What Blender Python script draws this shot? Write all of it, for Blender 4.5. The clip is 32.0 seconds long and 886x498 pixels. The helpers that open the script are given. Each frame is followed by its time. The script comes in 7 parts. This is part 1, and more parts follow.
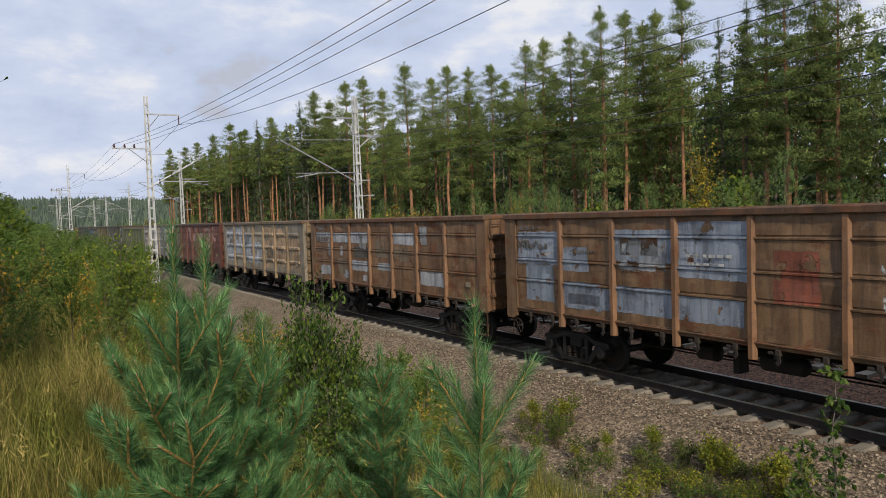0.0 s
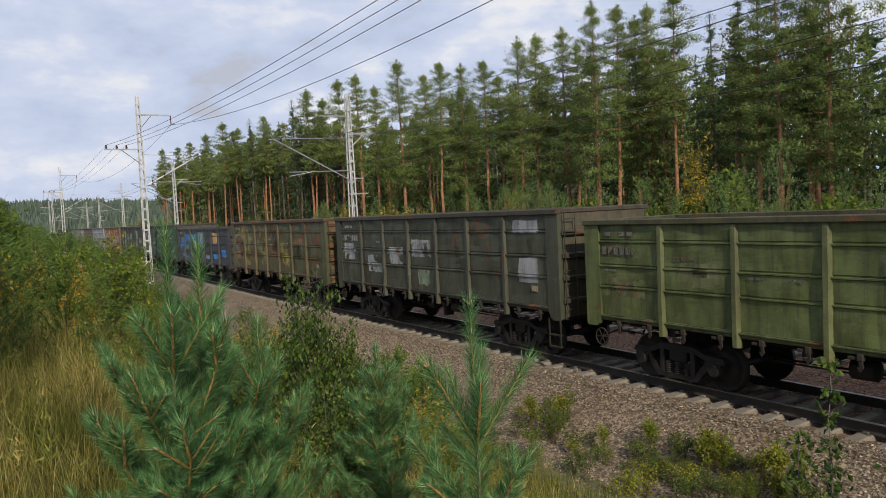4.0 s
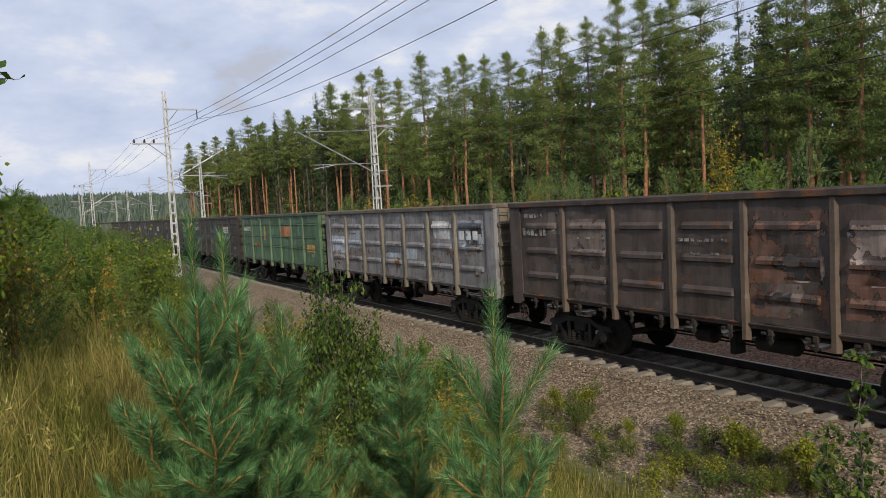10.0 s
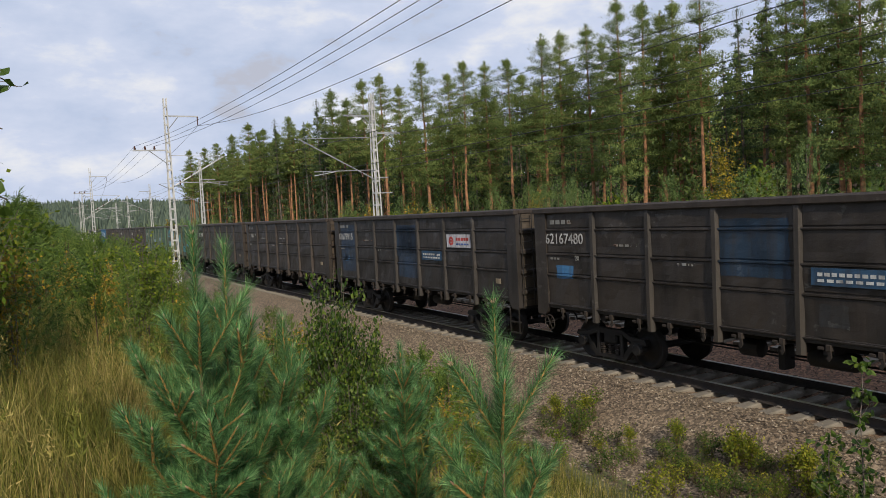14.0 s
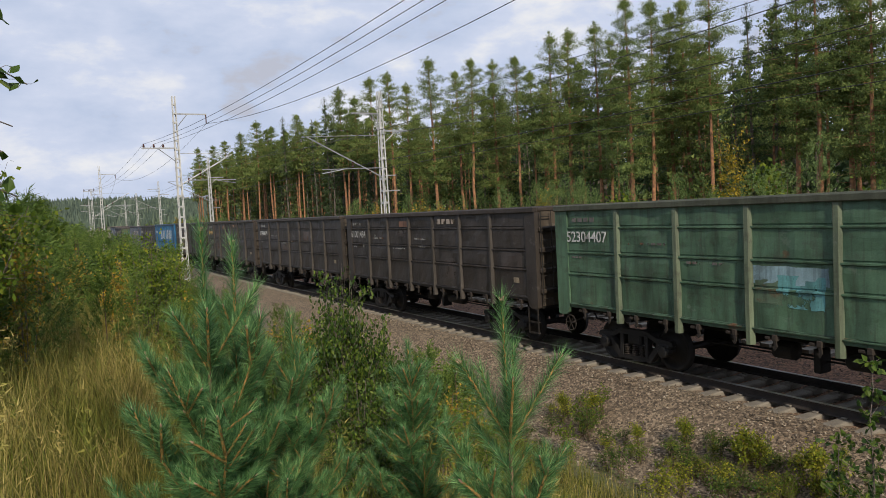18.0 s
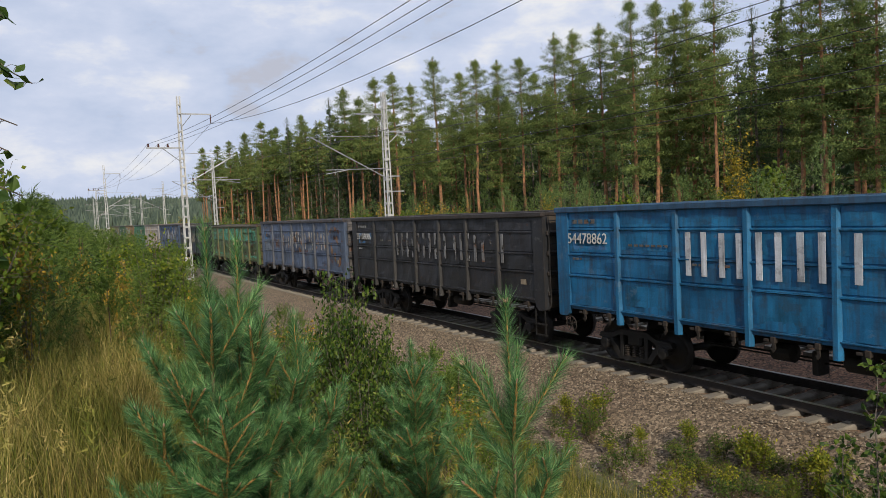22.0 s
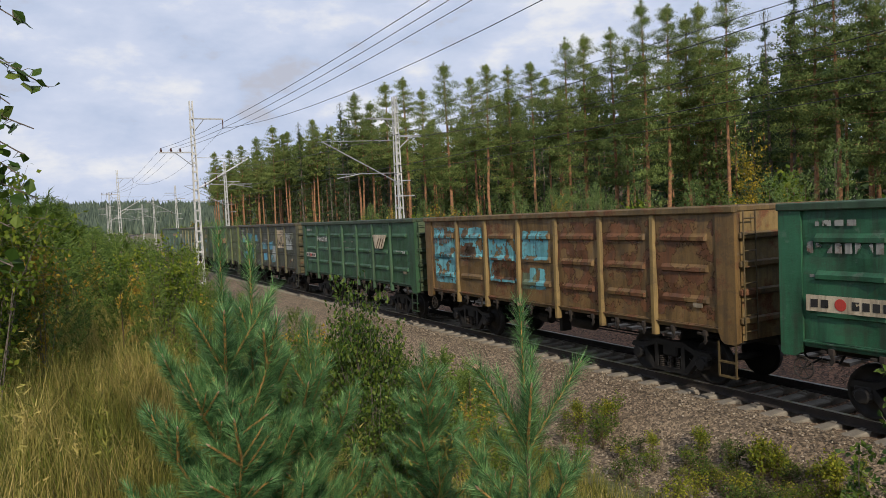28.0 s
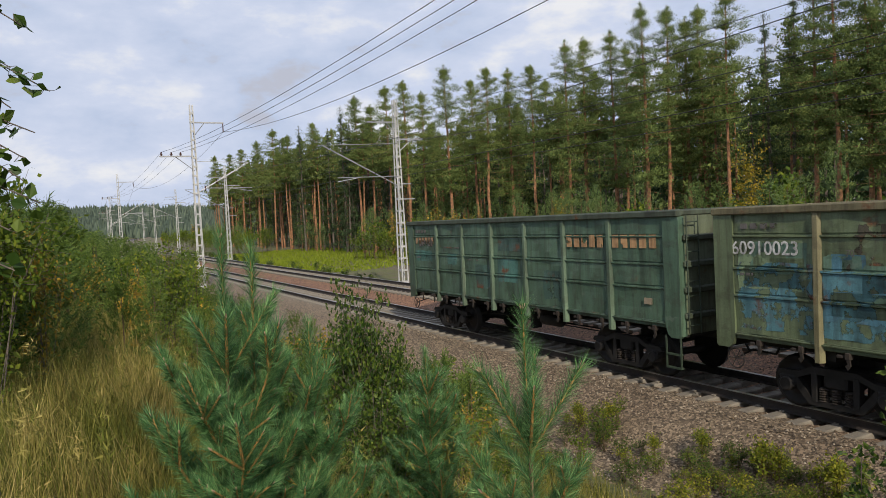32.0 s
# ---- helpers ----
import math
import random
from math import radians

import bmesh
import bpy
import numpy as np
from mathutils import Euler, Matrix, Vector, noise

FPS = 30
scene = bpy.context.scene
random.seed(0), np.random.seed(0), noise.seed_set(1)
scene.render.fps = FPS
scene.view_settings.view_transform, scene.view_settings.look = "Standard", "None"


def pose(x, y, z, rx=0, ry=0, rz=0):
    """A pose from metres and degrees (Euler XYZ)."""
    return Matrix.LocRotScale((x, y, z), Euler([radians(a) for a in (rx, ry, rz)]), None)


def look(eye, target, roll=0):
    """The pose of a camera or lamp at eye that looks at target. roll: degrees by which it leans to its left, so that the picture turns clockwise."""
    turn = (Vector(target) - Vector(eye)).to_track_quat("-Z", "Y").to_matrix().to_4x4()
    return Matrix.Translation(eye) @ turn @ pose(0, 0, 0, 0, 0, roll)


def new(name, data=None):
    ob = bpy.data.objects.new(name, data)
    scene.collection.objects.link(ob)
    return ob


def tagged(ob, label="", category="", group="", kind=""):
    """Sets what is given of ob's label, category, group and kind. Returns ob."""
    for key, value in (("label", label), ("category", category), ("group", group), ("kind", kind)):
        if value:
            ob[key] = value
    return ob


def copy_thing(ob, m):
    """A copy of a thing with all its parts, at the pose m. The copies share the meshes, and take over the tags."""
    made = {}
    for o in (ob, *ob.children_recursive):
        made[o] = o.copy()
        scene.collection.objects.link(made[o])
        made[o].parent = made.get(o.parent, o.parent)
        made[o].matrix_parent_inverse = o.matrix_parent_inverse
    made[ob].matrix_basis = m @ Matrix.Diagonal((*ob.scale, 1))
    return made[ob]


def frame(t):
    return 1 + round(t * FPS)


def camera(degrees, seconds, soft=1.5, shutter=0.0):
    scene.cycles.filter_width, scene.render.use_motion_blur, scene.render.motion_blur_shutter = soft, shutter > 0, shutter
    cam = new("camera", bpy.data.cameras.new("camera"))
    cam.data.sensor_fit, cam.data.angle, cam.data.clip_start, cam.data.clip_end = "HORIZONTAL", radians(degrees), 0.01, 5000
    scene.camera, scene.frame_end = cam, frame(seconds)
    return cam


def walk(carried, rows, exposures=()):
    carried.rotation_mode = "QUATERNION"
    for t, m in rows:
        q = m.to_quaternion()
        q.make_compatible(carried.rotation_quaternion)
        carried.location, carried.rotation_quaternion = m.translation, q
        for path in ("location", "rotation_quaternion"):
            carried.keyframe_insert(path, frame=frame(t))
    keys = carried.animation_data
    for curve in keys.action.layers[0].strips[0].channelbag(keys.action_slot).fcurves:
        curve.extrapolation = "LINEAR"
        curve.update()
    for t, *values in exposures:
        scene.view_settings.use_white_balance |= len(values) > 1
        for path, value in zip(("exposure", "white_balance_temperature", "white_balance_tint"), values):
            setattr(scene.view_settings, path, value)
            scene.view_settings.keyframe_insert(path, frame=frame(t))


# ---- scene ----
cam = camera(62.49, 32.0, 0.6)


def aim(x, y, z, yaw, pitch, roll):
    """A camera pose: yaw from +Y towards -X, pitch up, roll to its left, in degrees."""
    return pose(x, y, z, 90 + pitch, 0, yaw) @ pose(0, 0, 0, 0, 0, roll)


walk(cam, [
    (0, aim(0.011, -0.004, 3.879, 58.485, -2.779, -2.069)),
    (0.5, aim(0.010, -0.003, 3.879, 58.271, -2.794, -2.210)),
    (1, aim(0.010, -0.003, 3.879, 57.938, -2.921, -2.386)),
    (1.5, aim(0.009, -0.003, 3.879, 57.786, -3.039, -2.517)),
    (2, aim(0.009, -0.002, 3.879, 57.773, -3.035, -2.521)),
    (2.5, aim(0.008, -0.001, 3.879, 57.721, -2.985, -2.466)),
    (3, aim(0.008, -0.001, 3.879, 57.681, -2.985, -2.450)),
    (3.5, aim(0.007, -0.001, 3.880, 57.757, -3.054, -2.658)),
    (5.5, aim(0.003, -0.001, 3.878, 59.327, -2.899, -2.904)),
    (6, aim(0.003, 0.001, 3.878, 59.510, -3.009, -2.923)),
    (6.5, aim(0.003, 0.002, 3.878, 59.629, -3.086, -2.904)),
    (7, aim(0.002, 0.004, 3.878, 59.834, -3.227, -2.945)),
    (7.5, aim(0.001, 0.007, 3.877, 59.980, -3.361, -3.086)),
    (8, aim(0.002, 0.007, 3.878, 60.014, -3.410, -3.101)),
    (8.5, aim(0.002, 0.007, 3.878, 60.032, -3.411, -3.058)),
    (9, aim(0.002, 0.007, 3.878, 60.052, -3.439, -3.018)),
    (9.5, aim(0.003, 0.007, 3.878, 60.032, -3.516, -3.046)),
    (10, aim(0.005, 0.007, 3.879, 60.009, -3.558, -3.114)),
    (10.5, aim(0.007, 0.006, 3.879, 60.004, -3.443, -3.166)),
    (11, aim(0.009, 0.005, 3.880, 60.011, -3.284, -3.181)),
    (11.5, aim(0.010, 0.005, 3.880, 59.925, -3.164, -3.104)),
    (12, aim(0.011, 0.005, 3.880, 59.844, -3.110, -3.134)),
    (12.5, aim(0.011, 0.003, 3.880, 59.785, -3.108, -3.215)),
    (13, aim(0.010, 0.003, 3.880, 59.829, -3.079, -3.219)),
    (13.5, aim(0.009, 0.002, 3.880, 59.921, -3.054, -3.175)),
    (14, aim(0.007, 0.001, 3.879, 59.986, -3.030, -3.091)),
    (14.5, aim(0.006, -0.000, 3.879, 59.997, -2.995, -2.972)),
    (16.5, aim(0.005, 0.001, 3.878, 60.233, -3.059, -3.106)),
    (17, aim(0.004, 0.001, 3.878, 60.377, -3.104, -3.141)),
    (17.5, aim(0.003, 0.001, 3.878, 60.507, -3.168, -3.125)),
    (18, aim(0.002, 0.001, 3.878, 60.588, -3.166, -3.043)),
    (18.5, aim(-0.000, 0.001, 3.878, 60.587, -3.120, -2.984)),
    (19, aim(-0.002, 0.001, 3.878, 60.604, -3.038, -2.840)),
    (19.5, aim(-0.002, -0.000, 3.877, 60.578, -2.948, -2.778)),
    (20, aim(-0.003, -0.000, 3.877, 60.569, -2.902, -2.702)),
    (20.5, aim(-0.004, -0.000, 3.877, 60.573, -2.912, -2.683)),
    (21, aim(-0.003, 0.000, 3.877, 60.641, -2.959, -2.641)),
    (21.5, aim(-0.003, 0.001, 3.878, 60.756, -3.003, -2.653)),
    (22, aim(-0.003, 0.002, 3.878, 60.860, -3.077, -2.774)),
    (22.5, aim(-0.003, 0.002, 3.878, 60.901, -3.059, -2.745)),
    (23, aim(-0.003, 0.002, 3.878, 60.938, -3.008, -2.734)),
    (23.5, aim(-0.003, 0.002, 3.878, 61.017, -2.966, -2.687)),
    (24, aim(-0.004, 0.002, 3.878, 60.965, -2.885, -2.640)),
    (24.5, aim(-0.005, 0.001, 3.878, 60.807, -2.852, -2.654)),
    (25, aim(-0.006, 0.001, 3.878, 60.779, -2.862, -2.752)),
    (25.5, aim(-0.006, 0.001, 3.877, 60.828, -2.782, -2.730)),
    (27.5, aim(-0.015, -0.003, 3.875, 61.549, -2.712, -2.697)),
    (28, aim(-0.014, -0.003, 3.875, 61.675, -2.688, -2.709)),
    (28.5, aim(-0.014, -0.004, 3.875, 61.887, -2.668, -2.687)),
    (29, aim(-0.015, -0.004, 3.875, 61.974, -2.772, -2.729)),
    (29.5, aim(-0.015, -0.004, 3.875, 61.970, -2.845, -2.752)),
    (30, aim(-0.016, -0.004, 3.875, 61.879, -2.904, -2.718)),
    (30.5, aim(-0.017, -0.004, 3.875, 61.802, -2.987, -2.790)),
    (31, aim(-0.018, -0.004, 3.875, 61.802, -2.965, -2.860)),
    (31.5, aim(-0.018, -0.004, 3.874, 61.730, -2.801, -2.821)),
    (32, aim(-0.019, -0.005, 3.874, 61.692, -2.447, -2.886)),
])

# ---- world and light ----
SUN_AZ, SUN_EL = radians(107), radians(31)   # azimuth clockwise from +Y
world = bpy.data.worlds.new("sky")
scene.world = world
world.use_nodes = True
wn, wl = world.node_tree.nodes, world.node_tree.links
wn.clear()
w_out = wn.new("ShaderNodeOutputWorld")
w_bg = wn.new("ShaderNodeBackground")
w_sky = wn.new("ShaderNodeTexSky")
w_sky.sky_type, w_sky.sun_disc = "NISHITA", False
w_sky.sun_elevation, w_sky.sun_rotation = SUN_EL, SUN_AZ
w_sky.air_density, w_sky.dust_density, w_sky.ozone_density = 1.0, 1.2, 1.5
w_co = wn.new("ShaderNodeTexCoord")
w_map = wn.new("ShaderNodeMapping")
w_map.inputs["Scale"].default_value = (1.0, 1.0, 2.3)
w_map.inputs["Location"].default_value = (0.35, 0.1, 0.2)
w_n1 = wn.new("ShaderNodeTexNoise")
w_n1.inputs["Scale"].default_value, w_n1.inputs["Detail"].default_value = 2.1, 4.0
w_r1 = wn.new("ShaderNodeValToRGB")
w_r1.color_ramp.elements[0].position, w_r1.color_ramp.elements[1].position = 0.12, 0.3
w_n2 = wn.new("ShaderNodeTexNoise")
w_n2.inputs["Scale"].default_value, w_n2.inputs["Detail"].default_value = 6.5, 9.0
w_n2.inputs["Roughness"].default_value = 0.56
w_r2 = wn.new("ShaderNodeValToRGB")
# pale grey shadow sides, thin blue veil, bright cloud tops
w_r2.color_ramp.elements[0].position, w_r2.color_ramp.elements[1].position = 0.33, 0.68
w_r2.color_ramp.elements[0].color = (5.7, 6.0, 7.1, 1)
w_r2.color_ramp.elements[1].color = (9.4, 9.5, 9.9, 1)
for at, tone in ((0.41, (5.9, 6.8, 8.8, 1)), (0.56, (7.0, 7.7, 9.5, 1))):
    w_e = w_r2.color_ramp.elements.new(at)
    w_e.color = tone
w_mix = wn.new("ShaderNodeMix")
w_mix.data_type = "RGBA"
w_bg.inputs["Strength"].default_value = 0.101
wl.new(w_co.outputs["Generated"], w_map.inputs["Vector"])
wl.new(w_map.outputs[0], w_n1.inputs["Vector"])
wl.new(w_map.outputs[0], w_n2.inputs["Vector"])
wl.new(w_n1.outputs["Fac"], w_r1.inputs[0])
wl.new(w_n2.outputs["Fac"], w_r2.inputs[0])
wl.new(w_r1.outputs[0], w_mix.inputs[0])
wl.new(w_sky.outputs[0], w_mix.inputs[6])
wl.new(w_r2.outputs[0], w_mix.inputs[7])
wl.new(w_mix.outputs[2], w_bg.inputs[0])
wl.new(w_bg.outputs[0], w_out.inputs[0])

sun_data = bpy.data.lights.new("sun", "SUN")
sun_data.energy, sun_data.angle, sun_data.color = 5.0, radians(1.2), (1.0, 0.89, 0.73)
sun = new("sun", sun_data)
sun.matrix_world = look((math.sin(SUN_AZ) * math.cos(SUN_EL) * 90, math.cos(SUN_AZ) * math.cos(SUN_EL) * 90, math.sin(SUN_EL) * 90), (0, 0, 0))
scene.view_settings.exposure = -0.2


# ---- materials ----
class Nodes:
    """A material's node tree with short calls."""

    def __init__(self, name, rough=0.8, metal=0.0):
        self.mat = bpy.data.materials.new(name)
        self.mat.use_nodes = True
        self.t = self.mat.node_tree
        self.bsdf = self.t.nodes["Principled BSDF"]
        self.bsdf.inputs["Roughness"].default_value = rough
        self.bsdf.inputs["Metallic"].default_value = metal
        self.co = self.t.nodes.new("ShaderNodeTexCoord")

    def put(self, socket, value):
        if isinstance(value, bpy.types.NodeSocket):
            self.t.links.new(value, socket)
        else:
            socket.default_value = value

    def scaled(self, sx, sy, sz, offset=None):
        m = self.t.nodes.new("ShaderNodeMapping")
        m.inputs["Scale"].default_value = (sx, sy, sz)
        self.put(m.inputs["Vector"], self.co.outputs["Object"])
        if offset is not None:
            self.put(m.inputs["Location"], offset)
        return m.outputs[0]

    def noise(self, scale, detail=4.0, rough=0.55, vector=None):
        n = self.t.nodes.new("ShaderNodeTexNoise")
        n.inputs["Scale"].default_value, n.inputs["Detail"].default_value, n.inputs["Roughness"].default_value = scale, detail, rough
        self.put(n.inputs["Vector"], vector or self.co.outputs["Object"])
        return n.outputs["Fac"]

    def ramp(self, fac, stops):
        r = self.t.nodes.new("ShaderNodeValToRGB")
        e = r.color_ramp.elements
        while len(e) < len(stops):
            e.new(0.5)
        for k, (at, c) in zip(e, stops):
            k.position, k.color = at, (*c, 1) if len(c) == 3 else c
        self.put(r.inputs[0], fac)
        return r.outputs[0]

    def mix(self, fac, a, b, how="MIX"):
        m = self.t.nodes.new("ShaderNodeMix")
        m.data_type, m.blend_type = "RGBA", how
        self.put(m.inputs[0], fac)
        self.put(m.inputs[6], a if not isinstance(a, tuple) else (*a, 1))
        self.put(m.inputs[7], b if not isinstance(b, tuple) else (*b, 1))
        return m.outputs[2]

    def math(self, how, a, b=0.0):
        m = self.t.nodes.new("ShaderNodeMath")
        m.operation = how
        self.put(m.inputs[0], a)
        self.put(m.inputs[1], b)
        return m.outputs[0]

    def info(self, what):
        return self.t.nodes.new("ShaderNodeObjectInfo").outputs[what]

    def island(self):
        return self.t.nodes.new("ShaderNodeNewGeometry").outputs["Random Per Island"]

    def bump(self, height, strength=0.4, distance=0.02):
        b = self.t.nodes.new("ShaderNodeBump")
        b.inputs["Strength"].default_value, b.inputs["Distance"].default_value = strength, distance
        self.put(b.inputs["Height"], height)
        self.put(self.bsdf.inputs["Normal"], b.outputs[0])

    def color(self, c):
        self.put(self.bsdf.inputs["Base Color"], c if not isinstance(c, tuple) else (*c, 1))
        return self

    def rough(self, r):
        self.put(self.bsdf.inputs["Roughness"], r)


def speckled(name, dark, light, scale=6.0, fine=60.0, rough=0.85, metal=0.0, bump=0.3, dist=0.01):
    n = Nodes(name, rough, metal)
    a = n.ramp(n.noise(scale, 6), [(0.3, dark), (0.7, light)])
    b = n.ramp(n.noise(fine, 4), [(0.25, (0.72,) * 3), (0.75, (1.15,) * 3)])
    n.color(n.mix(1.0, a, b, "MULTIPLY"))
    n.bump(n.noise(fine, 5), bump, dist)
    return n.mat


def leafy(name, dark, mid, light, rough=0.6, through_amount=0.25):
    """Leaves or needles: the tone varies from leaf to leaf and from plant to plant."""
    n = Nodes(name, rough)
    n.bsdf.inputs["Specular IOR Level"].default_value = 0.22
    c = n.ramp(n.island(), [(0.0, dark), (0.55, mid), (1.0, light)])
    tone = n.ramp(n.info("Random"), [(0.0, (0.82, 0.86, 0.85)), (1.0, (1.15, 1.1, 1.05))])
    col = n.mix(1.0, c, tone, "MULTIPLY")
    n.color(col)
    tr = n.t.nodes.new("ShaderNodeBsdfTranslucent")
    n.put(tr.inputs[0], col)
    ms = n.t.nodes.new("ShaderNodeMixShader")
    ms.inputs[0].default_value = through_amount
    n.t.links.new(n.bsdf.outputs[0], ms.inputs[1])
    n.t.links.new(tr.outputs[0], ms.inputs[2])
    n.t.links.new(ms.outputs[0], n.t.nodes["Material Output"].inputs[0])
    return n.mat


# ---- building helpers ----
class Geo:
    """Collects vertices and faces for one mesh."""

    def __init__(self):
        self.v, self.f = [], []

    def add(self, verts, faces):
        k = len(self.v)
        self.v.extend(verts)
        self.f.extend(tuple(i + k for i in f) for f in faces)
        return self

    def box(self, x0, x1, y0, y1, z0, z1, c=0.0, m=None):
        """A box, its edges chamfered by c."""
        if c <= 0:
            vs = [(x, y, z) for x in (x0, x1) for y in (y0, y1) for z in (z0, z1)]
            fs = [(0, 1, 3, 2), (4, 6, 7, 5), (0, 4, 5, 1), (2, 3, 7, 6), (0, 2, 6, 4), (1, 5, 7, 3)]
        else:
            cx, cy, cz = (x0 + x1) / 2, (y0 + y1) / 2, (z0 + z1) / 2
            hx, hy, hz = (x1 - x0) / 2, (y1 - y0) / 2, (z1 - z0) / 2
            c = min(c, hx * 0.9, hy * 0.9, hz * 0.9)
            bm = bmesh.new()
            for sx in (-1, 1):
                for sy in (-1, 1):
                    for sz in (-1, 1):
                        bm.verts.new((cx + sx * hx, cy + sy * (hy - c), cz + sz * (hz - c)))
                        bm.verts.new((cx + sx * (hx - c), cy + sy * hy, cz + sz * (hz - c)))
                        bm.verts.new((cx + sx * (hx - c), cy + sy * (hy - c), cz + sz * hz))
            got = bmesh.ops.convex_hull(bm, input=bm.verts)
            bm.verts.index_update()
            vs = [v.co.to_tuple() for v in bm.verts]
            fs = [tuple(v.index for v in f.verts) for f in bm.faces]
            bm.free()
        if m is not None:
            vs = [tuple(m @ Vector(v)) for v in vs]
        return self.add(vs, fs)

    def tube(self, p, q, r0, r1=None, n=8, caps=True):
        """A straight rod from p to q, of radius r0 at p and r1 at q."""
        r1 = r0 if r1 is None else r1
        p, q = Vector(p), Vector(q)
        w = (q - p).normalized()
        a = w.orthogonal().normalized()
        b = w.cross(a)
        vs = []
        for o, r in ((p, r0), (q, r1)):
            for i in range(n):
                t = 2 * math.pi * i / n
                vs.append(tuple(o + a * (math.cos(t) * r) + b * (math.sin(t) * r)))
        fs = [(i, (i + 1) % n, n + (i + 1) % n, n + i) for i in range(n)]
        if caps:
            fs += [tuple(range(n - 1, -1, -1)), tuple(range(n, 2 * n))]
        return self.add(vs, fs)

    def lathe(self, profile, n, axis="Y", at=(0, 0, 0)):
        """A solid of revolution; profile: pairs of (along the axis, radius)."""
        vs, k = [], len(profile)
        for i in range(n):
            t = 2 * math.pi * i / n
            c, s = math.cos(t), math.sin(t)
            for u, r in profile:
                p = {"X": (u, r * c, r * s), "Y": (r * c, u, r * s), "Z": (r * c, r * s, u)}[axis]
                vs.append((p[0] + at[0], p[1] + at[1], p[2] + at[2]))
        fs = []
        for i in range(n):
            j = (i + 1) % n
            for a in range(k - 1):
                fs.append((i * k + a, i * k + a + 1, j * k + a + 1, j * k + a))
        return self.add(vs, fs)

    def slab(self, outline, y0, y1):
        """An outline of (x, z) pairs drawn out from y0 to y1."""
        n = len(outline)
        vs = [(x, y0, z) for x, z in outline] + [(x, y1, z) for x, z in outline]
        fs = [tuple(range(n)), tuple(range(2 * n - 1, n - 1, -1))]
        fs += [(i, n + i, n + (i + 1) % n, (i + 1) % n) for i in range(n)]
        return self.add(vs, fs)

    def mesh(self, name, mat, smooth=False):
        me = bpy.data.meshes.new(name)
        me.from_pydata(self.v, [], self.f)
        if smooth:
            me.polygons.foreach_set("use_smooth", [True] * len(me.polygons))
        me.materials.append(mat)
        me.update()
        return me


def part(name, geo, mat, parent=None, label="", smooth=False, at=None):
    """One mesh object under a thing or a part. geo: a Geo or a finished mesh."""
    me = geo.mesh(name, mat, smooth) if isinstance(geo, Geo) else geo
    ob = new(name, me)
    if parent is not None:
        ob.parent = parent
    if at is not None:
        ob.location = at
    if label:
        tagged(ob, label)
    return ob


def thing(name, label, category, group="", kind="", at=(0, 0, 0)):
    ob = new(name)
    ob.empty_display_size = 0.2
    ob.location = at
    return tagged(ob, label, category, group, kind)


# ---- plan ----
TRACK_Y, TRACK2_Y, TRACK2_Z = 13.06, 17.21, 0.25


def bend(x):
    """How far the line swings towards the forest at x."""
    d = min(0.0, x + 37.0)
    return 0.00015 * d * d if d > -560 else 0.00015 * 560 * 560 + 0.168 * (-560 - d)


def heading(x):
    d = max(-560.0, min(0.0, x + 37.0))
    return 0.0003 * d


PROFILE = [(-4000, 8.0), (-300, 3.4), (-40, 2.5), (-6, 2.35), (0.5, 2.2), (2.2, 1.55), (4.2, 0.45), (6.2, -0.45), (8.2, -0.75), (9.3, -0.85), (9.9, -0.8),
           (11.25, -0.215), (11.85, -0.205), (12.25, -0.3), (13.95, -0.3), (14.3, -0.24), (15.0, -0.2), (16.0, 0.0), (18.9, 0.04), (20.6, -0.7), (24, -0.75), (40, -0.5), (90, 0.0), (600, 4.0), (4000, 30.0)]


def ground_z(x, y):
    v = y - bend(x)
    for (a, za), (b, zb) in zip(PROFILE, PROFILE[1:]):
        if v <= b:
            break
    t = max(0.0, min(1.0, (v - a) / (b - a)))
    z = za + (zb - za) * t
    if v < 7.5:
        t = max(0.0, min(1.0, (7.5 - v) / 5))
        z += t * (0.10 * noise.noise((x * 0.35, y * 0.35, 3.0)) + 0.35 * noise.noise((x * 0.05, y * 0.06, 9.0)))
        z -= t * 0.8 * max(0.0, min(1.0, (-x - 8) / 60))
    elif v > 20:
        z += min(1, (v - 20) / 6) * 0.25 * noise.noise((x * 0.06, y * 0.06, 5.0))
    return z


# the ground: soil and grass, ballast by its place along the line
def ground_material():
    n = Nodes("ground_soil", 0.95)
    big = n.noise(0.35, 5)
    fine = n.noise(9.0, 6)
    grass = n.ramp(fine, [(0.25, (0.035, 0.045, 0.012)), (0.5, (0.09, 0.10, 0.03)), (0.8, (0.19, 0.17, 0.07))])
    soil = n.ramp(fine, [(0.3, (0.06, 0.045, 0.03)), (0.7, (0.16, 0.125, 0.09))])
    n.color(n.mix(n.ramp(big, [(0.42, (0,) * 3), (0.6, (1,) * 3)]), grass, soil))
    n.bump(fine, 0.7, 0.05)
    return n.mat


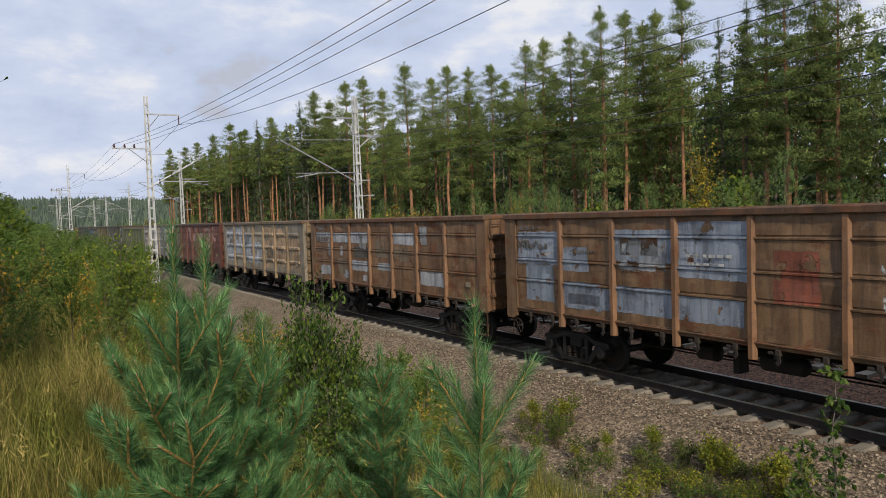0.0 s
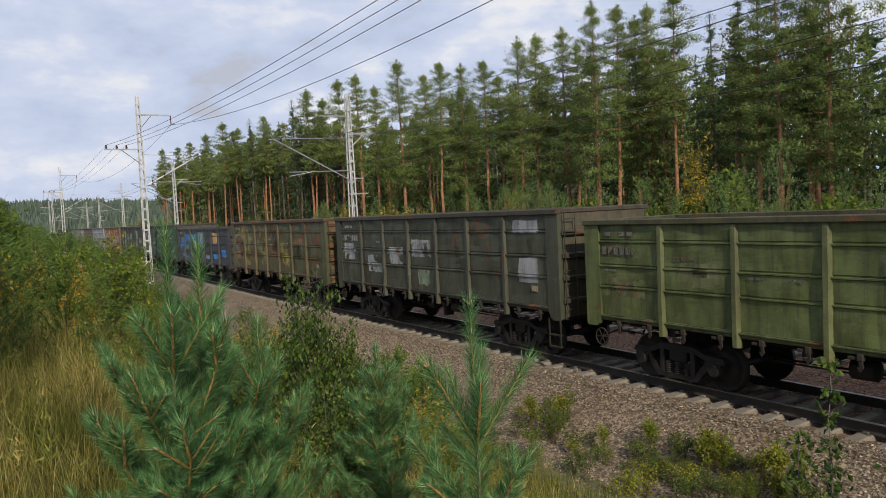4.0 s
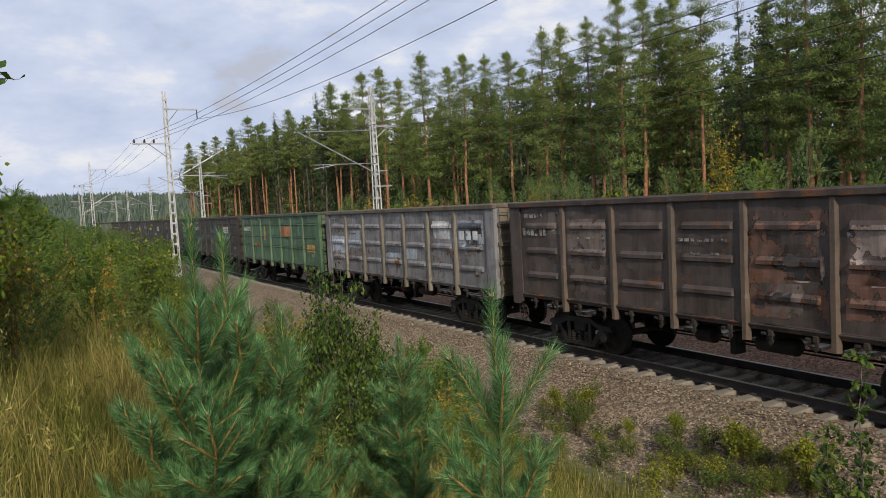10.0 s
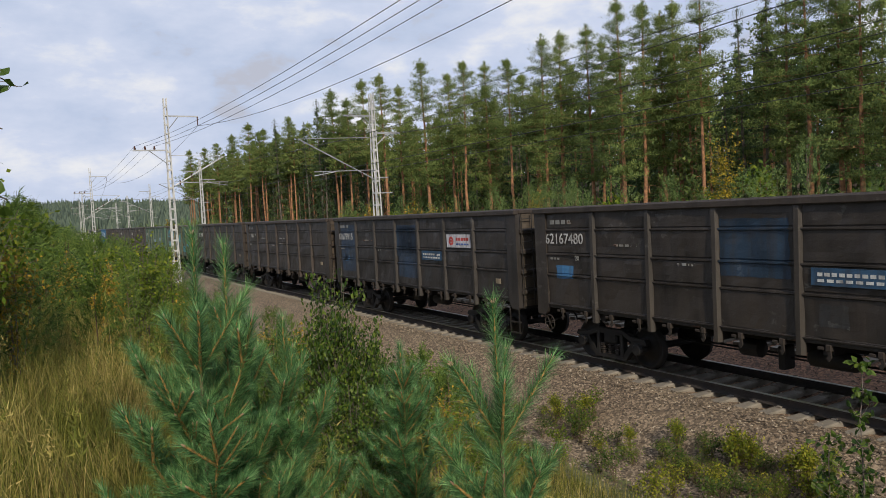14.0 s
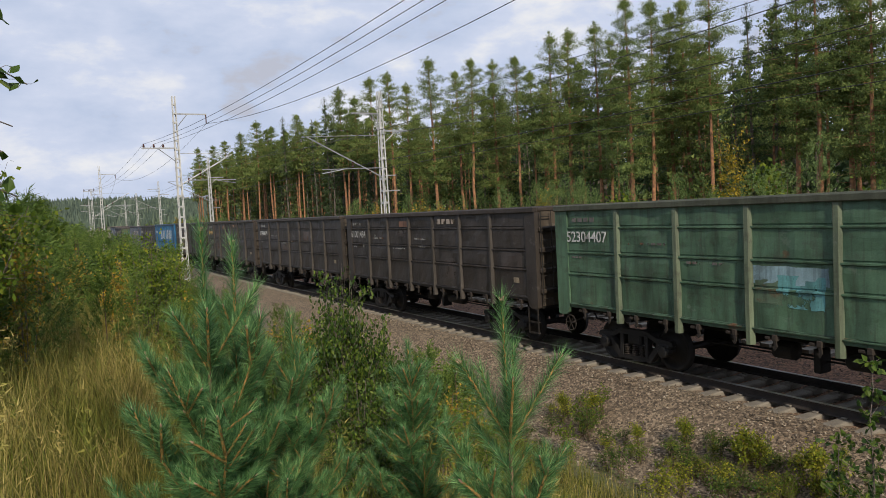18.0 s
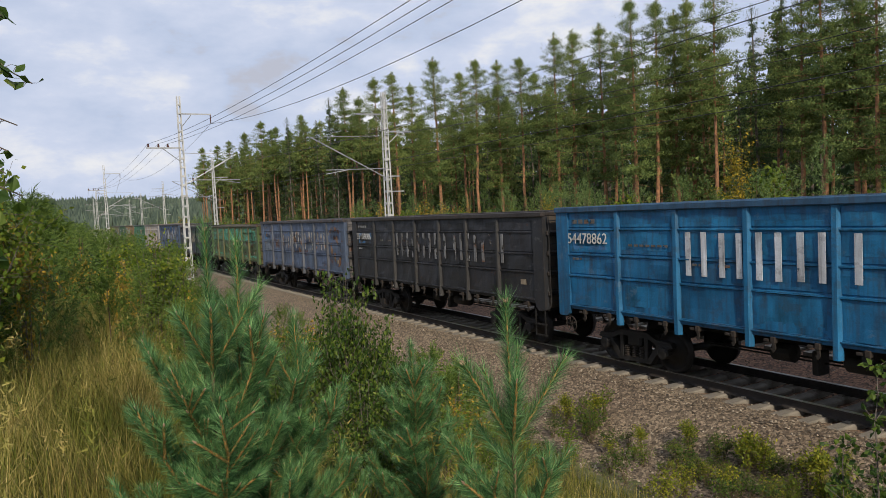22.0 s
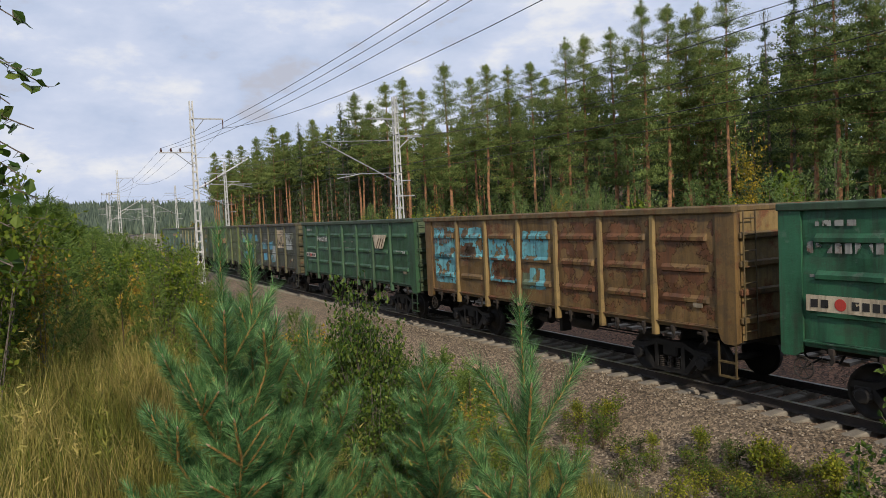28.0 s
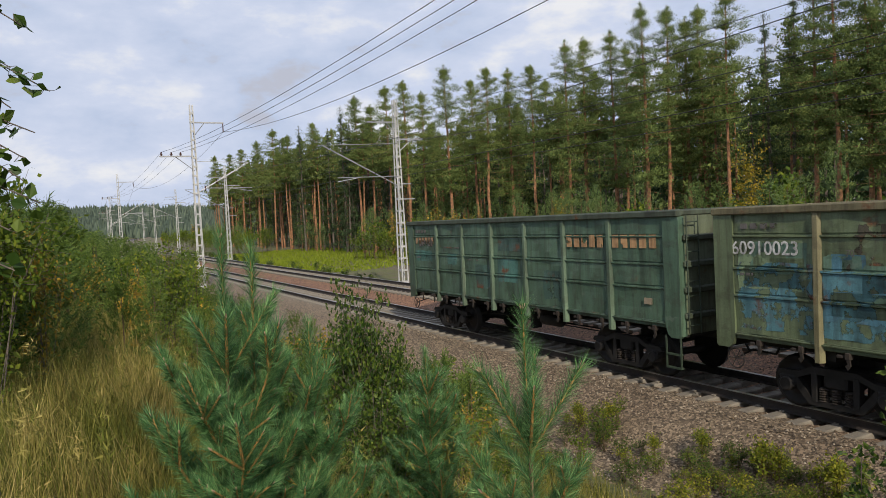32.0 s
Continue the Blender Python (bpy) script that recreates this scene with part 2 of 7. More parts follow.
def grass_material(name, green):
    """Blades of straw and green, in patches of one and of the other."""
    n = Nodes(name, 0.8)
    n.bsdf.inputs["Specular IOR Level"].default_value = 0.2
    straw = n.ramp(n.island(), [(0.0, (0.15, 0.12, 0.035)), (0.5, (0.42, 0.33, 0.11)), (1.0, (0.72, 0.56, 0.24))])
    fresh = n.ramp(n.island(), [(0.0, (0.045, 0.07, 0.01)), (0.5, (0.125, 0.16, 0.022)), (1.0, (0.26, 0.27, 0.045))])
    patch = n.math("ADD", n.noise(1.15, 3), green)
    col = n.mix(n.ramp(patch, [(0.42, (0.12,) * 3), (0.62, (0.92,) * 3)]), straw, fresh)
    col = n.mix(1.0, col, n.ramp(n.noise(0.7, 3), [(0.35, (0.7, 0.66, 0.62)), (0.65, (1.05, 1.05, 1.0))]), "MULTIPLY")
    n.color(col)
    tr = n.t.nodes.new("ShaderNodeBsdfTranslucent")
    n.put(tr.inputs[0], col)
    ms = n.t.nodes.new("ShaderNodeMixShader")
    ms.inputs[0].default_value = 0.35
    n.t.links.new(n.bsdf.outputs[0], ms.inputs[1])
    n.t.links.new(tr.outputs[0], ms.inputs[2])
    n.t.links.new(ms.outputs[0], n.t.nodes["Material Output"].inputs[0])
    return n.mat


def ballast_material():
    n = Nodes("ballast_stone", 0.9)
    v = n.t.nodes.new("ShaderNodeTexVoronoi")
    v.inputs["Scale"].default_value = 24.0
    n.put(v.inputs["Vector"], n.co.outputs["Object"])
    tone = n.t.nodes.new("ShaderNodeSeparateColor")
    n.put(tone.inputs[0], v.outputs["Color"])
    stone = n.ramp(tone.outputs[0], [(0.0, (0.045, 0.034, 0.022)), (0.5, (0.13, 0.1, 0.067)), (1.0, (0.3, 0.235, 0.16))])
    wear = n.ramp(n.noise(0.5, 4), [(0.35, (0.8, 0.74, 0.7)), (0.65, (1.05, 1.02, 1.0))])
    # brake dust has stained the stones between and beyond the rails
    place = n.t.nodes.new("ShaderNodeSeparateXYZ")
    n.put(place.inputs[0], n.co.outputs["Object"])
    band = n.math("ADD", n.math("MULTIPLY", place.outputs[1], 0.05), n.math("MULTIPLY", n.noise(1.3, 3), 0.03))
    dust = n.ramp(band, [(0.61, (1.0, 1.0, 1.0)), (0.635, (1.12, 0.76, 0.62)), (0.84, (1.12, 0.76, 0.62)), (0.9, (1.0, 1.0, 1.0))])
    n.color(n.mix(1.0, n.mix(1.0, stone, wear, "MULTIPLY"), dust, "MULTIPLY"))
    n.bump(v.outputs["Distance"], -1.0, 0.05)
    return n.mat


def stone_material():
    n = Nodes("loose_stone", 0.9)
    c = n.ramp(n.island(), [(0.0, (0.04, 0.03, 0.02)), (0.5, (0.13, 0.1, 0.068)), (0.85, (0.225, 0.178, 0.125)), (1.0, (0.38, 0.32, 0.24))])
    n.color(n.mix(1.0, c, n.ramp(n.noise(40, 4), [(0.3, (0.8,) * 3), (0.7, (1.12,) * 3)]), "MULTIPLY"))
    return n.mat


def paint_material(flaking=False):
    """Wagon paint: colour and rust amount come from each piece's own colour. flaking: a coat that has partly fallen off."""
    n = Nodes("flaking_paint" if flaking else "worn_wagon_paint", 0.62)
    n.bsdf.inputs["Specular IOR Level"].default_value = 0.36
    shift = n.math("MULTIPLY", n.info("Random"), 90.0)
    streak = n.noise(1.0, 6, 0.6, n.scaled(2.6, 2.6, 0.55, shift))
    blot = n.noise(1.0, 7, 0.62, n.scaled(1.7, 1.7, 2.1, shift))
    fine = n.noise(1.0, 5, 0.6, n.scaled(38, 38, 38, shift))
    base = n.info("Color")
    grime = n.ramp(streak, [(0.28, (0.42, 0.4, 0.38)), (0.5, (0.95, 0.95, 0.95)), (0.75, (1.3, 1.29, 1.27))])
    col = n.mix(1.0, base, grime, "MULTIPLY")
    col = n.mix(1.0, col, n.ramp(fine, [(0.25, (0.84,) * 3), (0.75, (1.1,) * 3)]), "MULTIPLY")
    rust = n.ramp(fine, [(0.2, (0.05, 0.022, 0.012)), (0.55, (0.13, 0.055, 0.026)), (0.9, (0.24, 0.12, 0.055))])
    edge = n.math("ADD", n.math("SUBTRACT", blot, 0.755), n.math("MULTIPLY", n.info("Alpha"), 0.5))
    fac = n.math("MULTIPLY", edge, 9.0)
    fac_node = fac.node
    fac_node.use_clamp = True
    flake = n.noise(1.0, 9, 0.72, n.scaled(2.3, 2.3, 3.1, n.math("ADD", shift, 31.0)))
    col = n.mix(n.ramp(flake, [(0.54, (0, 0, 0)), (0.6, (0.5, 0.5, 0.5))]), col, n.mix(0.62, col, (0.035, 0.028, 0.022)))
    col = n.mix(n.ramp(flake, [(0.36, (0.4, 0.4, 0.4)), (0.40, (0, 0, 0))]), col, n.mix(0.3, col, (0.3, 0.29, 0.27)))
    run = n.noise(1.0, 5, 0.65, n.scaled(8.5, 8.5, 0.45, shift))
    runs = n.ramp(run, [(0.5, (0, 0, 0)), (0.62, (0.6, 0.6, 0.6))])
    col = n.mix(runs, col, n.mix(0.6, col, (0.03, 0.022, 0.017)))
    n.color(n.mix(fac, col, rust))
    n.rough(n.ramp(fac, [(0.0, (0.55,) * 3), (1.0, (0.9,) * 3)]))
    dent = n.noise(1.0, 3, 0.5, n.scaled(2.2, 2.2, 3.4, shift))
    n.bump(n.mix(0.7, n.mix(0.5, fine, blot), dent), 0.55, 0.045)
    if flaking:
        chip = n.noise(1.0, 5, 0.55, n.scaled(2.9, 2.9, 2.4, n.math("ADD", shift, 57.0)))
        gone = n.math("MULTIPLY", n.math("SUBTRACT", n.math("ADD", n.math("MULTIPLY", n.info("Alpha"), 0.5), 0.3), chip), 22.0)
        gone.node.use_clamp = True
        bare = n.t.nodes.new("ShaderNodeBsdfTransparent")
        ms = n.t.nodes.new("ShaderNodeMixShader")
        n.put(ms.inputs[0], gone)
        n.t.links.new(n.bsdf.outputs[0], ms.inputs[1])
        n.t.links.new(bare.outputs[0], ms.inputs[2])
        n.t.links.new(ms.outputs[0], n.t.nodes["Material Output"].inputs[0])
    return n.mat


M_FLAKE = paint_material(True)
M_GROUND, M_BALLAST, M_STONE, M_PAINT = ground_material(), ballast_material(), stone_material(), paint_material()
M_SLEEPER = speckled("sleeper_concrete", (0.12, 0.105, 0.084), (0.25, 0.222, 0.18), 2.0, 45, 0.9)
M_RAIL = speckled("rusty_rail", (0.013, 0.011, 0.01), (0.036, 0.026, 0.021), 5, 60, 0.8)
M_RAILTOP = speckled("polished_rail", (0.42, 0.42, 0.43), (0.6, 0.6, 0.6), 3, 90, 0.28, 0.9, 0.05)
# grime, darkened further so the colour carries deep shade under the wagons
M_IRON = speckled("grimy_shade_iron", (0.003, 0.0027, 0.0024), (0.016, 0.013, 0.011), 4, 50, 0.72, 0.1)
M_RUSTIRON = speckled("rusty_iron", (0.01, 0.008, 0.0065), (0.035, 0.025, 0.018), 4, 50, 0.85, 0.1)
M_WHITESTEEL = speckled("painted_white_steel", (0.3, 0.31, 0.31), (0.5, 0.5, 0.49), 1.2, 30, 0.55)
M_GREYSTEEL = speckled("grey_steel", (0.22, 0.23, 0.24), (0.4, 0.41, 0.42), 1.2, 30, 0.5, 0.5)
M_WIRE = speckled("dark_wire", (0.02, 0.022, 0.024), (0.05, 0.05, 0.05), 3, 40, 0.5, 0.6)
M_PORCELAIN = speckled("brown_porcelain", (0.05, 0.02, 0.015), (0.09, 0.04, 0.03), 6, 50, 0.25)
M_BARK = speckled("pine_bark", (0.11, 0.058, 0.034), (0.4, 0.195, 0.09), 3.5, 30, 0.9, 0.0, 0.8, 0.04)
M_BARK_LOW = speckled("grey_bark", (0.06, 0.05, 0.042), (0.17, 0.14, 0.115), 3.5, 24, 0.92, 0.0, 0.8, 0.04)
M_TWIG = speckled("young_bark", (0.19, 0.11, 0.03), (0.44, 0.27, 0.085), 20, 120, 0.8)
M_SAPLING = speckled("sapling_bark", (0.05, 0.038, 0.02), (0.15, 0.1, 0.05), 20, 120, 0.85)
M_PINE = leafy("pine_needles", (0.074, 0.11, 0.032), (0.145, 0.197, 0.056), (0.25, 0.3, 0.085), 0.75, 0.36)
M_SPRUCE = leafy("spruce_needles", (0.026, 0.05, 0.02), (0.046, 0.078, 0.03), (0.08, 0.118, 0.042), 0.75, 0.25)
M_EDGEPINE = leafy("edge_pine_needles", (0.05, 0.09, 0.03), (0.12, 0.185, 0.06), (0.24, 0.31, 0.11), 0.6, 0.3)
M_YOUNGPINE = leafy("young_pine_needles", (0.026, 0.082, 0.03), (0.1, 0.225, 0.08), (0.28, 0.47, 0.19), 0.45, 0.36)
M_BANKPINE = leafy("bank_pine_needles", (0.04, 0.075, 0.014), (0.095, 0.155, 0.03), (0.19, 0.25, 0.05), 0.6, 0.36)
M_MEADOW = leafy("meadow_grass", (0.14, 0.19, 0.012), (0.2, 0.26, 0.02), (0.28, 0.33, 0.035), 0.75, 0.4)
M_BIRCH = leafy("birch_leaves", (0.06, 0.1, 0.012), (0.115, 0.175, 0.02), (0.22, 0.255, 0.03), 0.55, 0.5)
M_AUTUMN = leafy("autumn_leaves", (0.12, 0.11, 0.02), (0.3, 0.21, 0.03), (0.48, 0.30, 0.03), 0.5, 0.35)
M_YELLOWBIRCH = leafy("yellowing_birch_leaves", (0.13, 0.13, 0.018), (0.3, 0.235, 0.028), (0.52, 0.35, 0.035), 0.5, 0.45)
M_WILLOW = leafy("shrub_leaves", (0.018, 0.045, 0.007), (0.05, 0.092, 0.013), (0.13, 0.175, 0.026), 0.5, 0.3)
M_WEED = leafy("yellow_green_weed_leaves", (0.09, 0.12, 0.012), (0.19, 0.225, 0.022), (0.36, 0.33, 0.035), 0.55, 0.45)
M_GRASS = grass_material("dry_grass", 0.05)
M_GREENGRASS = grass_material("green_grass", 0.19)
M_BUD = speckled("resinous_bud", (0.24, 0.14, 0.08), (0.42, 0.3, 0.2), 60, 200, 0.7)
# distance haze is mixed into this leaf colour: paler and bluer than near trees
M_HAZEWOOD = leafy("hazy_far_wood", (0.06, 0.085, 0.07), (0.09, 0.12, 0.095), (0.13, 0.165, 0.12), 0.9, 0.0)


# ---- ground and railway ----
def ladder_lines(*spans):
    out = []
    for a, b, n in spans:
        out += [a + (b - a) * i / n for i in range(n)]
    return out + [spans[-1][1]]


def build_ground():
    xs = ladder_lines((-4000, -600, 14), (-600, -120, 40), (-120, -30, 60), (-30, 6, 100), (6, 60, 20), (60, 4000, 12))
    vs = ladder_lines((-4000, -300, 8), (-300, -40, 12), (-40, -8, 22), (-8, 9, 62), (9, 21, 40), (21, 45, 24), (45, 120, 12), (120, 600, 8), (600, 4000, 6))
    verts, faces, bed = [], [], []
    for x in xs:
        for v in vs:
            y = v + bend(x)
            verts.append((x, y, ground_z(x, y)))
    k = len(vs)
    for i in range(len(xs) - 1):
        for j in range(k - 1):
            faces.append((i * k + j, (i + 1) * k + j, (i + 1) * k + j + 1, i * k + j + 1))
            bed.append(1 if 8.5 < (vs[j] + vs[j + 1]) / 2 < 20.4 and -900 < xs[i] < 300 else 0)
    me = bpy.data.meshes.new("ground")
    me.from_pydata(verts, [], faces)
    me.materials.append(M_GROUND)
    me.materials.append(M_BALLAST)
    me.polygons.foreach_set("material_index", bed)
    me.polygons.foreach_set("use_smooth", [True] * len(faces))
    me.update()
    return tagged(new("ground", me), "grassy earth bank and gravelled railway bed", "ground", kind="structure")


build_ground()


def rail_geo(y0, z0, x0, x1, step):
    """A rail's foot, web and head, following the line."""
    head, body = Geo(), Geo()
    n = int((x1 - x0) / step)
    section = [(-0.075, -0.18), (0.075, -0.18), (0.07, -0.165), (0.012, -0.14), (0.01, -0.045), (0.036, -0.034), (0.036, -0.004),
               (-0.036, -0.004), (-0.036, -0.034), (-0.01, -0.045), (-0.012, -0.14), (-0.07, -0.165)]
    top = [(-0.037, -0.012), (0.037, -0.012), (0.037, -0.003), (0.03, 0.0), (-0.03, 0.0), (-0.037, -0.003)]
    for geo, sec in ((body, section), (head, top)):
        k, vs, fs = len(sec), [], []
        for i in range(n + 1):
            x = x0 + step * i
            for a, z in sec:
                vs.append((x, y0 + a + bend(x), z0 + z))
        for i in range(n):
            for a in range(k):
                b = (a + 1) % k
                fs.append((i * k + a, i * k + b, (i + 1) * k + b, (i + 1) * k + a))
        geo.add(vs, fs)
    return body, head


def sleeper_mesh():
    g = Geo()
    for a, b, z in ((-1.35, -0.5, 0.0), (-0.5, 0.5, -0.02), (0.5, 1.35, 0.0)):
        g.box(-0.13, 0.13, a, b, -0.2, z, 0.025)
    for s in (-1, 1):
        for e in (-0.12, 0.12):
            g.box(-0.05, 0.05, s * 0.76 + e - 0.035, s * 0.76 + e + 0.035, 0.0, 0.03, 0.008)
    return g.mesh("sleeper", M_SLEEPER)


def build_track(name, y0, z0, near, label):
    track = thing(name, label, "railway track", kind="structure")
    for s in (-0.795, 0.795):
        body, head = rail_geo(y0 + s, z0, -620, 120, 10)
        rail = part("rail", body, M_RAIL, track, "rusty steel rail")
        part("rail_head", head, M_RAILTOP, rail, "polished running surface")
    me = sleeper_mesh()
    rest = Geo()
    for i in range(-560, 90):
        x = 0.543 * i
        if near[0] < x < near[1]:
            ob = part("sleeper", me, M_SLEEPER, track)
            ob.location = (x, y0 + bend(x), z0 - 0.185)
            ob.rotation_euler = (0, random.uniform(-0.01, 0.01), heading(x) + random.uniform(-0.012, 0.012))
        elif x > -330:
            rest.box(x - 0.13, x + 0.13, y0 + bend(x) - 1.35, y0 + bend(x) + 1.35, z0 - 0.38, z0 - 0.185)
    tagged(part("sleeper_row", rest, M_SLEEPER, track), kind="stuff")
    return track


build_track("railway_track_near", TRACK_Y, 0.0, (-80, 3), "track of rusty rails on concrete sleepers in gravel")
build_track("railway_track_far", TRACK2_Y, TRACK2_Z, (-66, -30), "second track of rusty rails on concrete sleepers")


# ---- wagons ----
HALF, TOP, PITCH = 6.5, 3.79, 13.92
PANEL_W = 1.73
CORNER = HALF - 3.5 * PANEL_W
SILL_Z = 1.40


PANEL_H = TOP - 0.13 - SILL_Z
RIBS = (0.22, 0.5, 0.78)
BOARDS = (0.32, 0.55, 0.82)


def panel_y(style, seed, x, z):
    """How far the sheet stands out (negative: outwards) at a place on a side panel."""
    h = PANEL_H
    y = 0.046 * noise.noise((x * 1.5 + seed * 7.3, z * 1.4, seed * 3.1)) + 0.014 * noise.noise((x * 4.5 + seed, z * 4.5, 2.0))
    if style == "ribbed":
        if abs(x) < PANEL_W * 0.35:
            for c in RIBS:
                d = z - h * c
                if -0.075 < d < -0.05:
                    y -= 0.055
                elif -0.05 <= d < 0.03:
                    y -= 0.06
    else:
        # each board is lipped at its upper edge, with a groove over the lip
        for c in BOARDS:
            d = z - h * c
            if -0.03 < d < 0.003:
                y -= 0.034
            elif 0.003 < d < 0.03:
                y += 0.016
    return y


def panel_lines(style):
    h = PANEL_H
    if style == "ribbed":
        zs = [0.0, h] + [h * a for a in (0.36, 0.64, 0.9)]
        for c in RIBS:
            zs += [h * c - 0.13, h * c - 0.08, h * c - 0.055, h * c + 0.02, h * c + 0.09]
        zs.sort()
    else:
        zs = []
        edges = (0.0, *BOARDS, 1.0)
        for c, e in zip(edges, edges[1:]):
            zs += [h * (c + (e - c) * k) for k in (0.33, 0.67)]
        for c in BOARDS:
            zs += [h * c + k for k in (-0.05, -0.028, 0.0, 0.006, 0.026, 0.045)]
        zs = sorted(zs + [0.0, h])
    w = PANEL_W
    xs = [-w / 2, -w * 0.43, -w * 0.36, -w * 0.34] + [w * (-0.25 + 0.5 * i / 5) for i in range(6)] + [w * 0.34, w * 0.36, w * 0.43, w / 2]
    return xs, zs


def grid_faces(k, n):
    return [(j * k + i, j * k + i + 1, (j + 1) * k + i + 1, (j + 1) * k + i) for j in range(n - 1) for i in range(k - 1)]


def panel_mesh(style, seed):
    """One side panel between two stakes, outside face at y = 0 looking to -y. style: planked or ribbed."""
    xs, zs = panel_lines(style)
    g = Geo().add([(x, panel_y(style, seed, x, z), z) for z in zs for x in xs], grid_faces(len(xs), len(zs)))
    g.add([(-PANEL_W / 2, 0.06, 0), (PANEL_W / 2, 0.06, 0), (PANEL_W / 2, 0.06, PANEL_H), (-PANEL_W / 2, 0.06, PANEL_H)], [(3, 2, 1, 0)])
    return g.mesh("side_panel", M_PAINT)


def patch_mesh(style, seed, fx0, fx1, fz0, fz1, rng):
    """A coat of fresh paint on part of a panel: follows the sheet, with an uneven edge."""
    xs, zs = panel_lines(style)
    x0, x1, z0, z1 = (fx0 - 0.5) * PANEL_W, (fx1 - 0.5) * PANEL_W, fz0 * PANEL_H, fz1 * PANEL_H
    xs = [x0] + [x for x in xs if x0 + 0.03 < x < x1 - 0.03] + [x1]
    zs = [z0] + [z for z in zs if z0 + 0.005 < z < z1 - 0.005] + [z1]
    vs = []
    for j, z in enumerate(zs):
        for i, x in enumerate(xs):
            ex, ez = x, z
            if i in (0, len(xs) - 1):
                ex += rng.uniform(-0.02, 0.02)
            if j in (0, len(zs) - 1):
                ez += rng.uniform(-0.015, 0.015)
            vs.append((ex, panel_y(style, seed, x, z) - 0.004, ez))
    return Geo().add(vs, grid_faces(len(xs), len(zs))).mesh("paint_patch", M_PAINT)


def stake_mesh():
    """A pressed stake, wider at its foot, hanging below the sill."""
    g = Geo()
    z0, z1 = 1.05 - SILL_Z, TOP - 0.12 - SILL_Z
    prof = [(-0.085, 0.03), (-0.085, 0.0), (-0.045, -0.075), (0.045, -0.075), (0.085, 0.0), (0.085, 0.03)]
    vs = []
    for z, d in ((z0, 1.0), (0.45, 1.0), (z1 - 0.1, 0.72), (z1, 0.55)):
        vs += [(x, y * (d if y < 0 else 1), z) for x, y in prof]
    k = len(prof)
    fs = [(j * k + i, j * k + (i + 1) % k, (j + 1) * k + (i + 1) % k, (j + 1) * k + i) for j in range(3) for i in range(k)]
    fs += [tuple(range(k - 1, -1, -1)), tuple(range(3 * k, 4 * k))]
    g.add(vs, fs)
    return g.mesh("stake", M_PAINT)


def corner_mesh(sign):
    """The folded corner sheet with its rounded foot; sign: +1 for the leading end."""
    g = Geo()
    a, b = HALF - CORNER, HALF
    out = [(a, TOP - 0.13), (a, 1.33), (a + 0.06, 1.15), (a + 0.16, 1.08), (b - 0.04, 1.08), (b, 1.12), (b, TOP - 0.13)]
    out = [(sign * x, z) for x, z in out]
    if sign > 0:
        out.reverse()
    g.slab(out[::-1], -0.035, 0.05)
    g.box(min(sign * (b - 0.05), sign * b), max(sign * (b - 0.05), sign * b), 0.05, 0.14, 1.12, TOP - 0.13)
    return g.mesh("corner_sheet", M_PAINT)


def side_frame_geo(y):
    """The cast side frame of a bogie with its two windows and spring opening."""
    g = Geo()
    t = 0.07
    top = [(-1.18, 0.62), (-1.12, 0.72), (-0.7, 0.74), (-0.42, 0.86), (0.42, 0.86), (0.7, 0.74), (1.12, 0.72), (1.18, 0.62), (1.12, 0.60), (0.72, 0.62), (0.45, 0.73), (-0.45, 0.73), (-0.72, 0.62), (-1.12, 0.60)]
    g.slab(top, y - t, y + t)
    low = [(-0.9, 0.61), (-0.72, 0.62), (-0.42, 0.26), (0.42, 0.26), (0.72, 0.62), (0.9, 0.61), (0.5, 0.16), (-0.5, 0.16)]
    g.slab(low[::-1], y - t, y + t)
    for s in (-1, 1):
        g.box(s * 0.39 - 0.06, s * 0.39 + 0.06, y - t - 0.01, y + t + 0.01, 0.22, 0.78, 0.015)
        g.box(s * 0.925 - 0.16, s * 0.925 + 0.16, y - t - 0.02, y + t + 0.02, 0.55, 0.64, 0.02)
    return g


def wheel_profile(sign):
    y = sign * 0.76
    w = [(0.07, 0.06), (0.07, 0.2), (0.02, 0.23), (0.02, 0.39), (0.065, 0.41), (0.065, 0.478), (-0.04, 0.48), (-0.05, 0.505), (-0.065, 0.41), (-0.02, 0.3), (-0.07, 0.06)]
    return [(y + sign * u, r) for u, r in w]


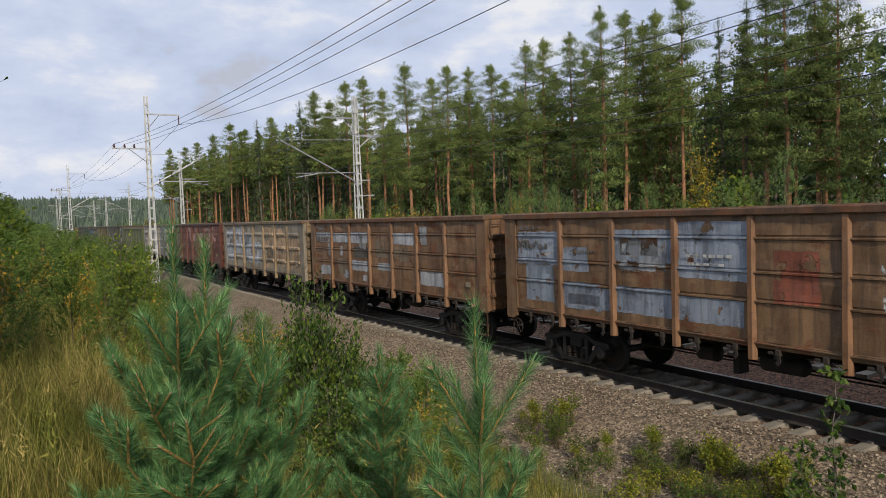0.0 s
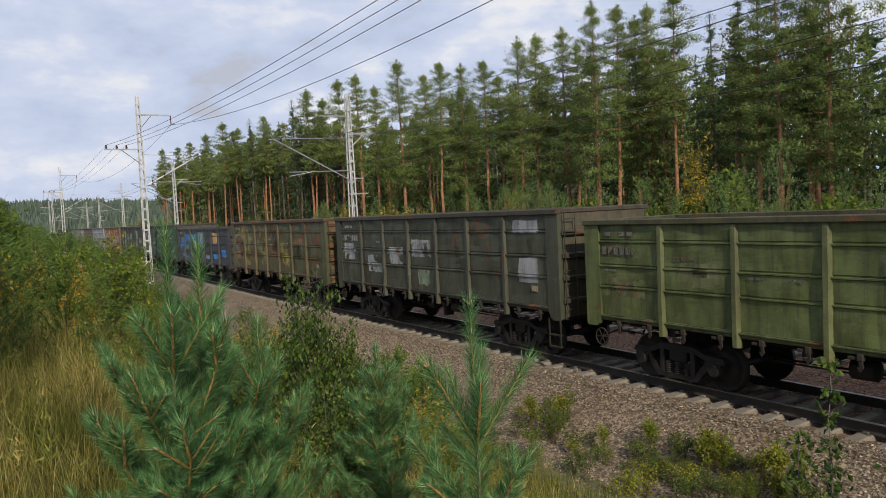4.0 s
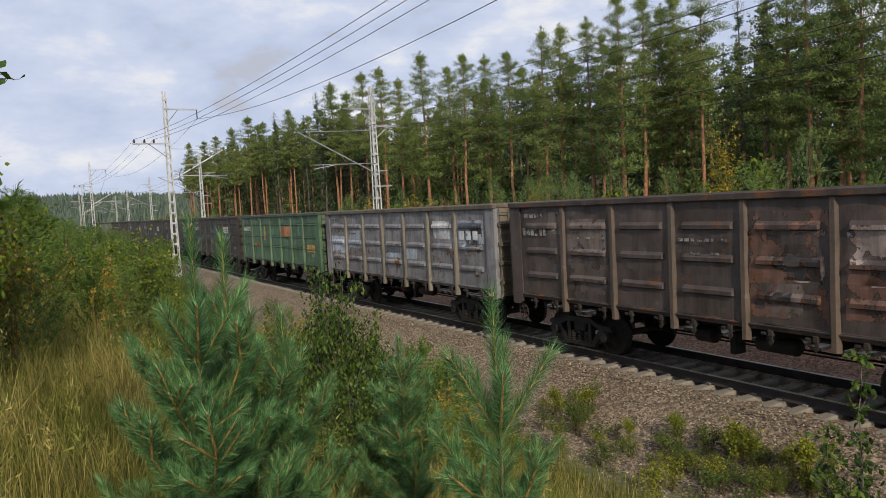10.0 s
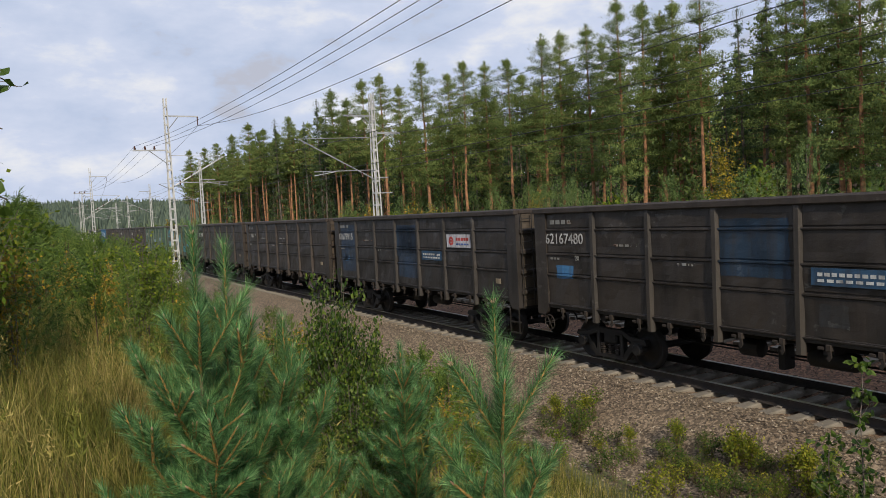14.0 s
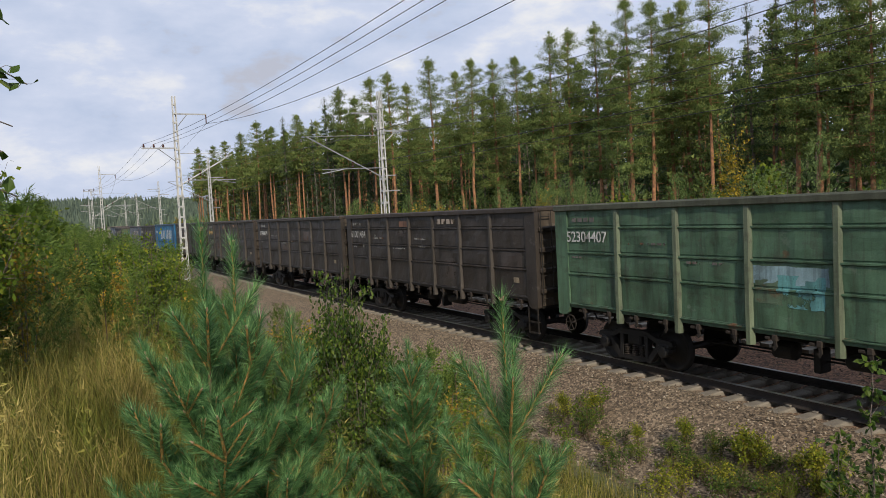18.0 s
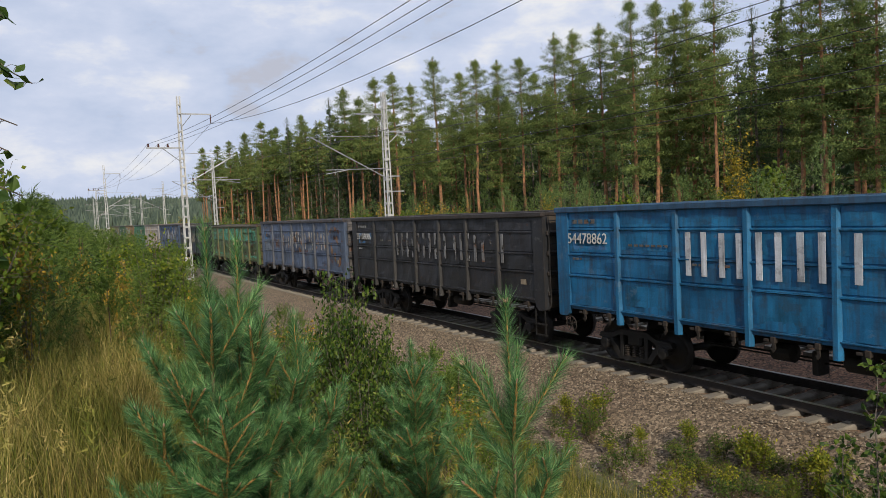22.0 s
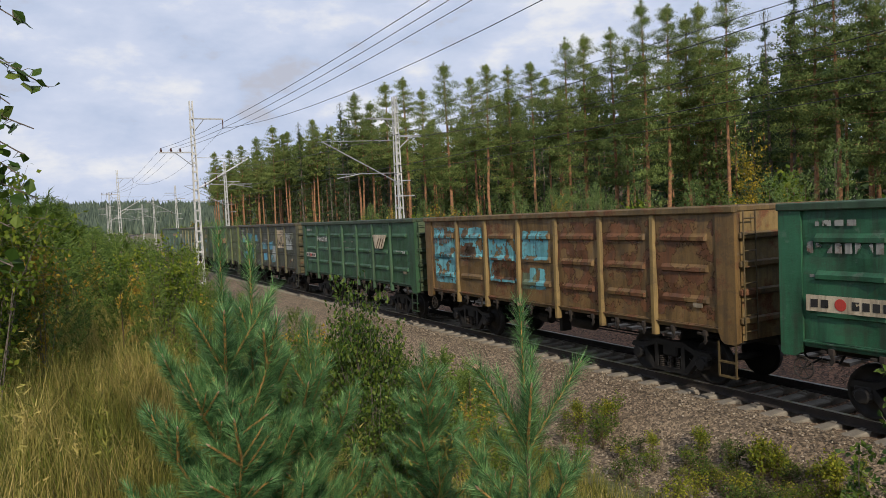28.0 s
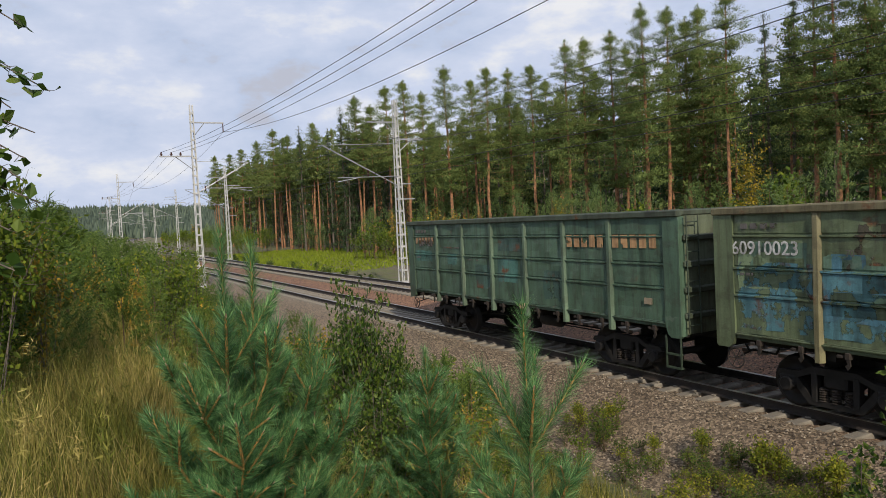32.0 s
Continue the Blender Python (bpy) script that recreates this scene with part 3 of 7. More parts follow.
def build_bogie(wagon, x0, wheels):
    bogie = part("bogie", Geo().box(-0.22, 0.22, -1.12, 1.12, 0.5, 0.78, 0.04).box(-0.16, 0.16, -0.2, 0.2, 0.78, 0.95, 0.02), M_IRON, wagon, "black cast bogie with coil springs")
    bogie.location = (x0, 0, 0)
    for s in (-1, 1):
        part("side_frame", side_frame_geo(s * 1.05), M_IRON, bogie)
        for dx in ((-0.24, 0.0, 0.24) if s < 0 else ()):
            coil = [(0.24, 0.0)] + [p for i in range(6) for p in ((0.24 + i * 0.043, 0.06), (0.262 + i * 0.043, 0.095))] + [(0.5, 0.06), (0.5, 0.0)]
            part("spring", Geo().lathe(coil, 6, "Z", (dx, s * 1.06, 0)), M_RUSTIRON, bogie)
        for dx in ((-0.925, 0.925) if s < 0 else ()):
            g = Geo().lathe([(-0.11, 0.0), (-0.11, 0.11), (-0.09, 0.135), (0.1, 0.14), (0.1, 0.0)], 12, "Y", (dx, s * 1.09, 0.478))
            g.box(dx - 0.17, dx + 0.17, s * 1.09 - 0.09, s * 1.09 + 0.09, 0.42, 0.56, 0.03)
            part("axle_box", g, M_IRON, bogie)
        if s < 0:
            for e in (-0.42, 0.42):
                part("brake_shoe", Geo().box(e - 0.04, e + 0.04, s * 0.76 - 0.04, s * 0.76 + 0.04, 0.3, 0.62, 0.015), M_RUSTIRON, bogie)
    for dx in (-0.925, 0.925):
        g = Geo().lathe(wheel_profile(1), 18).lathe(wheel_profile(-1), 18)
        g.tube((0, -1.1, 0), (0, 1.1, 0), 0.08, n=8)
        ws = part("wheelset", g, M_IRON, bogie, "steel wheels on one axle", True)
        ws.matrix_parent_inverse = pose(dx, 0, 0.478)
        wheels.append(ws)
    return bogie


def hook_geo():
    """Hatch latch under the sill: a bracket, a hooked tongue and a ring."""
    g = Geo().box(-0.05, 0.05, -0.06, 0.05, -0.10, 0.02, 0.012)
    g.slab([(-0.03, -0.08), (0.035, -0.08), (0.05, -0.2), (0.0, -0.27), (-0.05, -0.2), (0.0, -0.18)], -0.05, -0.02)
    g.box(-0.2, -0.08, -0.05, 0.0, -0.085, -0.03, 0.01)
    return g


def ladder_geo(x, z0, z1, y0, y1, n, r=0.014):
    g = Geo()
    for y in (y0, y1):
        g.tube((x, y, z0), (x, y, z1), r, n=6)
    for i in range(n):
        z = z0 + (z1 - z0) * (i + 0.5) / n
        g.tube((x, y0, z), (x, y1, z), r, n=6)
    return g


SHARED = {}


def shared(key, make):
    if key not in SHARED:
        SHARED[key] = make()
    return SHARED[key]


def build_wagon(style):
    """An open wagon on its rails, its middle at the origin, leading end towards +x."""
    wagon = thing("open_wagon", "open freight wagon", "freight wagon", "wagons of the freight train")
    wheels = []
    yy = -1.50
    panels = []
    for i in range(7):
        x = -HALF + CORNER + PANEL_W * (i + 0.5)
        ob = part("side_panel", shared(("panel", style, i % 4), lambda: panel_mesh(style, i % 4)), None, wagon, "", False, (x, yy, SILL_Z))
        panels.append(ob)
    stakes = [part("stake", shared("stake", stake_mesh), None, wagon, "", False, (-HALF + CORNER + PANEL_W * i, yy, SILL_Z)) for i in range(1, 7)]
    corners = [part("corner_sheet", shared(("corner", s), lambda: corner_mesh(s)), None, wagon, "", False, (0, yy, 0)) for s in (-1, 1)]
    g = Geo()
    for y in (-1, 1):
        g.box(-HALF - 0.02, HALF + 0.02, min(y * 1.44, y * 1.585), max(y * 1.44, y * 1.585), TOP - 0.14, TOP, 0.02)
    for x in (-1, 1):
        g.box(min(x * (HALF - 0.09), x * (HALF + 0.02)), max(x * (HALF - 0.09), x * (HALF + 0.02)), -1.44, 1.44, TOP - 0.12, TOP - 0.004, 0.02)
    rim = part("top_rail", g, M_PAINT, wagon)
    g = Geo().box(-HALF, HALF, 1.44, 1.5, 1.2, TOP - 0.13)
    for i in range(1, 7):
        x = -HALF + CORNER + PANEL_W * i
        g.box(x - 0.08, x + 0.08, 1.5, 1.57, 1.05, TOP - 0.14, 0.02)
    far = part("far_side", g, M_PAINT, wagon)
    ends = []
    for s in (-1, 1):
        a, b = sorted((s * (HALF - 0.07), s * (HALF - 0.01)))
        wall = part("end_wall", Geo().box(a, b, -1.45, 1.45, 1.15, TOP - 0.12), M_PAINT, wagon)
        a, b = sorted((s * (HALF - 0.008), s * (HALF + 0.09)))
        for z in (1.55, 2.1, 2.65, 3.2):
            part("end_beam", Geo().box(a, b, -1.44, 1.44, z - 0.07, z + 0.07, 0.03), M_PAINT, wall)
        ends.append(wall)
    floor = part("floor_hatches", Geo().box(-HALF + 0.07, HALF - 0.07, -1.44, 1.44, 1.30, 1.37), M_RUSTIRON, wagon)
    sill = part("side_sill", Geo().box(-HALF + CORNER, HALF - CORNER, yy - 0.01, yy + 0.1, 1.27, SILL_Z, 0.012).box(-HALF + CORNER, HALF - CORNER, yy - 0.045, yy + 0.02, 1.345, 1.375, 0.006), M_PAINT, wagon)
    for i in range(14):
        x = -HALF + CORNER + PANEL_W * (i * 0.5 + 0.25) + 0.08
        part("hatch_latch", shared("latch", lambda: hook_geo().mesh("hatch_latch", M_RUSTIRON)), None, wagon, "", False, (x, yy + 0.02, 1.27))
    bearers = sorted([(x, 0.1, 1.4) for x in (-HALF + 0.16, -4.2, -1.3, 1.3, 4.2, HALF - 0.16)] + [(-HALF + CORNER + PANEL_W * i, 0.05, 1.46) for i in range(1, 7) if i not in (1, 6)])
    comb = [(-HALF + 0.02, 0.28)]
    for x, w, y in bearers:
        comb += [(x - w, 0.28), (x - w, y), (x + w, y), (x + w, 0.28)]
    comb.append((HALF - 0.02, 0.28))
    comb += [(x, -y) for x, y in reversed(comb)]
    k = len(comb)
    g = Geo().add([(x, y, 1.08) for x, y in comb] + [(x, y, 1.29) for x, y in comb], [tuple(range(k - 1, -1, -1)), tuple(range(k, 2 * k))] + [(i, (i + 1) % k, k + (i + 1) % k, k + i) for i in range(k)])
    g.box(-HALF + 0.05, HALF - 0.05, -0.27, 0.27, 0.92, 1.08, 0.02)
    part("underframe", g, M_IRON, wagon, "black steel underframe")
    g = Geo().lathe([(-0.45, 0.0), (-0.45, 0.12), (-0.4, 0.17), (0.4, 0.17), (0.45, 0.12), (0.45, 0.0)], 14, "X", (1.0, -0.75, 0.86))
    part("air_tank", g, M_IRON, wagon, "", True)
    g = Geo().tube((-2.6, -0.55, 0.72), (2.8, -0.5, 0.7), 0.02, n=6).tube((-3.2, 0.1, 0.62), (3.2, 0.1, 0.62), 0.025, n=6)
    g.lathe([(-0.2, 0.0), (-0.2, 0.18), (0.2, 0.18), (0.25, 0.0)], 12, "X", (-0.7, -0.7, 0.85)).box(-0.15, 0.0, -0.72, -0.4, 0.5, 0.95, 0.02)
    part("brake_rigging", g, M_IRON, wagon)
    for s in (-1, 1):
        build_bogie(wagon, s * 4.325, wheels)
        g = Geo().box(min(s * 6.2, s * 6.78), max(s * 6.2, s * 6.78), -0.1, 0.1, 0.98, 1.2, 0.02)
        g.box(min(s * 6.72, s * 7.02), max(s * 6.72, s * 7.02), -0.19, 0.15, 0.9, 1.28, 0.05)
        part("coupler", g, M_IRON, wagon, "heavy knuckle coupler")
        part("brake_hose", Geo().tube((s * 6.4, 0.35, 1.0), (s * 6.62, 0.38, 0.62), 0.025, n=6).tube((s * 6.62, 0.38, 0.62), (s * 6.93, 0.3, 0.66), 0.025, n=6), M_IRON, wagon)
    lad = part("end_ladder", ladder_geo(HALF + 0.12, 1.2, TOP - 0.1, -1.42, -1.08, 8), M_PAINT, wagon)
    g = Geo()
    for x in (HALF - 0.46, HALF - 0.05):
        g.box(x - 0.02, x + 0.02, yy - 0.02, yy + 0.0, 0.42, 1.12)
    for z in (0.43, 0.72):
        g.box(HALF - 0.46, HALF - 0.05, yy - 0.03, yy + 0.06, z - 0.015, z + 0.015)
    step = part("foot_step", g, M_PAINT, wagon, "hanging steel foot step")
    g = Geo().lathe([(-0.015, 0.19), (0.0, 0.205), (0.015, 0.19), (0.0, 0.175), (-0.015, 0.19)], 18, "Y", (-HALF + 0.42, yy + 0.0, 0.88))
    for k in range(3):
        t = k * math.pi / 3
        g.tube((-HALF + 0.42 - 0.19 * math.cos(t), yy, 0.88 - 0.19 * math.sin(t)), (-HALF + 0.42 + 0.19 * math.cos(t), yy, 0.88 + 0.19 * math.sin(t)), 0.01, n=5)
    g.tube((-HALF + 0.42, yy, 0.88), (-HALF + 0.42, yy + 0.5, 0.98), 0.018, n=6)
    part("handbrake_wheel", g, M_RUSTIRON, wagon, "rusty hand brake wheel")
    return wagon


TEMPLATE = {s: build_wagon(s) for s in ("planked", "ribbed")}
# leading wagon first: style, side colour, stake colour, rust, words on the look
DARKBROWN = (0.05, 0.041, 0.034)
TRAIN = [
    ("planked", (0.24, 0.15, 0.09), (0.26, 0.14, 0.08), 0.42, "rust-brown planked open wagon with grey repaint patches"),
    ("planked", (0.25, 0.15, 0.09), (0.27, 0.15, 0.085), 0.45, "rusty tan open wagon with pale grey repaint patches"),
    ("ribbed", (0.33, 0.30, 0.26), (0.36, 0.27, 0.18), 0.25, "weathered pale grey ribbed open wagon with tan stakes"),
    ("planked", (0.19, 0.05, 0.032), (0.19, 0.055, 0.035), 0.2, "red-brown open wagon with faded side panels"),
    ("ribbed", (0.38, 0.36, 0.335), (0.37, 0.31, 0.24), 0.15, "light grey ribbed open wagon with tan stakes"),
    ("planked", (0.125, 0.155, 0.05), (0.14, 0.155, 0.06), 0.2, "olive green open wagon with light rust"),
    ("planked", (0.09, 0.10, 0.065), (0.1, 0.1, 0.065), 0.3, "dull grey-green open wagon with paint patches"),
    ("planked", (0.115, 0.125, 0.055), (0.14, 0.115, 0.06), 0.42, "green open wagon streaked with brown rust"),
    ("planked", (0.055, 0.062, 0.07), (0.085, 0.088, 0.09), 0.2, "dark slate open wagon with bright blue patches"),
    ("planked", (0.03, 0.075, 0.05), (0.06, 0.085, 0.065), 0.25, "dark green open wagon with faded green patches"),
    ("planked", (0.065, 0.055, 0.04), (0.07, 0.06, 0.045), 0.3, "dark olive-brown open wagon with pale green patches"),
    ("planked", (0.27, 0.15, 0.08), (0.28, 0.15, 0.08), 0.4, "orange-brown rusty open wagon with grey patches"),
    ("ribbed", (0.28, 0.315, 0.37), (0.27, 0.28, 0.3), 0.08, "light blue-grey ribbed open wagon"),
    ("ribbed", (0.115, 0.088, 0.076), (0.13, 0.1, 0.085), 0.3, "dark brown ribbed open wagon with worn paint"),
    ("ribbed", (0.27, 0.265, 0.27), (0.25, 0.23, 0.2), 0.25, "grey ribbed open wagon with brown rust stains"),
    ("planked", (0.095, 0.19, 0.1), (0.12, 0.2, 0.115), 0.15, "mid green open wagon with an orange sign panel"),
    ("planked", DARKBROWN, (0.066, 0.056, 0.046), 0.08, "dark brown open wagon with white sign and blue patches"),
    ("planked", DARKBROWN, (0.066, 0.056, 0.046), 0.08, "dark brown open wagon with white sign and blue patches"),
    ("planked", DARKBROWN, (0.066, 0.056, 0.046), 0.08, "dark brown open wagon with white sign and blue patches"),
    ("planked", (0.05, 0.044, 0.041), (0.062, 0.053, 0.046), 0.1, "dark brown open wagon with navy panels and white sign"),
    ("planked", DARKBROWN, (0.075, 0.056, 0.044), 0.1, "plain dark brown open wagon"),
    ("planked", DARKBROWN, (0.075, 0.056, 0.044), 0.12, "plain dark brown open wagon"),
    ("planked", (0.13, 0.18, 0.115), (0.24, 0.22, 0.13), 0.25, "pale mint green open wagon with turquoise patches"),
    ("planked", (0.092, 0.175, 0.105), (0.15, 0.19, 0.12), 0.16, "pale green open wagon"),
    ("planked", (0.06, 0.049, 0.041), (0.076, 0.063, 0.051), 0.08, "plain dark brown open wagon"),
    ("planked", (0.06, 0.049, 0.041), (0.076, 0.063, 0.051), 0.08, "plain dark brown open wagon"),
    ("planked", (0.062, 0.05, 0.041), (0.078, 0.064, 0.051), 0.08, "plain dark brown open wagon"),
    ("planked", (0.062, 0.05, 0.041), (0.08, 0.065, 0.052), 0.1, "dark brown open wagon with a tan scuffed patch"),
    ("planked", (0.012, 0.15, 0.33), (0.015, 0.17, 0.36), 0.08, "bright blue open wagon with large white letter shapes"),
    ("planked", (0.034, 0.036, 0.042), (0.05, 0.048, 0.047), 0.1, "charcoal open wagon with large faded letter shapes"),
    ("planked", (0.1, 0.14, 0.22), (0.13, 0.14, 0.165), 0.3, "faded blue-grey open wagon with large worn letter shapes"),
    ("planked", (0.115, 0.185, 0.06), (0.17, 0.16, 0.075), 0.26, "green open wagon blotched with rust"),
    ("planked", (0.022, 0.029, 0.044), (0.04, 0.043, 0.05), 0.12, "dark navy open wagon with large white letter shapes"),
    ("planked", (0.05, 0.09, 0.16), (0.09, 0.1, 0.13), 0.25, "worn blue open wagon with large white letter shapes"),
    ("ribbed", (0.42, 0.39, 0.37), (0.4, 0.37, 0.34), 0.12, "off-white ribbed open wagon"),
    ("ribbed", (0.04, 0.17, 0.085), (0.05, 0.18, 0.095), 0.06, "fresh green ribbed open wagon with a cream sign"),
    ("ribbed", (0.22, 0.14, 0.06), (0.31, 0.22, 0.09), 0.36, "rusty ochre ribbed open wagon with turquoise patches"),
    ("ribbed", (0.05, 0.14, 0.065), (0.065, 0.155, 0.075), 0.12, "green ribbed open wagon with a striped cream sign"),
    ("planked", (0.085, 0.09, 0.058), (0.15, 0.15, 0.09), 0.3, "grey-green open wagon with turquoise patches"),
    ("planked", (0.115, 0.142, 0.05), (0.17, 0.2, 0.08), 0.22, "olive green open wagon with small blue patches"),
    # pale stake colour here includes the sunlight falling on the stakes
    ("planked", (0.15, 0.195, 0.105), (0.32, 0.31, 0.19), 0.24, "teal-green open wagon with pale, sunlit-toned stakes"),
    ("planked", (0.1, 0.175, 0.115), (0.13, 0.2, 0.13), 0.18, "teal-green open wagon with orange letter shapes"),
]


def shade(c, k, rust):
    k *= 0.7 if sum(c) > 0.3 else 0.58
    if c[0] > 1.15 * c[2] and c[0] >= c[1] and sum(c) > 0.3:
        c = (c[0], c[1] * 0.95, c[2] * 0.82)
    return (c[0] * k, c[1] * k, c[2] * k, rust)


def dress(wagon, entry, rng):
    """Give the wagon's pieces their paint and rust."""
    style, side, stake, rust, label = entry
    tagged(wagon, label)
    for o in wagon.children_recursive:
        kind = o.name.split(".")[0]
        k = rng.uniform(0.92, 1.08)
        if kind == "side_panel":
            o.color = shade(side, k, rust + rng.uniform(-0.06, 0.06))
        elif kind in ("foot_step", "end_ladder"):
            o.color = shade((stake[0] * 0.45, stake[1] * 0.45, stake[2] * 0.45), k, rust)
        elif kind == "stake":
            o.color = shade(stake, k, rust * 0.8)
        elif kind == "top_rail":
            o.color = shade((stake[0] * 0.5 + 0.03, stake[1] * 0.5 + 0.02, stake[2] * 0.5 + 0.014), 1.0, rust + 0.1)
        elif kind == "corner_sheet":
            o.color = shade(side, k, rust)
        elif kind == "end_beam":
            o.color = shade((stake[0] * 0.5 + 0.03, stake[1] * 0.5 + 0.022, stake[2] * 0.5 + 0.015), 0.9, rust + 0.05)
        elif kind == "end_wall":
            # the added warm tone puts the sunlit cream of the wall tops into the paint
            o.color = shade((stake[0] * 0.6 + 0.06, stake[1] * 0.6 + 0.045, stake[2] * 0.6 + 0.028), 1.1, rust + 0.05)
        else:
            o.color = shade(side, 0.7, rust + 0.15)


WHITE, GREY, BLUEGREY, NAVY, SKYBLUE = (0.5, 0.5, 0.48), (0.27, 0.28, 0.29), (0.2, 0.235, 0.28), (0.015, 0.033, 0.058), (0.03, 0.19, 0.55)
MINT, TURQ, ORANGE, CREAM, RED, BLACK = (0.2, 0.33, 0.24), (0.1, 0.3, 0.32), (0.42, 0.17, 0.06), (0.5, 0.42, 0.3), (0.4, 0.04, 0.03), (0.02, 0.02, 0.02)
PALEGREEN, REDBROWN = (0.2, 0.27, 0.19), (0.22, 0.07, 0.04)


def panel_x(f):
    """Along the side: panel number from the trailing end, and part of a panel, to metres."""
    return -HALF + CORNER + PANEL_W * f


def coat(wagon, style, p, fx0, fx1, fz0, fz1, color, rng, rust=0.1, label="", ragged=False):
    me = patch_mesh(style, p % 4, fx0, fx1, fz0, fz1, rng)
    if ragged:
        me.materials[0] = M_FLAKE
    ob = part("paint_patch", me, None, wagon, label, False, (panel_x(p + 0.5), -1.50, SILL_Z))
    ob.color = (*color, rust)
    return ob


def coats(wagon, style, rng, color, rust, ragged, *places):
    """Several coats of one colour: panel, start and end along it, start and end up it."""
    for p, x0, x1, z0, z1 in places:
        k = rng.uniform(0.9, 1.1)
        coat(wagon, style, p, x0, x1, z0, z1, tuple(v * k for v in color), rng, rust, "", ragged)


def plate(wagon, name, f0, f1, z0, z1, color, label, out=0.0, rust=0.0):
    """A thin flat sign or painted bar on the side; f0, f1: panel places, z0, z1: metres over the rail."""
    g = Geo().box(panel_x(f0), panel_x(f1), -1.532 - out, -1.521 - out, z0, z1)
    ob = part(name, g, M_PAINT, wagon, label)
    ob.color = (*color, rust)
    return ob


def bars(wagon, f0, f1, z, high, n, color=WHITE, out=0.0, rust=0.15):
    """A line of writing too faint to read, as plain bars."""
    g = Geo()
    w = (f1 - f0) / n
    for i in range(n):
        a, b = panel_x(f0 + w * (i + 0.08)), panel_x(f0 + w * (i + 0.78))
        g.box(a, b, -1.526 - out, -1.521 - out, z, z + high)
    ob = tagged(part("writing", g, M_FLAKE, wagon, "faded painted writing"), kind="stuff")
    ob.color = (*color, rust)
    return ob


def digits(wagon, words, f0, z, size, color=WHITE, rust=0.1):
    c = bpy.data.curves.new("digits", "FONT")
    c.body, c.size, c.extrude, c.offset = words, size, 0.002, 0.006 * size
    tmp = bpy.data.objects.new("tmp", c)
    me = bpy.data.meshes.new_from_object(tmp)
    bpy.data.objects.remove(tmp)
    me.materials.clear()
    me.materials.append(M_PAINT)
    ob = part("painted_number", me, None, wagon, "white painted number")
    ob.matrix_basis = pose(panel_x(f0), -1.524, z, 90, 0, 0)
    ob.color = (*color, rust)
    return ob


def big_letters(wagon, style, n, f0, f1, color, rust, rng):
    """Large lettering of a company name as plain worn shapes: upright strokes, flaked and scuffed."""
    for i in range(n):
        c = f0 + (f1 - f0) * (i + 0.5) / n
        top, low = 3.18 + rng.uniform(-0.02, 0.02), 2.32 + rng.uniform(-0.02, 0.02)
        g = Geo()
        for e in ((-0.16, 0.07) if i not in (4, 8) else (-0.05,)):
            g.box(panel_x(c + e), panel_x(c + e + 0.075), -1.538, -1.527, low, top)
        ob = part("letter_stroke", g, M_FLAKE, wagon, "large flaked letter shape")
        ob.color = (*color, rust + rng.uniform(-0.06, 0.08))


def side_tone(wagon):
    """The side's own paint."""
    return next(tuple(o.color)[:3] for o in wagon.children_recursive if o.name.split(".")[0] == "side_panel")


def scatter(wagon, style, rng, n, palette, big=0.6, low=0.05, high=0.95):
    """Repainted rectangles of several sizes over the panels."""
    for i in range(n):
        p = rng.randrange(7)
        w, h = rng.uniform(0.25, big + 0.3), rng.uniform(0.1, big * 0.7)
        x0, z0 = rng.uniform(0.06, 0.94 - min(0.88, w)), rng.uniform(low, max(low + 0.01, high - h))
        coat(wagon, style, p, x0, min(0.94, x0 + w), z0, min(0.97, z0 + h), rng.choice(palette), rng, rng.uniform(0.15, 0.4), "", rng.random() < 0.65)


def sign_white(wagon, f, low, red=RED):
    plate(wagon, "sign_plate", f + 0.12, f + 0.92, 2.72, 3.12, (0.5, 0.5, 0.53), "white company sign with red emblem")
    g = Geo().lathe([(-0.004, 0.085), (-0.004, 0.13), (0.0, 0.14), (0.0, 0.075)], 20, "Y", (panel_x(f + 0.28), -1.535, 2.92)).lathe([(-0.004, 0.0), (-0.004, 0.05), (0.0, 0.055)], 12, "Y", (panel_x(f + 0.28), -1.535, 2.92))
    part("emblem", g, M_PAINT, wagon, "red ring emblem").color = (*red, 0.0)
    bars(wagon, f + 0.44, f + 0.88, 2.93, 0.09, 5, red, 0.012)
    bars(wagon, f + 0.44, f + 0.88, 2.8, 0.05, 5, (0.05, 0.1, 0.3), 0.012)
    if not low:
        f, low = f - 1.0, 0.08
    plate(wagon, "sign_plate", f + 0.14, f + 0.92, 2.28, 2.58, (0.025, 0.065, 0.12), "dark blue sign with white writing")
    bars(wagon, f + 0.2, f + 0.86, 2.44, 0.06, 9, WHITE, 0.012)
    bars(wagon, f + 0.2, f + 0.86, 2.34, 0.05, 7, WHITE, 0.012)


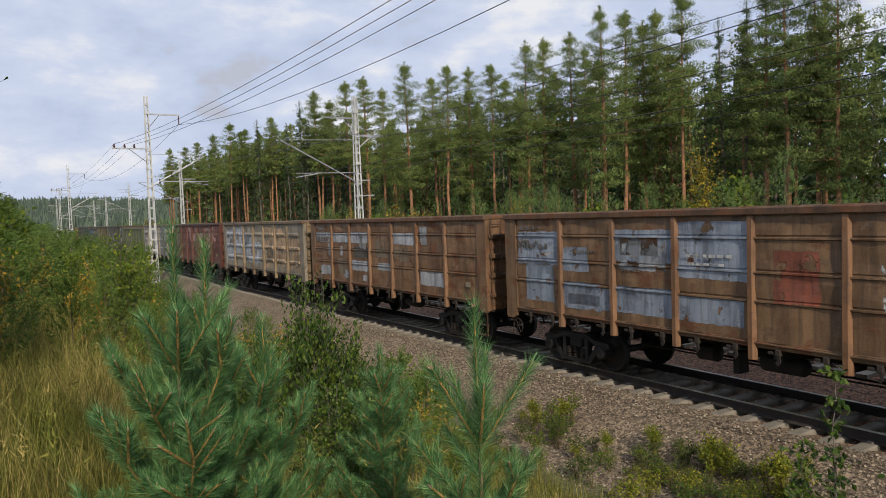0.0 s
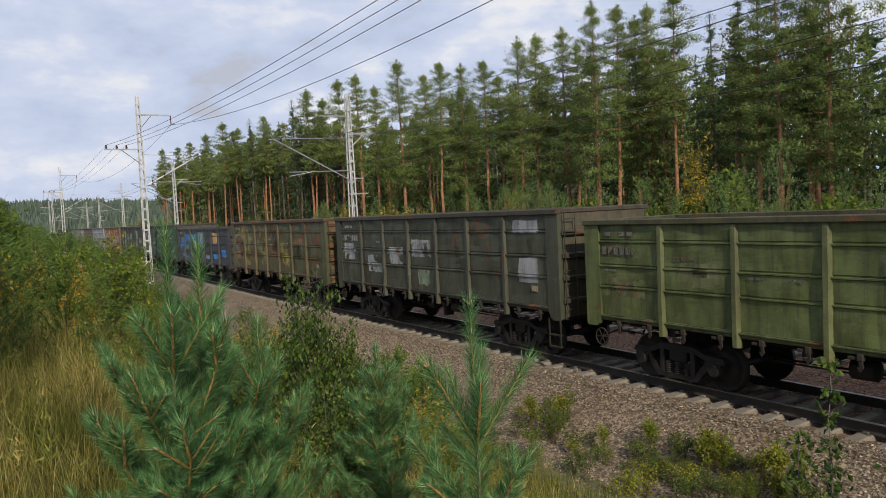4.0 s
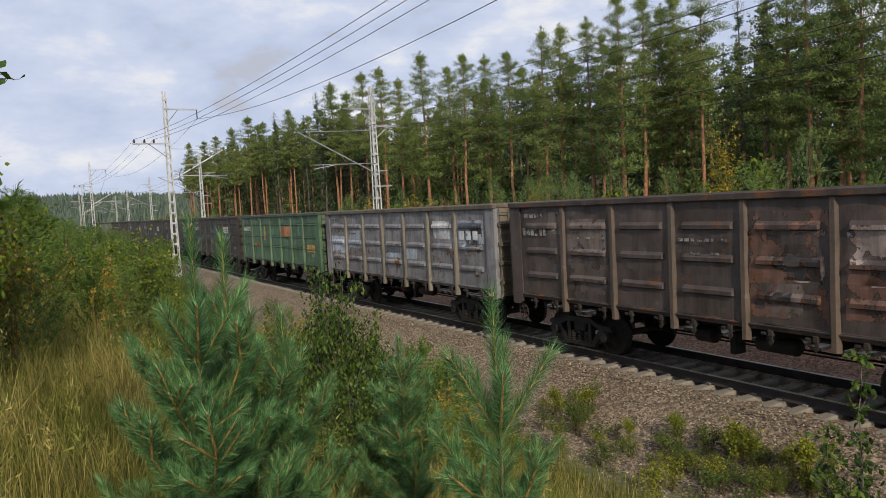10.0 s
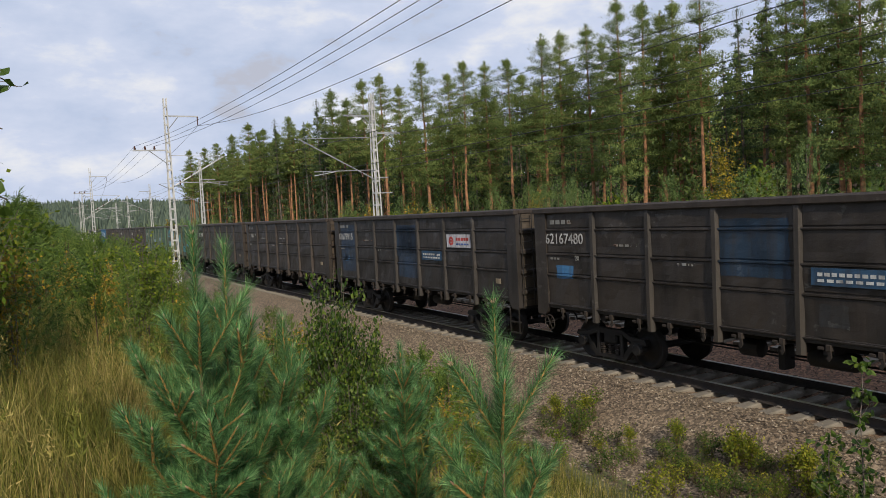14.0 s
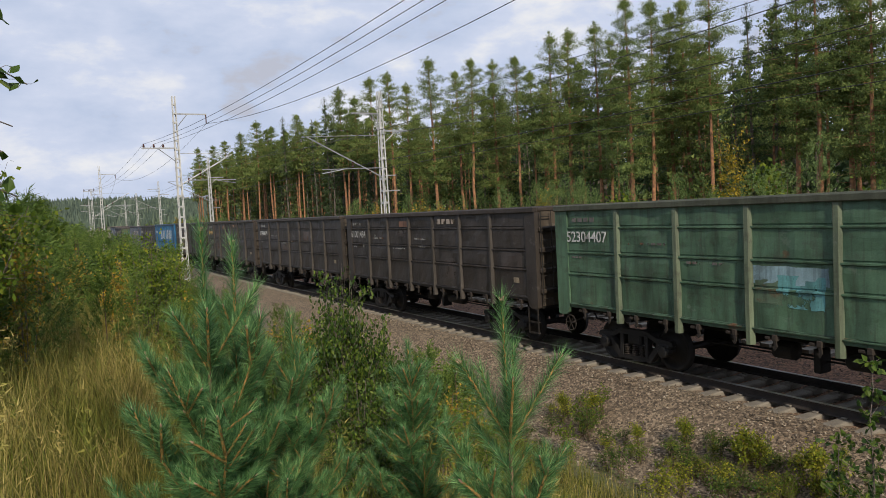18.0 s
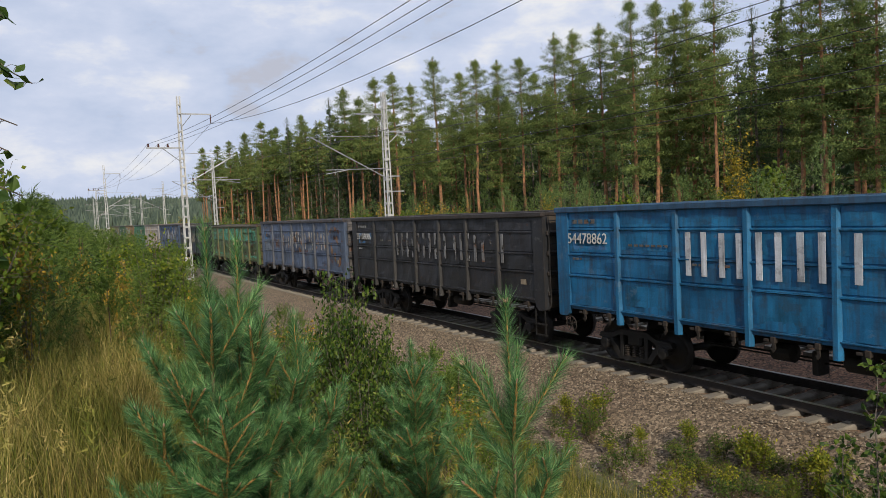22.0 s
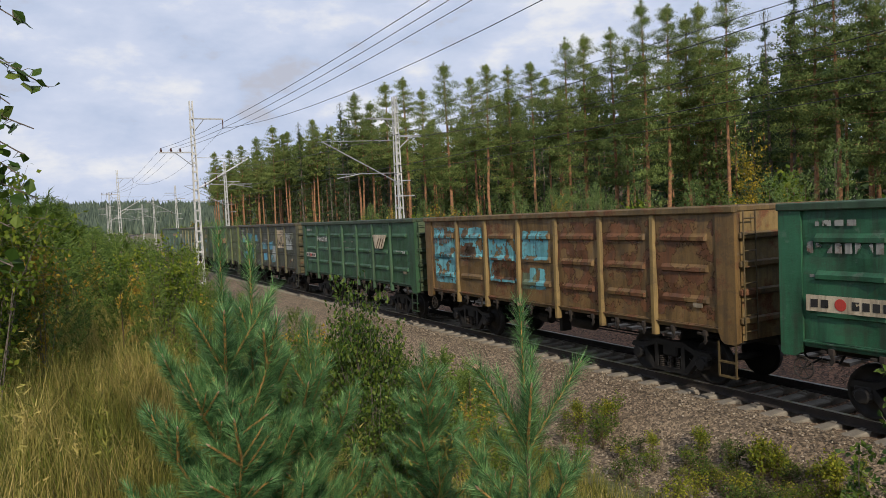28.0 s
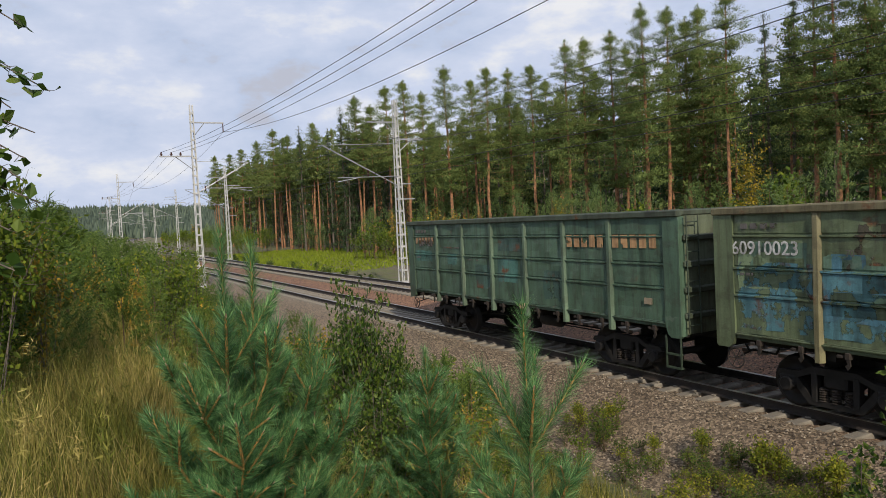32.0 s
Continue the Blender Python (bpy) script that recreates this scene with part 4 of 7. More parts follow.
def slant_sign(wagon, f):
    """A cream sign, narrower below, with dark slanting stripes."""
    def sheet(x0, x1, x2, x3, z0, z1, y0, y1, name, color, label):
        out = [(panel_x(f + x0), z0), (panel_x(f + x1), z0), (panel_x(f + x2), z1), (panel_x(f + x3), z1)]
        part(name, Geo().slab(out, y0, y1), M_PAINT, wagon, label).color = (*color, 0.12)

    sheet(0.24, 0.66, 0.9, 0.1, 2.66, 3.2, -1.592, -1.575, "sign_plate", CREAM, "cream sign with dark slanting stripes")
    for k in range(3):
        sheet(0.3 + 0.13 * k, 0.34 + 0.13 * k, 0.5 + 0.13 * k, 0.46 + 0.13 * k, 2.67, 3.06, -1.6, -1.593, "sign_stripe", (0.12, 0.06, 0.03), "dark slanting stripe")


NUMBERS = {15: "64061278", 16: "62669163", 18: "62167480", 23: "52304407", 28: "54478862", 24: "61001434", 25: "62940879", 26: "60914249", 29: "55103006", 32: "54993126", 19: "62679915", 21: "62134150", 39: "64280209", 37: "64602659", 40: "60910023"}


def decorate(index, wagon, style):
    rng = random.Random(300 + index)
    dark = sum(TRAIN[index][1]) < 0.3
    ink = (0.24, 0.24, 0.22) if dark else (0.12, 0.11, 0.1)
    if index == 39:
        ink = (0.34, 0.2, 0.07)
    if index in NUMBERS:
        digits(wagon, NUMBERS[index], 1.02 if index == 37 else -0.02, 2.9, 0.36, (0.5, 0.5, 0.48) if index not in (26, 39) else (0.5, 0.33, 0.12))
    else:
        bars(wagon, 0.05, 0.85, 2.92, 0.2, 8, ink, 0.0, 0.44)
    bars(wagon, 0.1, 0.6, 3.38, 0.1, 4, ink, 0.0, 0.3)
    bars(wagon, 0.08, 0.3, 2.5, 0.05, 3, ink, 0.0, 0.25)
    bars(wagon, 1.2, 1.9, 2.86, 0.05, 7, ink, 0.0, 0.46)
    bars(wagon, 2.15, 2.8, 2.5, 0.05, 7, ink, 0.0, 0.46)
    if dark and index not in (8, 16, 17, 18, 19, 28, 29, 30, 32, 33):
        bars(wagon, 3.1, 3.85, 2.86, 0.06, 8, ink, 0.0, 0.47)
        bars(wagon, 3.2, 3.7, 2.6, 0.05, 6, ink, 0.0, 0.47)
    if index % 3 == 0:
        digits(wagon, "20", 0.62, 2.5, 0.16, ink)
    if index in (40, 15, 24):
        digits(wagon, "70", 1.3, 2.9, 0.16, ink)
    plate(wagon, "data_plate", 6.64, 6.78, 1.74, 1.88, (0.27, 0.22, 0.15), "small pale data plate")
    fresh = {0: (5, [GREY, BLUEGREY, BLUEGREY, REDBROWN, (0.09, 0.085, 0.08)], 0.6), 1: (7, [GREY, (0.07, 0.065, 0.05), (0.16, 0.12, 0.08)], 0.45), 2: (4, [(0.4, 0.4, 0.38), (0.27, 0.29, 0.32), (0.38, 0.38, 0.37), (0.24, 0.15, 0.1), (0.2, 0.17, 0.13)], 0.6),
             3: (9, [(0.24, 0.085, 0.06), (0.15, 0.045, 0.03), (0.27, 0.16, 0.13)], 0.6), 4: (3, [BLACK, GREY], 0.3), 5: (4, [(0.13, 0.14, 0.06), (0.07, 0.08, 0.035)], 0.5),
             6: (8, [PALEGREEN, GREY], 0.4), 7: (8, [(0.14, 0.16, 0.06), (0.18, 0.1, 0.05), (0.08, 0.1, 0.04)], 0.7), 9: (9, [PALEGREEN, (0.06, 0.15, 0.1), (0.09, 0.2, 0.14), (0.05, 0.12, 0.08), (0.16, 0.2, 0.22)], 0.5),
             10: (3, [PALEGREEN, PALEGREEN, MINT, (0.13, 0.24, 0.18), (0.08, 0.07, 0.05)], 0.6), 11: (3, [GREY, (0.34, 0.34, 0.35), (0.3, 0.2, 0.12)], 0.5), 12: (4, [(0.25, 0.28, 0.33), (0.21, 0.24, 0.29)], 0.3),
             13: (6, [(0.14, 0.11, 0.095), (0.09, 0.07, 0.06)], 0.5), 14: (6, [(0.3, 0.34, 0.38), (0.18, 0.15, 0.13)], 0.4), 22: (8, [(0.08, 0.3, 0.34), (0.06, 0.24, 0.2), MINT, (0.15, 0.36, 0.36), (0.05, 0.13, 0.08)], 0.42),
             23: (3, [MINT, (0.13, 0.24, 0.15), (0.08, 0.12, 0.075), (0.1, 0.26, 0.26), (0.18, 0.11, 0.06)], 0.45), 31: (3, [(0.05, 0.22, 0.13), (0.1, 0.3, 0.2), (0.06, 0.26, 0.17), (0.14, 0.1, 0.05), (0.12, 0.16, 0.06)], 0.6), 30: (5, [(0.06, 0.12, 0.24), (0.13, 0.16, 0.2)], 0.5),
             33: (7, [(0.04, 0.13, 0.3), (0.2, 0.22, 0.24)], 0.5), 36: (3, [TURQ, (0.14, 0.33, 0.36), (0.13, 0.17, 0.1), (0.1, 0.06, 0.03)], 0.4), 38: (5, [TURQ, (0.3, 0.3, 0.27), (0.1, 0.25, 0.3), (0.14, 0.15, 0.1)], 0.4),
             39: (6, [(0.075, 0.1, 0.05), (0.06, 0.09, 0.045), (0.08, 0.13, 0.08)], 0.6), 40: (14, [(0.07, 0.17, 0.22), (0.17, 0.23, 0.13), (0.1, 0.17, 0.12), (0.15, 0.2, 0.1)], 0.6), 41: (6, [(0.07, 0.17, 0.14), (0.05, 0.1, 0.08)], 0.5)}
    if index in fresh:
        n, palette, big = fresh[index]
        scatter(wagon, style, rng, n, palette, big)
    elif index in (20, 21, 24, 25, 26, 27):
        scatter(wagon, style, rng, 3, [(0.08, 0.06, 0.05), (0.05, 0.04, 0.035)], 0.4)
    if index == 1:
        for p, x0, x1, z0, z1 in ((0, 0.06, 0.94, 0.66, 0.83), (1, 0.06, 0.95, 0.66, 0.82), (2, 0.06, 0.9, 0.66, 0.84), (0, 0.3, 0.94, 0.07, 0.24), (0, 0.76, 0.94, 0.42, 0.64),
                                  (1, 0.45, 0.6, 0.43, 0.6), (1, 0.62, 0.92, 0.05, 0.2), (2, 0.06, 0.85, 0.2, 0.37), (2, 0.6, 0.8, 0.04, 0.14), (4, 0.06, 0.9, 0.66, 0.83), (5, 0.1, 0.9, 0.1, 0.3)):
            coat(wagon, style, p, x0, x1, z0, z1, (0.34, 0.35, 0.37), rng, 0.12)
    blue_grey, pale = (0.22, 0.25, 0.3), (0.17, 0.27, 0.2)
    if index == 0:
        coats(wagon, style, rng, blue_grey, 0.16, True, (0, 0.05, 0.95, 0.5, 0.86), (1, 0.04, 0.96, 0.08, 0.3), (1, 0.05, 0.55, 0.45, 0.7), (2, 0.04, 0.96, 0.58, 0.88), (2, 0.04, 0.96, 0.08, 0.34), (3, 0.03, 0.97, 0.46, 0.95), (3, 0.05, 0.9, 0.08, 0.3))
        coats(wagon, style, rng, (0.42, 0.42, 0.4), 0.5, True, (5, 0.3, 0.45, 0.2, 0.72), (0, 0.1, 0.9, 0.6, 0.78))
        coats(wagon, style, rng, (0.34, 0.1, 0.04), 0.3, True, (6, 0.2, 0.9, 0.2, 0.9), (5, 0.55, 0.95, 0.35, 0.8))
        bars(wagon, 3.15, 3.8, 2.86, 0.06, 6, WHITE, 0.006, 0.2)
        bars(wagon, 3.2, 3.7, 2.7, 0.05, 5, WHITE, 0.006, 0.2)
    if index == 2:
        coats(wagon, style, rng, (0.3, 0.32, 0.35), 0.25, True, (0, 0.05, 0.95, 0.1, 0.9), (1, 0.05, 0.95, 0.3, 0.95), (2, 0.05, 0.95, 0.1, 0.8), (3, 0.05, 0.7, 0.05, 0.6))
        coats(wagon, style, rng, (0.36, 0.25, 0.15), 0.3, True, (4, 0.05, 0.95, 0.05, 0.95), (5, 0.05, 0.95, 0.1, 0.9), (6, 0.05, 0.9, 0.05, 0.7))
    if index == 3:
        coats(wagon, style, rng, (0.36, 0.19, 0.16), 0.4, True, (2, 0.1, 0.95, 0.3, 0.95), (3, 0.05, 0.9, 0.3, 0.9), (4, 0.1, 0.8, 0.1, 0.5), (5, 0.4, 0.95, 0.2, 0.8), (6, 0.1, 0.6, 0.5, 0.95))
    if index == 7:
        coats(wagon, style, rng, (0.24, 0.21, 0.06), 0.42, True, (0, 0.4, 0.9, 0.2, 0.95), (1, 0.05, 0.6, 0.05, 0.9), (2, 0.4, 0.9, 0.1, 0.8), (4, 0.1, 0.8, 0.1, 0.6))
        coats(wagon, style, rng, (0.15, 0.08, 0.03), 0.42, True, (1, 0.3, 0.9, 0.05, 0.5), (2, 0.1, 0.8, 0.6, 0.97), (3, 0.3, 0.9, 0.3, 0.9))
        coats(wagon, style, rng, (0.1, 0.26, 0.28), 0.3, True, (0, 0.1, 0.4, 0.4, 0.55))
    if index == 9:
        coats(wagon, style, rng, (0.05, 0.12, 0.08), 0.4, True, (0, 0.1, 0.9, 0.1, 0.9), (1, 0.1, 0.9, 0.1, 0.9), (2, 0.1, 0.9, 0.1, 0.9), (3, 0.1, 0.9, 0.1, 0.9), (4, 0.1, 0.9, 0.1, 0.9), (6, 0.1, 0.9, 0.1, 0.9))
        coats(wagon, style, rng, (0.42, 0.45, 0.45), 0.4, True, (0, 0.3, 0.9, 0.68, 0.8))
        g = Geo().lathe([(-0.004, 0.1), (-0.004, 0.2), (0.0, 0.2), (0.0, 0.1)], 18, "Y", (panel_x(5.3), -1.54, 3.05))
        part("emblem", g, M_FLAKE, wagon, "worn orange ring emblem").color = (0.5, 0.25, 0.06, 0.2)
        bars(wagon, 6.1, 6.7, 2.75, 0.07, 6, WHITE, 0.006, 0.25)
        bars(wagon, 6.15, 6.6, 2.55, 0.06, 4, WHITE, 0.006, 0.25)
    if index == 10:
        coats(wagon, style, rng, pale, 0.08, False, (0, 0.2, 0.95, 0.52, 0.8), (0, 0.3, 0.9, 0.18, 0.46), (1, 0.12, 0.9, 0.55, 0.86), (1, 0.1, 0.95, 0.14, 0.5), (2, 0.2, 0.62, 0.5, 0.76), (2, 0.68, 0.94, 0.1, 0.6),
              (3, 0.1, 0.8, 0.52, 0.76), (3, 0.08, 0.95, 0.14, 0.36), (5, 0.12, 0.93, 0.2, 0.86), (6, 0.1, 0.86, 0.38, 0.58), (6, 0.6, 0.86, 0.04, 0.28), (4, 0.1, 0.5, 0.2, 0.36))
    if index == 11:
        coats(wagon, style, rng, (0.32, 0.34, 0.38), 0.1, False, (0, 0.1, 0.9, 0.5, 0.86), (1, 0.1, 0.9, 0.5, 0.8), (2, 0.1, 0.9, 0.66, 0.9), (2, 0.1, 0.7, 0.12, 0.3), (1, 0.2, 0.9, 0.14, 0.3), (4, 0.05, 0.5, 0.3, 0.5))
        coats(wagon, style, rng, (0.4, 0.34, 0.26), 0.46, True, (3, 0.1, 0.9, 0.66, 0.9), (4, 0.2, 0.9, 0.6, 0.9), (5, 0.1, 0.5, 0.4, 0.6))
        bars(wagon, 5.1, 6.5, 2.55, 0.3, 4, (0.45, 0.3, 0.18), 0.006, 0.3)
    if index == 13:
        coats(wagon, style, rng, (0.34, 0.27, 0.24), 0.5, True, (4, 0.3, 0.9, 0.35, 0.75), (5, 0.1, 0.9, 0.35, 0.8), (6, 0.1, 0.6, 0.4, 0.7))
        coats(wagon, style, rng, (0.13, 0.07, 0.05), 0.45, True, (4, 0.05, 0.95, 0.05, 0.9), (5, 0.1, 0.6, 0.1, 0.5))
    if index == 14:
        coats(wagon, style, rng, (0.33, 0.36, 0.41), 0.1, False, (6, 0.1, 0.9, 0.55, 0.86), (0, 0.1, 0.9, 0.3, 0.6), (1, 0.2, 0.8, 0.4, 0.7))
        bars(wagon, 6.15, 6.8, 2.76, 0.26, 3, (0.55, 0.56, 0.58), 0.012, 0.15)
        coats(wagon, style, rng, (0.5, 0.5, 0.5), 0.2, True, (5, 0.2, 0.8, 0.6, 0.85))
    if index == 22:
        coats(wagon, style, rng, (0.09, 0.32, 0.36), 0.12, False, (0, 0.1, 0.8, 0.62, 0.9), (1, 0.1, 0.9, 0.6, 0.84), (3, 0.1, 0.5, 0.46, 0.7), (4, 0.1, 0.9, 0.1, 0.3), (5, 0.1, 0.95, 0.3, 0.5))
        coats(wagon, style, rng, (0.05, 0.15, 0.1), 0.12, False, (1, 0.1, 0.9, 0.3, 0.55), (2, 0.1, 0.9, 0.2, 0.45), (4, 0.4, 0.95, 0.5, 0.75), (6, 0.08, 0.92, 0.16, 0.36))
        plate(wagon, "sign_plate", 6.1, 6.95, 2.56, 2.78, (0.03, 0.03, 0.03), "dark sign with pale border and writing", 0.01)
        bars(wagon, 6.28, 6.9, 2.63, 0.07, 8, CREAM, 0.02)
        plate(wagon, "sign_plate", 6.13, 6.24, 2.6, 2.74, RED, "small red emblem", 0.016)
    if index == 23:
        coats(wagon, style, rng, (0.2, 0.3, 0.33), 0.15, False, (3, 0.05, 0.9, 0.36, 0.5), (5, 0.05, 0.95, 0.44, 0.58), (6, 0.84, 0.94, 0.6, 0.7))
    if index == 31:
        for p in range(7):
            coats(wagon, style, rng, (0.07, 0.3, 0.2), 0.4, True, (p, 0.05, 0.95, 0.05, 0.95))
            coats(wagon, style, rng, (0.12, 0.08, 0.035), 0.62, True, (p, 0.05, 0.95, 0.02, 0.6))
    if index == 33:
        for p in range(7):
            coats(wagon, style, rng, (0.04, 0.15, 0.36), 0.42, True, (p, 0.04, 0.96, 0.05, 0.95))
        coats(wagon, style, rng, (0.3, 0.33, 0.36), 0.45, True, (4, 0.1, 0.9, 0.1, 0.7), (5, 0.1, 0.95, 0.3, 0.95), (6, 0.05, 0.95, 0.1, 0.95), (2, 0.3, 0.9, 0.1, 0.5))
    if index == 30:
        coats(wagon, style, rng, (0.28, 0.17, 0.1), 0.58, True, (1, 0.1, 0.9, 0.1, 0.8), (3, 0.1, 0.9, 0.1, 0.8), (5, 0.1, 0.9, 0.1, 0.6), (6, 0.2, 0.9, 0.1, 0.9))
    if index == 40:
        coats(wagon, style, rng, (0.08, 0.19, 0.22), 0.42, True, (0, 0.05, 0.95, 0.04, 0.6), (1, 0.05, 0.95, 0.04, 0.55), (2, 0.05, 0.95, 0.04, 0.45), (4, 0.1, 0.9, 0.08, 0.42), (5, 0.05, 0.95, 0.04, 0.35), (6, 0.4, 0.95, 0.1, 0.7))
        coats(wagon, style, rng, (0.05, 0.045, 0.03), 0.55, True, (3, 0.1, 0.95, 0.1, 0.7), (4, 0.2, 0.95, 0.4, 0.9), (5, 0.05, 0.95, 0.3, 0.75), (6, 0.1, 0.9, 0.35, 0.75), (1, 0.3, 0.9, 0.5, 0.9))
    if index in (12, 14, 34, 4):
        coats(wagon, style, rng, tuple(v * 0.75 for v in side_tone(wagon)), 0.58, True, (1, 0.1, 0.9, 0.05, 0.4), (3, 0.1, 0.9, 0.05, 0.5), (5, 0.1, 0.95, 0.05, 0.45), (6, 0.1, 0.9, 0.3, 0.9))
    if index == 36:
        coats(wagon, style, rng, (0.12, 0.34, 0.38), 0.36, True, (0, 0.1, 0.95, 0.1, 0.9), (1, 0.1, 0.9, 0.5, 0.9), (2, 0.1, 0.9, 0.2, 0.75), (3, 0.1, 0.8, 0.5, 0.85), (3, 0.3, 0.7, 0.15, 0.4))
        coats(wagon, style, rng, (0.14, 0.06, 0.025), 0.46, True, (4, 0.05, 0.95, 0.05, 0.95), (5, 0.05, 0.95, 0.05, 0.95), (6, 0.05, 0.95, 0.05, 0.95), (2, 0.2, 0.9, 0.05, 0.5))
    if index == 38:
        coats(wagon, style, rng, (0.08, 0.26, 0.38), 0.15, False, (0, 0.3, 0.9, 0.1, 0.3), (1, 0.05, 0.6, 0.6, 0.82), (1, 0.6, 0.95, 0.1, 0.4), (2, 0.1, 0.5, 0.6, 0.78), (3, 0.3, 0.7, 0.1, 0.3), (4, 0.1, 0.4, 0.4, 0.6))
        coats(wagon, style, rng, (0.3, 0.32, 0.3), 0.25, True, (6, 0.1, 0.75, 0.42, 0.82), (4, 0.4, 0.95, 0.1, 0.5))
        coats(wagon, style, rng, (0.42, 0.33, 0.22), 0.3, True, (5, 0.1, 0.9, 0.45, 0.9))
    if index in (24, 26):
        bars(wagon, 4.2, 4.9, 3.38, 0.16, 4, (0.36, 0.3, 0.24) if index == 24 else (0.3, 0.18, 0.1), 0.006, 0.25)
        plate(wagon, "sign_plate", 2.6, 2.95, 3.3, 3.5, (0.2, 0.1, 0.06), "faded orange sign", 0.004, 0.3)
    if index == 39:
        plate(wagon, "sign_plate", 4.04, 4.94, 2.56, 2.9, (0.46, 0.22, 0.09), "faded orange sign panel", 0.006, 0.12)
        bars(wagon, 4.1, 4.88, 2.66, 0.08, 8, (0.3, 0.12, 0.05), 0.014, 0.2)
    if index == 8:
        for p, x0, x1, z0, z1 in ((0, 0.25, 0.95, 0.45, 0.75), (0, 0.1, 0.35, 0.35, 0.5), (1, 0.05, 0.8, 0.62, 0.85), (1, 0.3, 0.6, 0.4, 0.52), (2, 0.05, 0.9, 0.7, 0.85), (2, 0.5, 0.8, 0.55, 0.68),
                                  (3, 0.05, 0.95, 0.42, 0.92), (4, 0.1, 0.6, 0.1, 0.2), (5, 0.2, 0.8, 0.12, 0.26), (6, 0.3, 0.8, 0.2, 0.4), (0, 0.5, 0.95, 0.1, 0.2), (1, 0.1, 0.5, 0.05, 0.15)):
            coat(wagon, style, p, x0, x1, z0, z1, rng.choice((SKYBLUE, SKYBLUE, (0.05, 0.24, 0.6), (0.2, 0.3, 0.42))), rng, 0.12)
        coat(wagon, style, 5, 0.15, 0.75, 0.58, 0.9, (0.5, 0.3, 0.13), rng, 0.35)
    if index == 15:
        coat(wagon, style, 4, 0.05, 0.95, 0.55, 0.78, ORANGE, rng, 0.1)
        coat(wagon, style, 2, 0.3, 0.5, 0.45, 0.8, (0.45, 0.3, 0.1), rng, 0.3)
        coat(wagon, style, 1, 0.2, 0.8, 0.3, 0.36, ORANGE, rng, 0.3)
        coat(wagon, style, 0, 0.2, 0.8, 0.1, 0.25, (0.07, 0.12, 0.07), rng, 0.2)
        coat(wagon, style, 6, 0.2, 0.8, 0.25, 0.4, (0.45, 0.3, 0.1), rng, 0.35)
    if index in (16, 17, 18, 19):
        sign_white(wagon, 5.0, index in (16, 17))
        if index == 17:
            coat(wagon, style, 3, 0.08, 0.92, 0.26, 0.46, (0.03, 0.09, 0.14), rng, 0.08)
        else:
            coat(wagon, style, 3, 0.05, 0.9, 0.42, 0.9, NAVY, rng, 0.08)
        coat(wagon, style, 0, 0.2, 0.55, 0.28, 0.42, (0.04, 0.13, 0.26), rng, 0.1)
        coat(wagon, style, 4, 0.2, 0.5, 0.08, 0.25, (0.03, 0.03, 0.03), rng, 0.1)
        if index == 19:
            coat(wagon, style, 0, 0.1, 0.95, 0.1, 0.92, (0.025, 0.045, 0.08), rng, 0.1)
            coat(wagon, style, 3, 0.1, 0.9, 0.1, 0.9, (0.025, 0.045, 0.08), rng, 0.1)
    if index in (28, 29, 30, 32, 33):
        tone = {28: (0.5, 0.52, 0.55), 29: (0.17, 0.17, 0.17), 30: (0.36, 0.34, 0.31), 32: (0.36, 0.33, 0.27), 33: (0.4, 0.42, 0.44)}[index]
        fade = {28: (1.1, 1.15, 1.1), 29: (1.3, 1.3, 1.35), 30: (1.25, 1.25, 1.3), 32: (0.9, 1.3, 1.8), 33: (1.0, 1.25, 1.45)}[index]
        for p in range(7):
            coat(wagon, style, p, 0.06, 0.94, rng.uniform(0.5, 0.62), rng.uniform(0.84, 0.95), tuple(v * k for v, k in zip(side_tone(wagon), fade)), rng, 0.22)
            if p % 2:
                coat(wagon, style, p, 0.1, 0.9, 0.05, rng.uniform(0.25, 0.42), tuple(v * k for v, k in zip(side_tone(wagon), fade)), rng, 0.25)
        big_letters(wagon, style, 9, 2.08, 6.4, tone, {28: 0.12, 29: 0.38, 30: 0.46, 32: 0.36, 33: 0.42}[index], rng)
        coat(wagon, style, 0, 0.1, 0.8, 0.6, 0.78, (0.04, 0.14, 0.3), rng, 0.1)
    if index == 27:
        coat(wagon, style, 1, 0.1, 0.7, 0.2, 0.34, (0.32, 0.2, 0.09), rng, 0.3)
    if index == 35:
        plate(wagon, "sign_plate", 0.06, 0.96, 1.92, 2.2, CREAM, "cream company sign with red emblem", 0.04)
        g = Geo().lathe([(-0.004, 0.0), (-0.004, 0.1), (0.0, 0.105), (0.0, 0.0)], 14, "Y", (panel_x(0.42), -1.575, 2.06))
        part("emblem", g, M_PAINT, wagon, "round red emblem").color = (*RED, 0.0)
        bars(wagon, 0.1, 0.32, 1.99, 0.14, 2, BLACK, 0.052)
        bars(wagon, 0.53, 0.92, 1.99, 0.14, 4, BLACK, 0.052)
    if index in (35, 37):
        slant_sign(wagon, 5.0)
    if index == 37:
        plate(wagon, "sign_plate", 0.1, 0.9, 2.1, 2.3, (0.5, 0.42, 0.36), "small white sign with red emblem", 0.045)
        plate(wagon, "sign_plate", 0.42, 0.56, 2.14, 2.26, RED, "small red emblem", 0.052)
        bars(wagon, 0.14, 0.4, 2.15, 0.1, 2, BLACK, 0.058)
        bars(wagon, 0.6, 0.86, 2.15, 0.1, 2, BLACK, 0.058)
        bars(wagon, 6.35, 6.8, 2.5, 0.1, 6, (0.4, 0.42, 0.38), 0.03, 0.1)
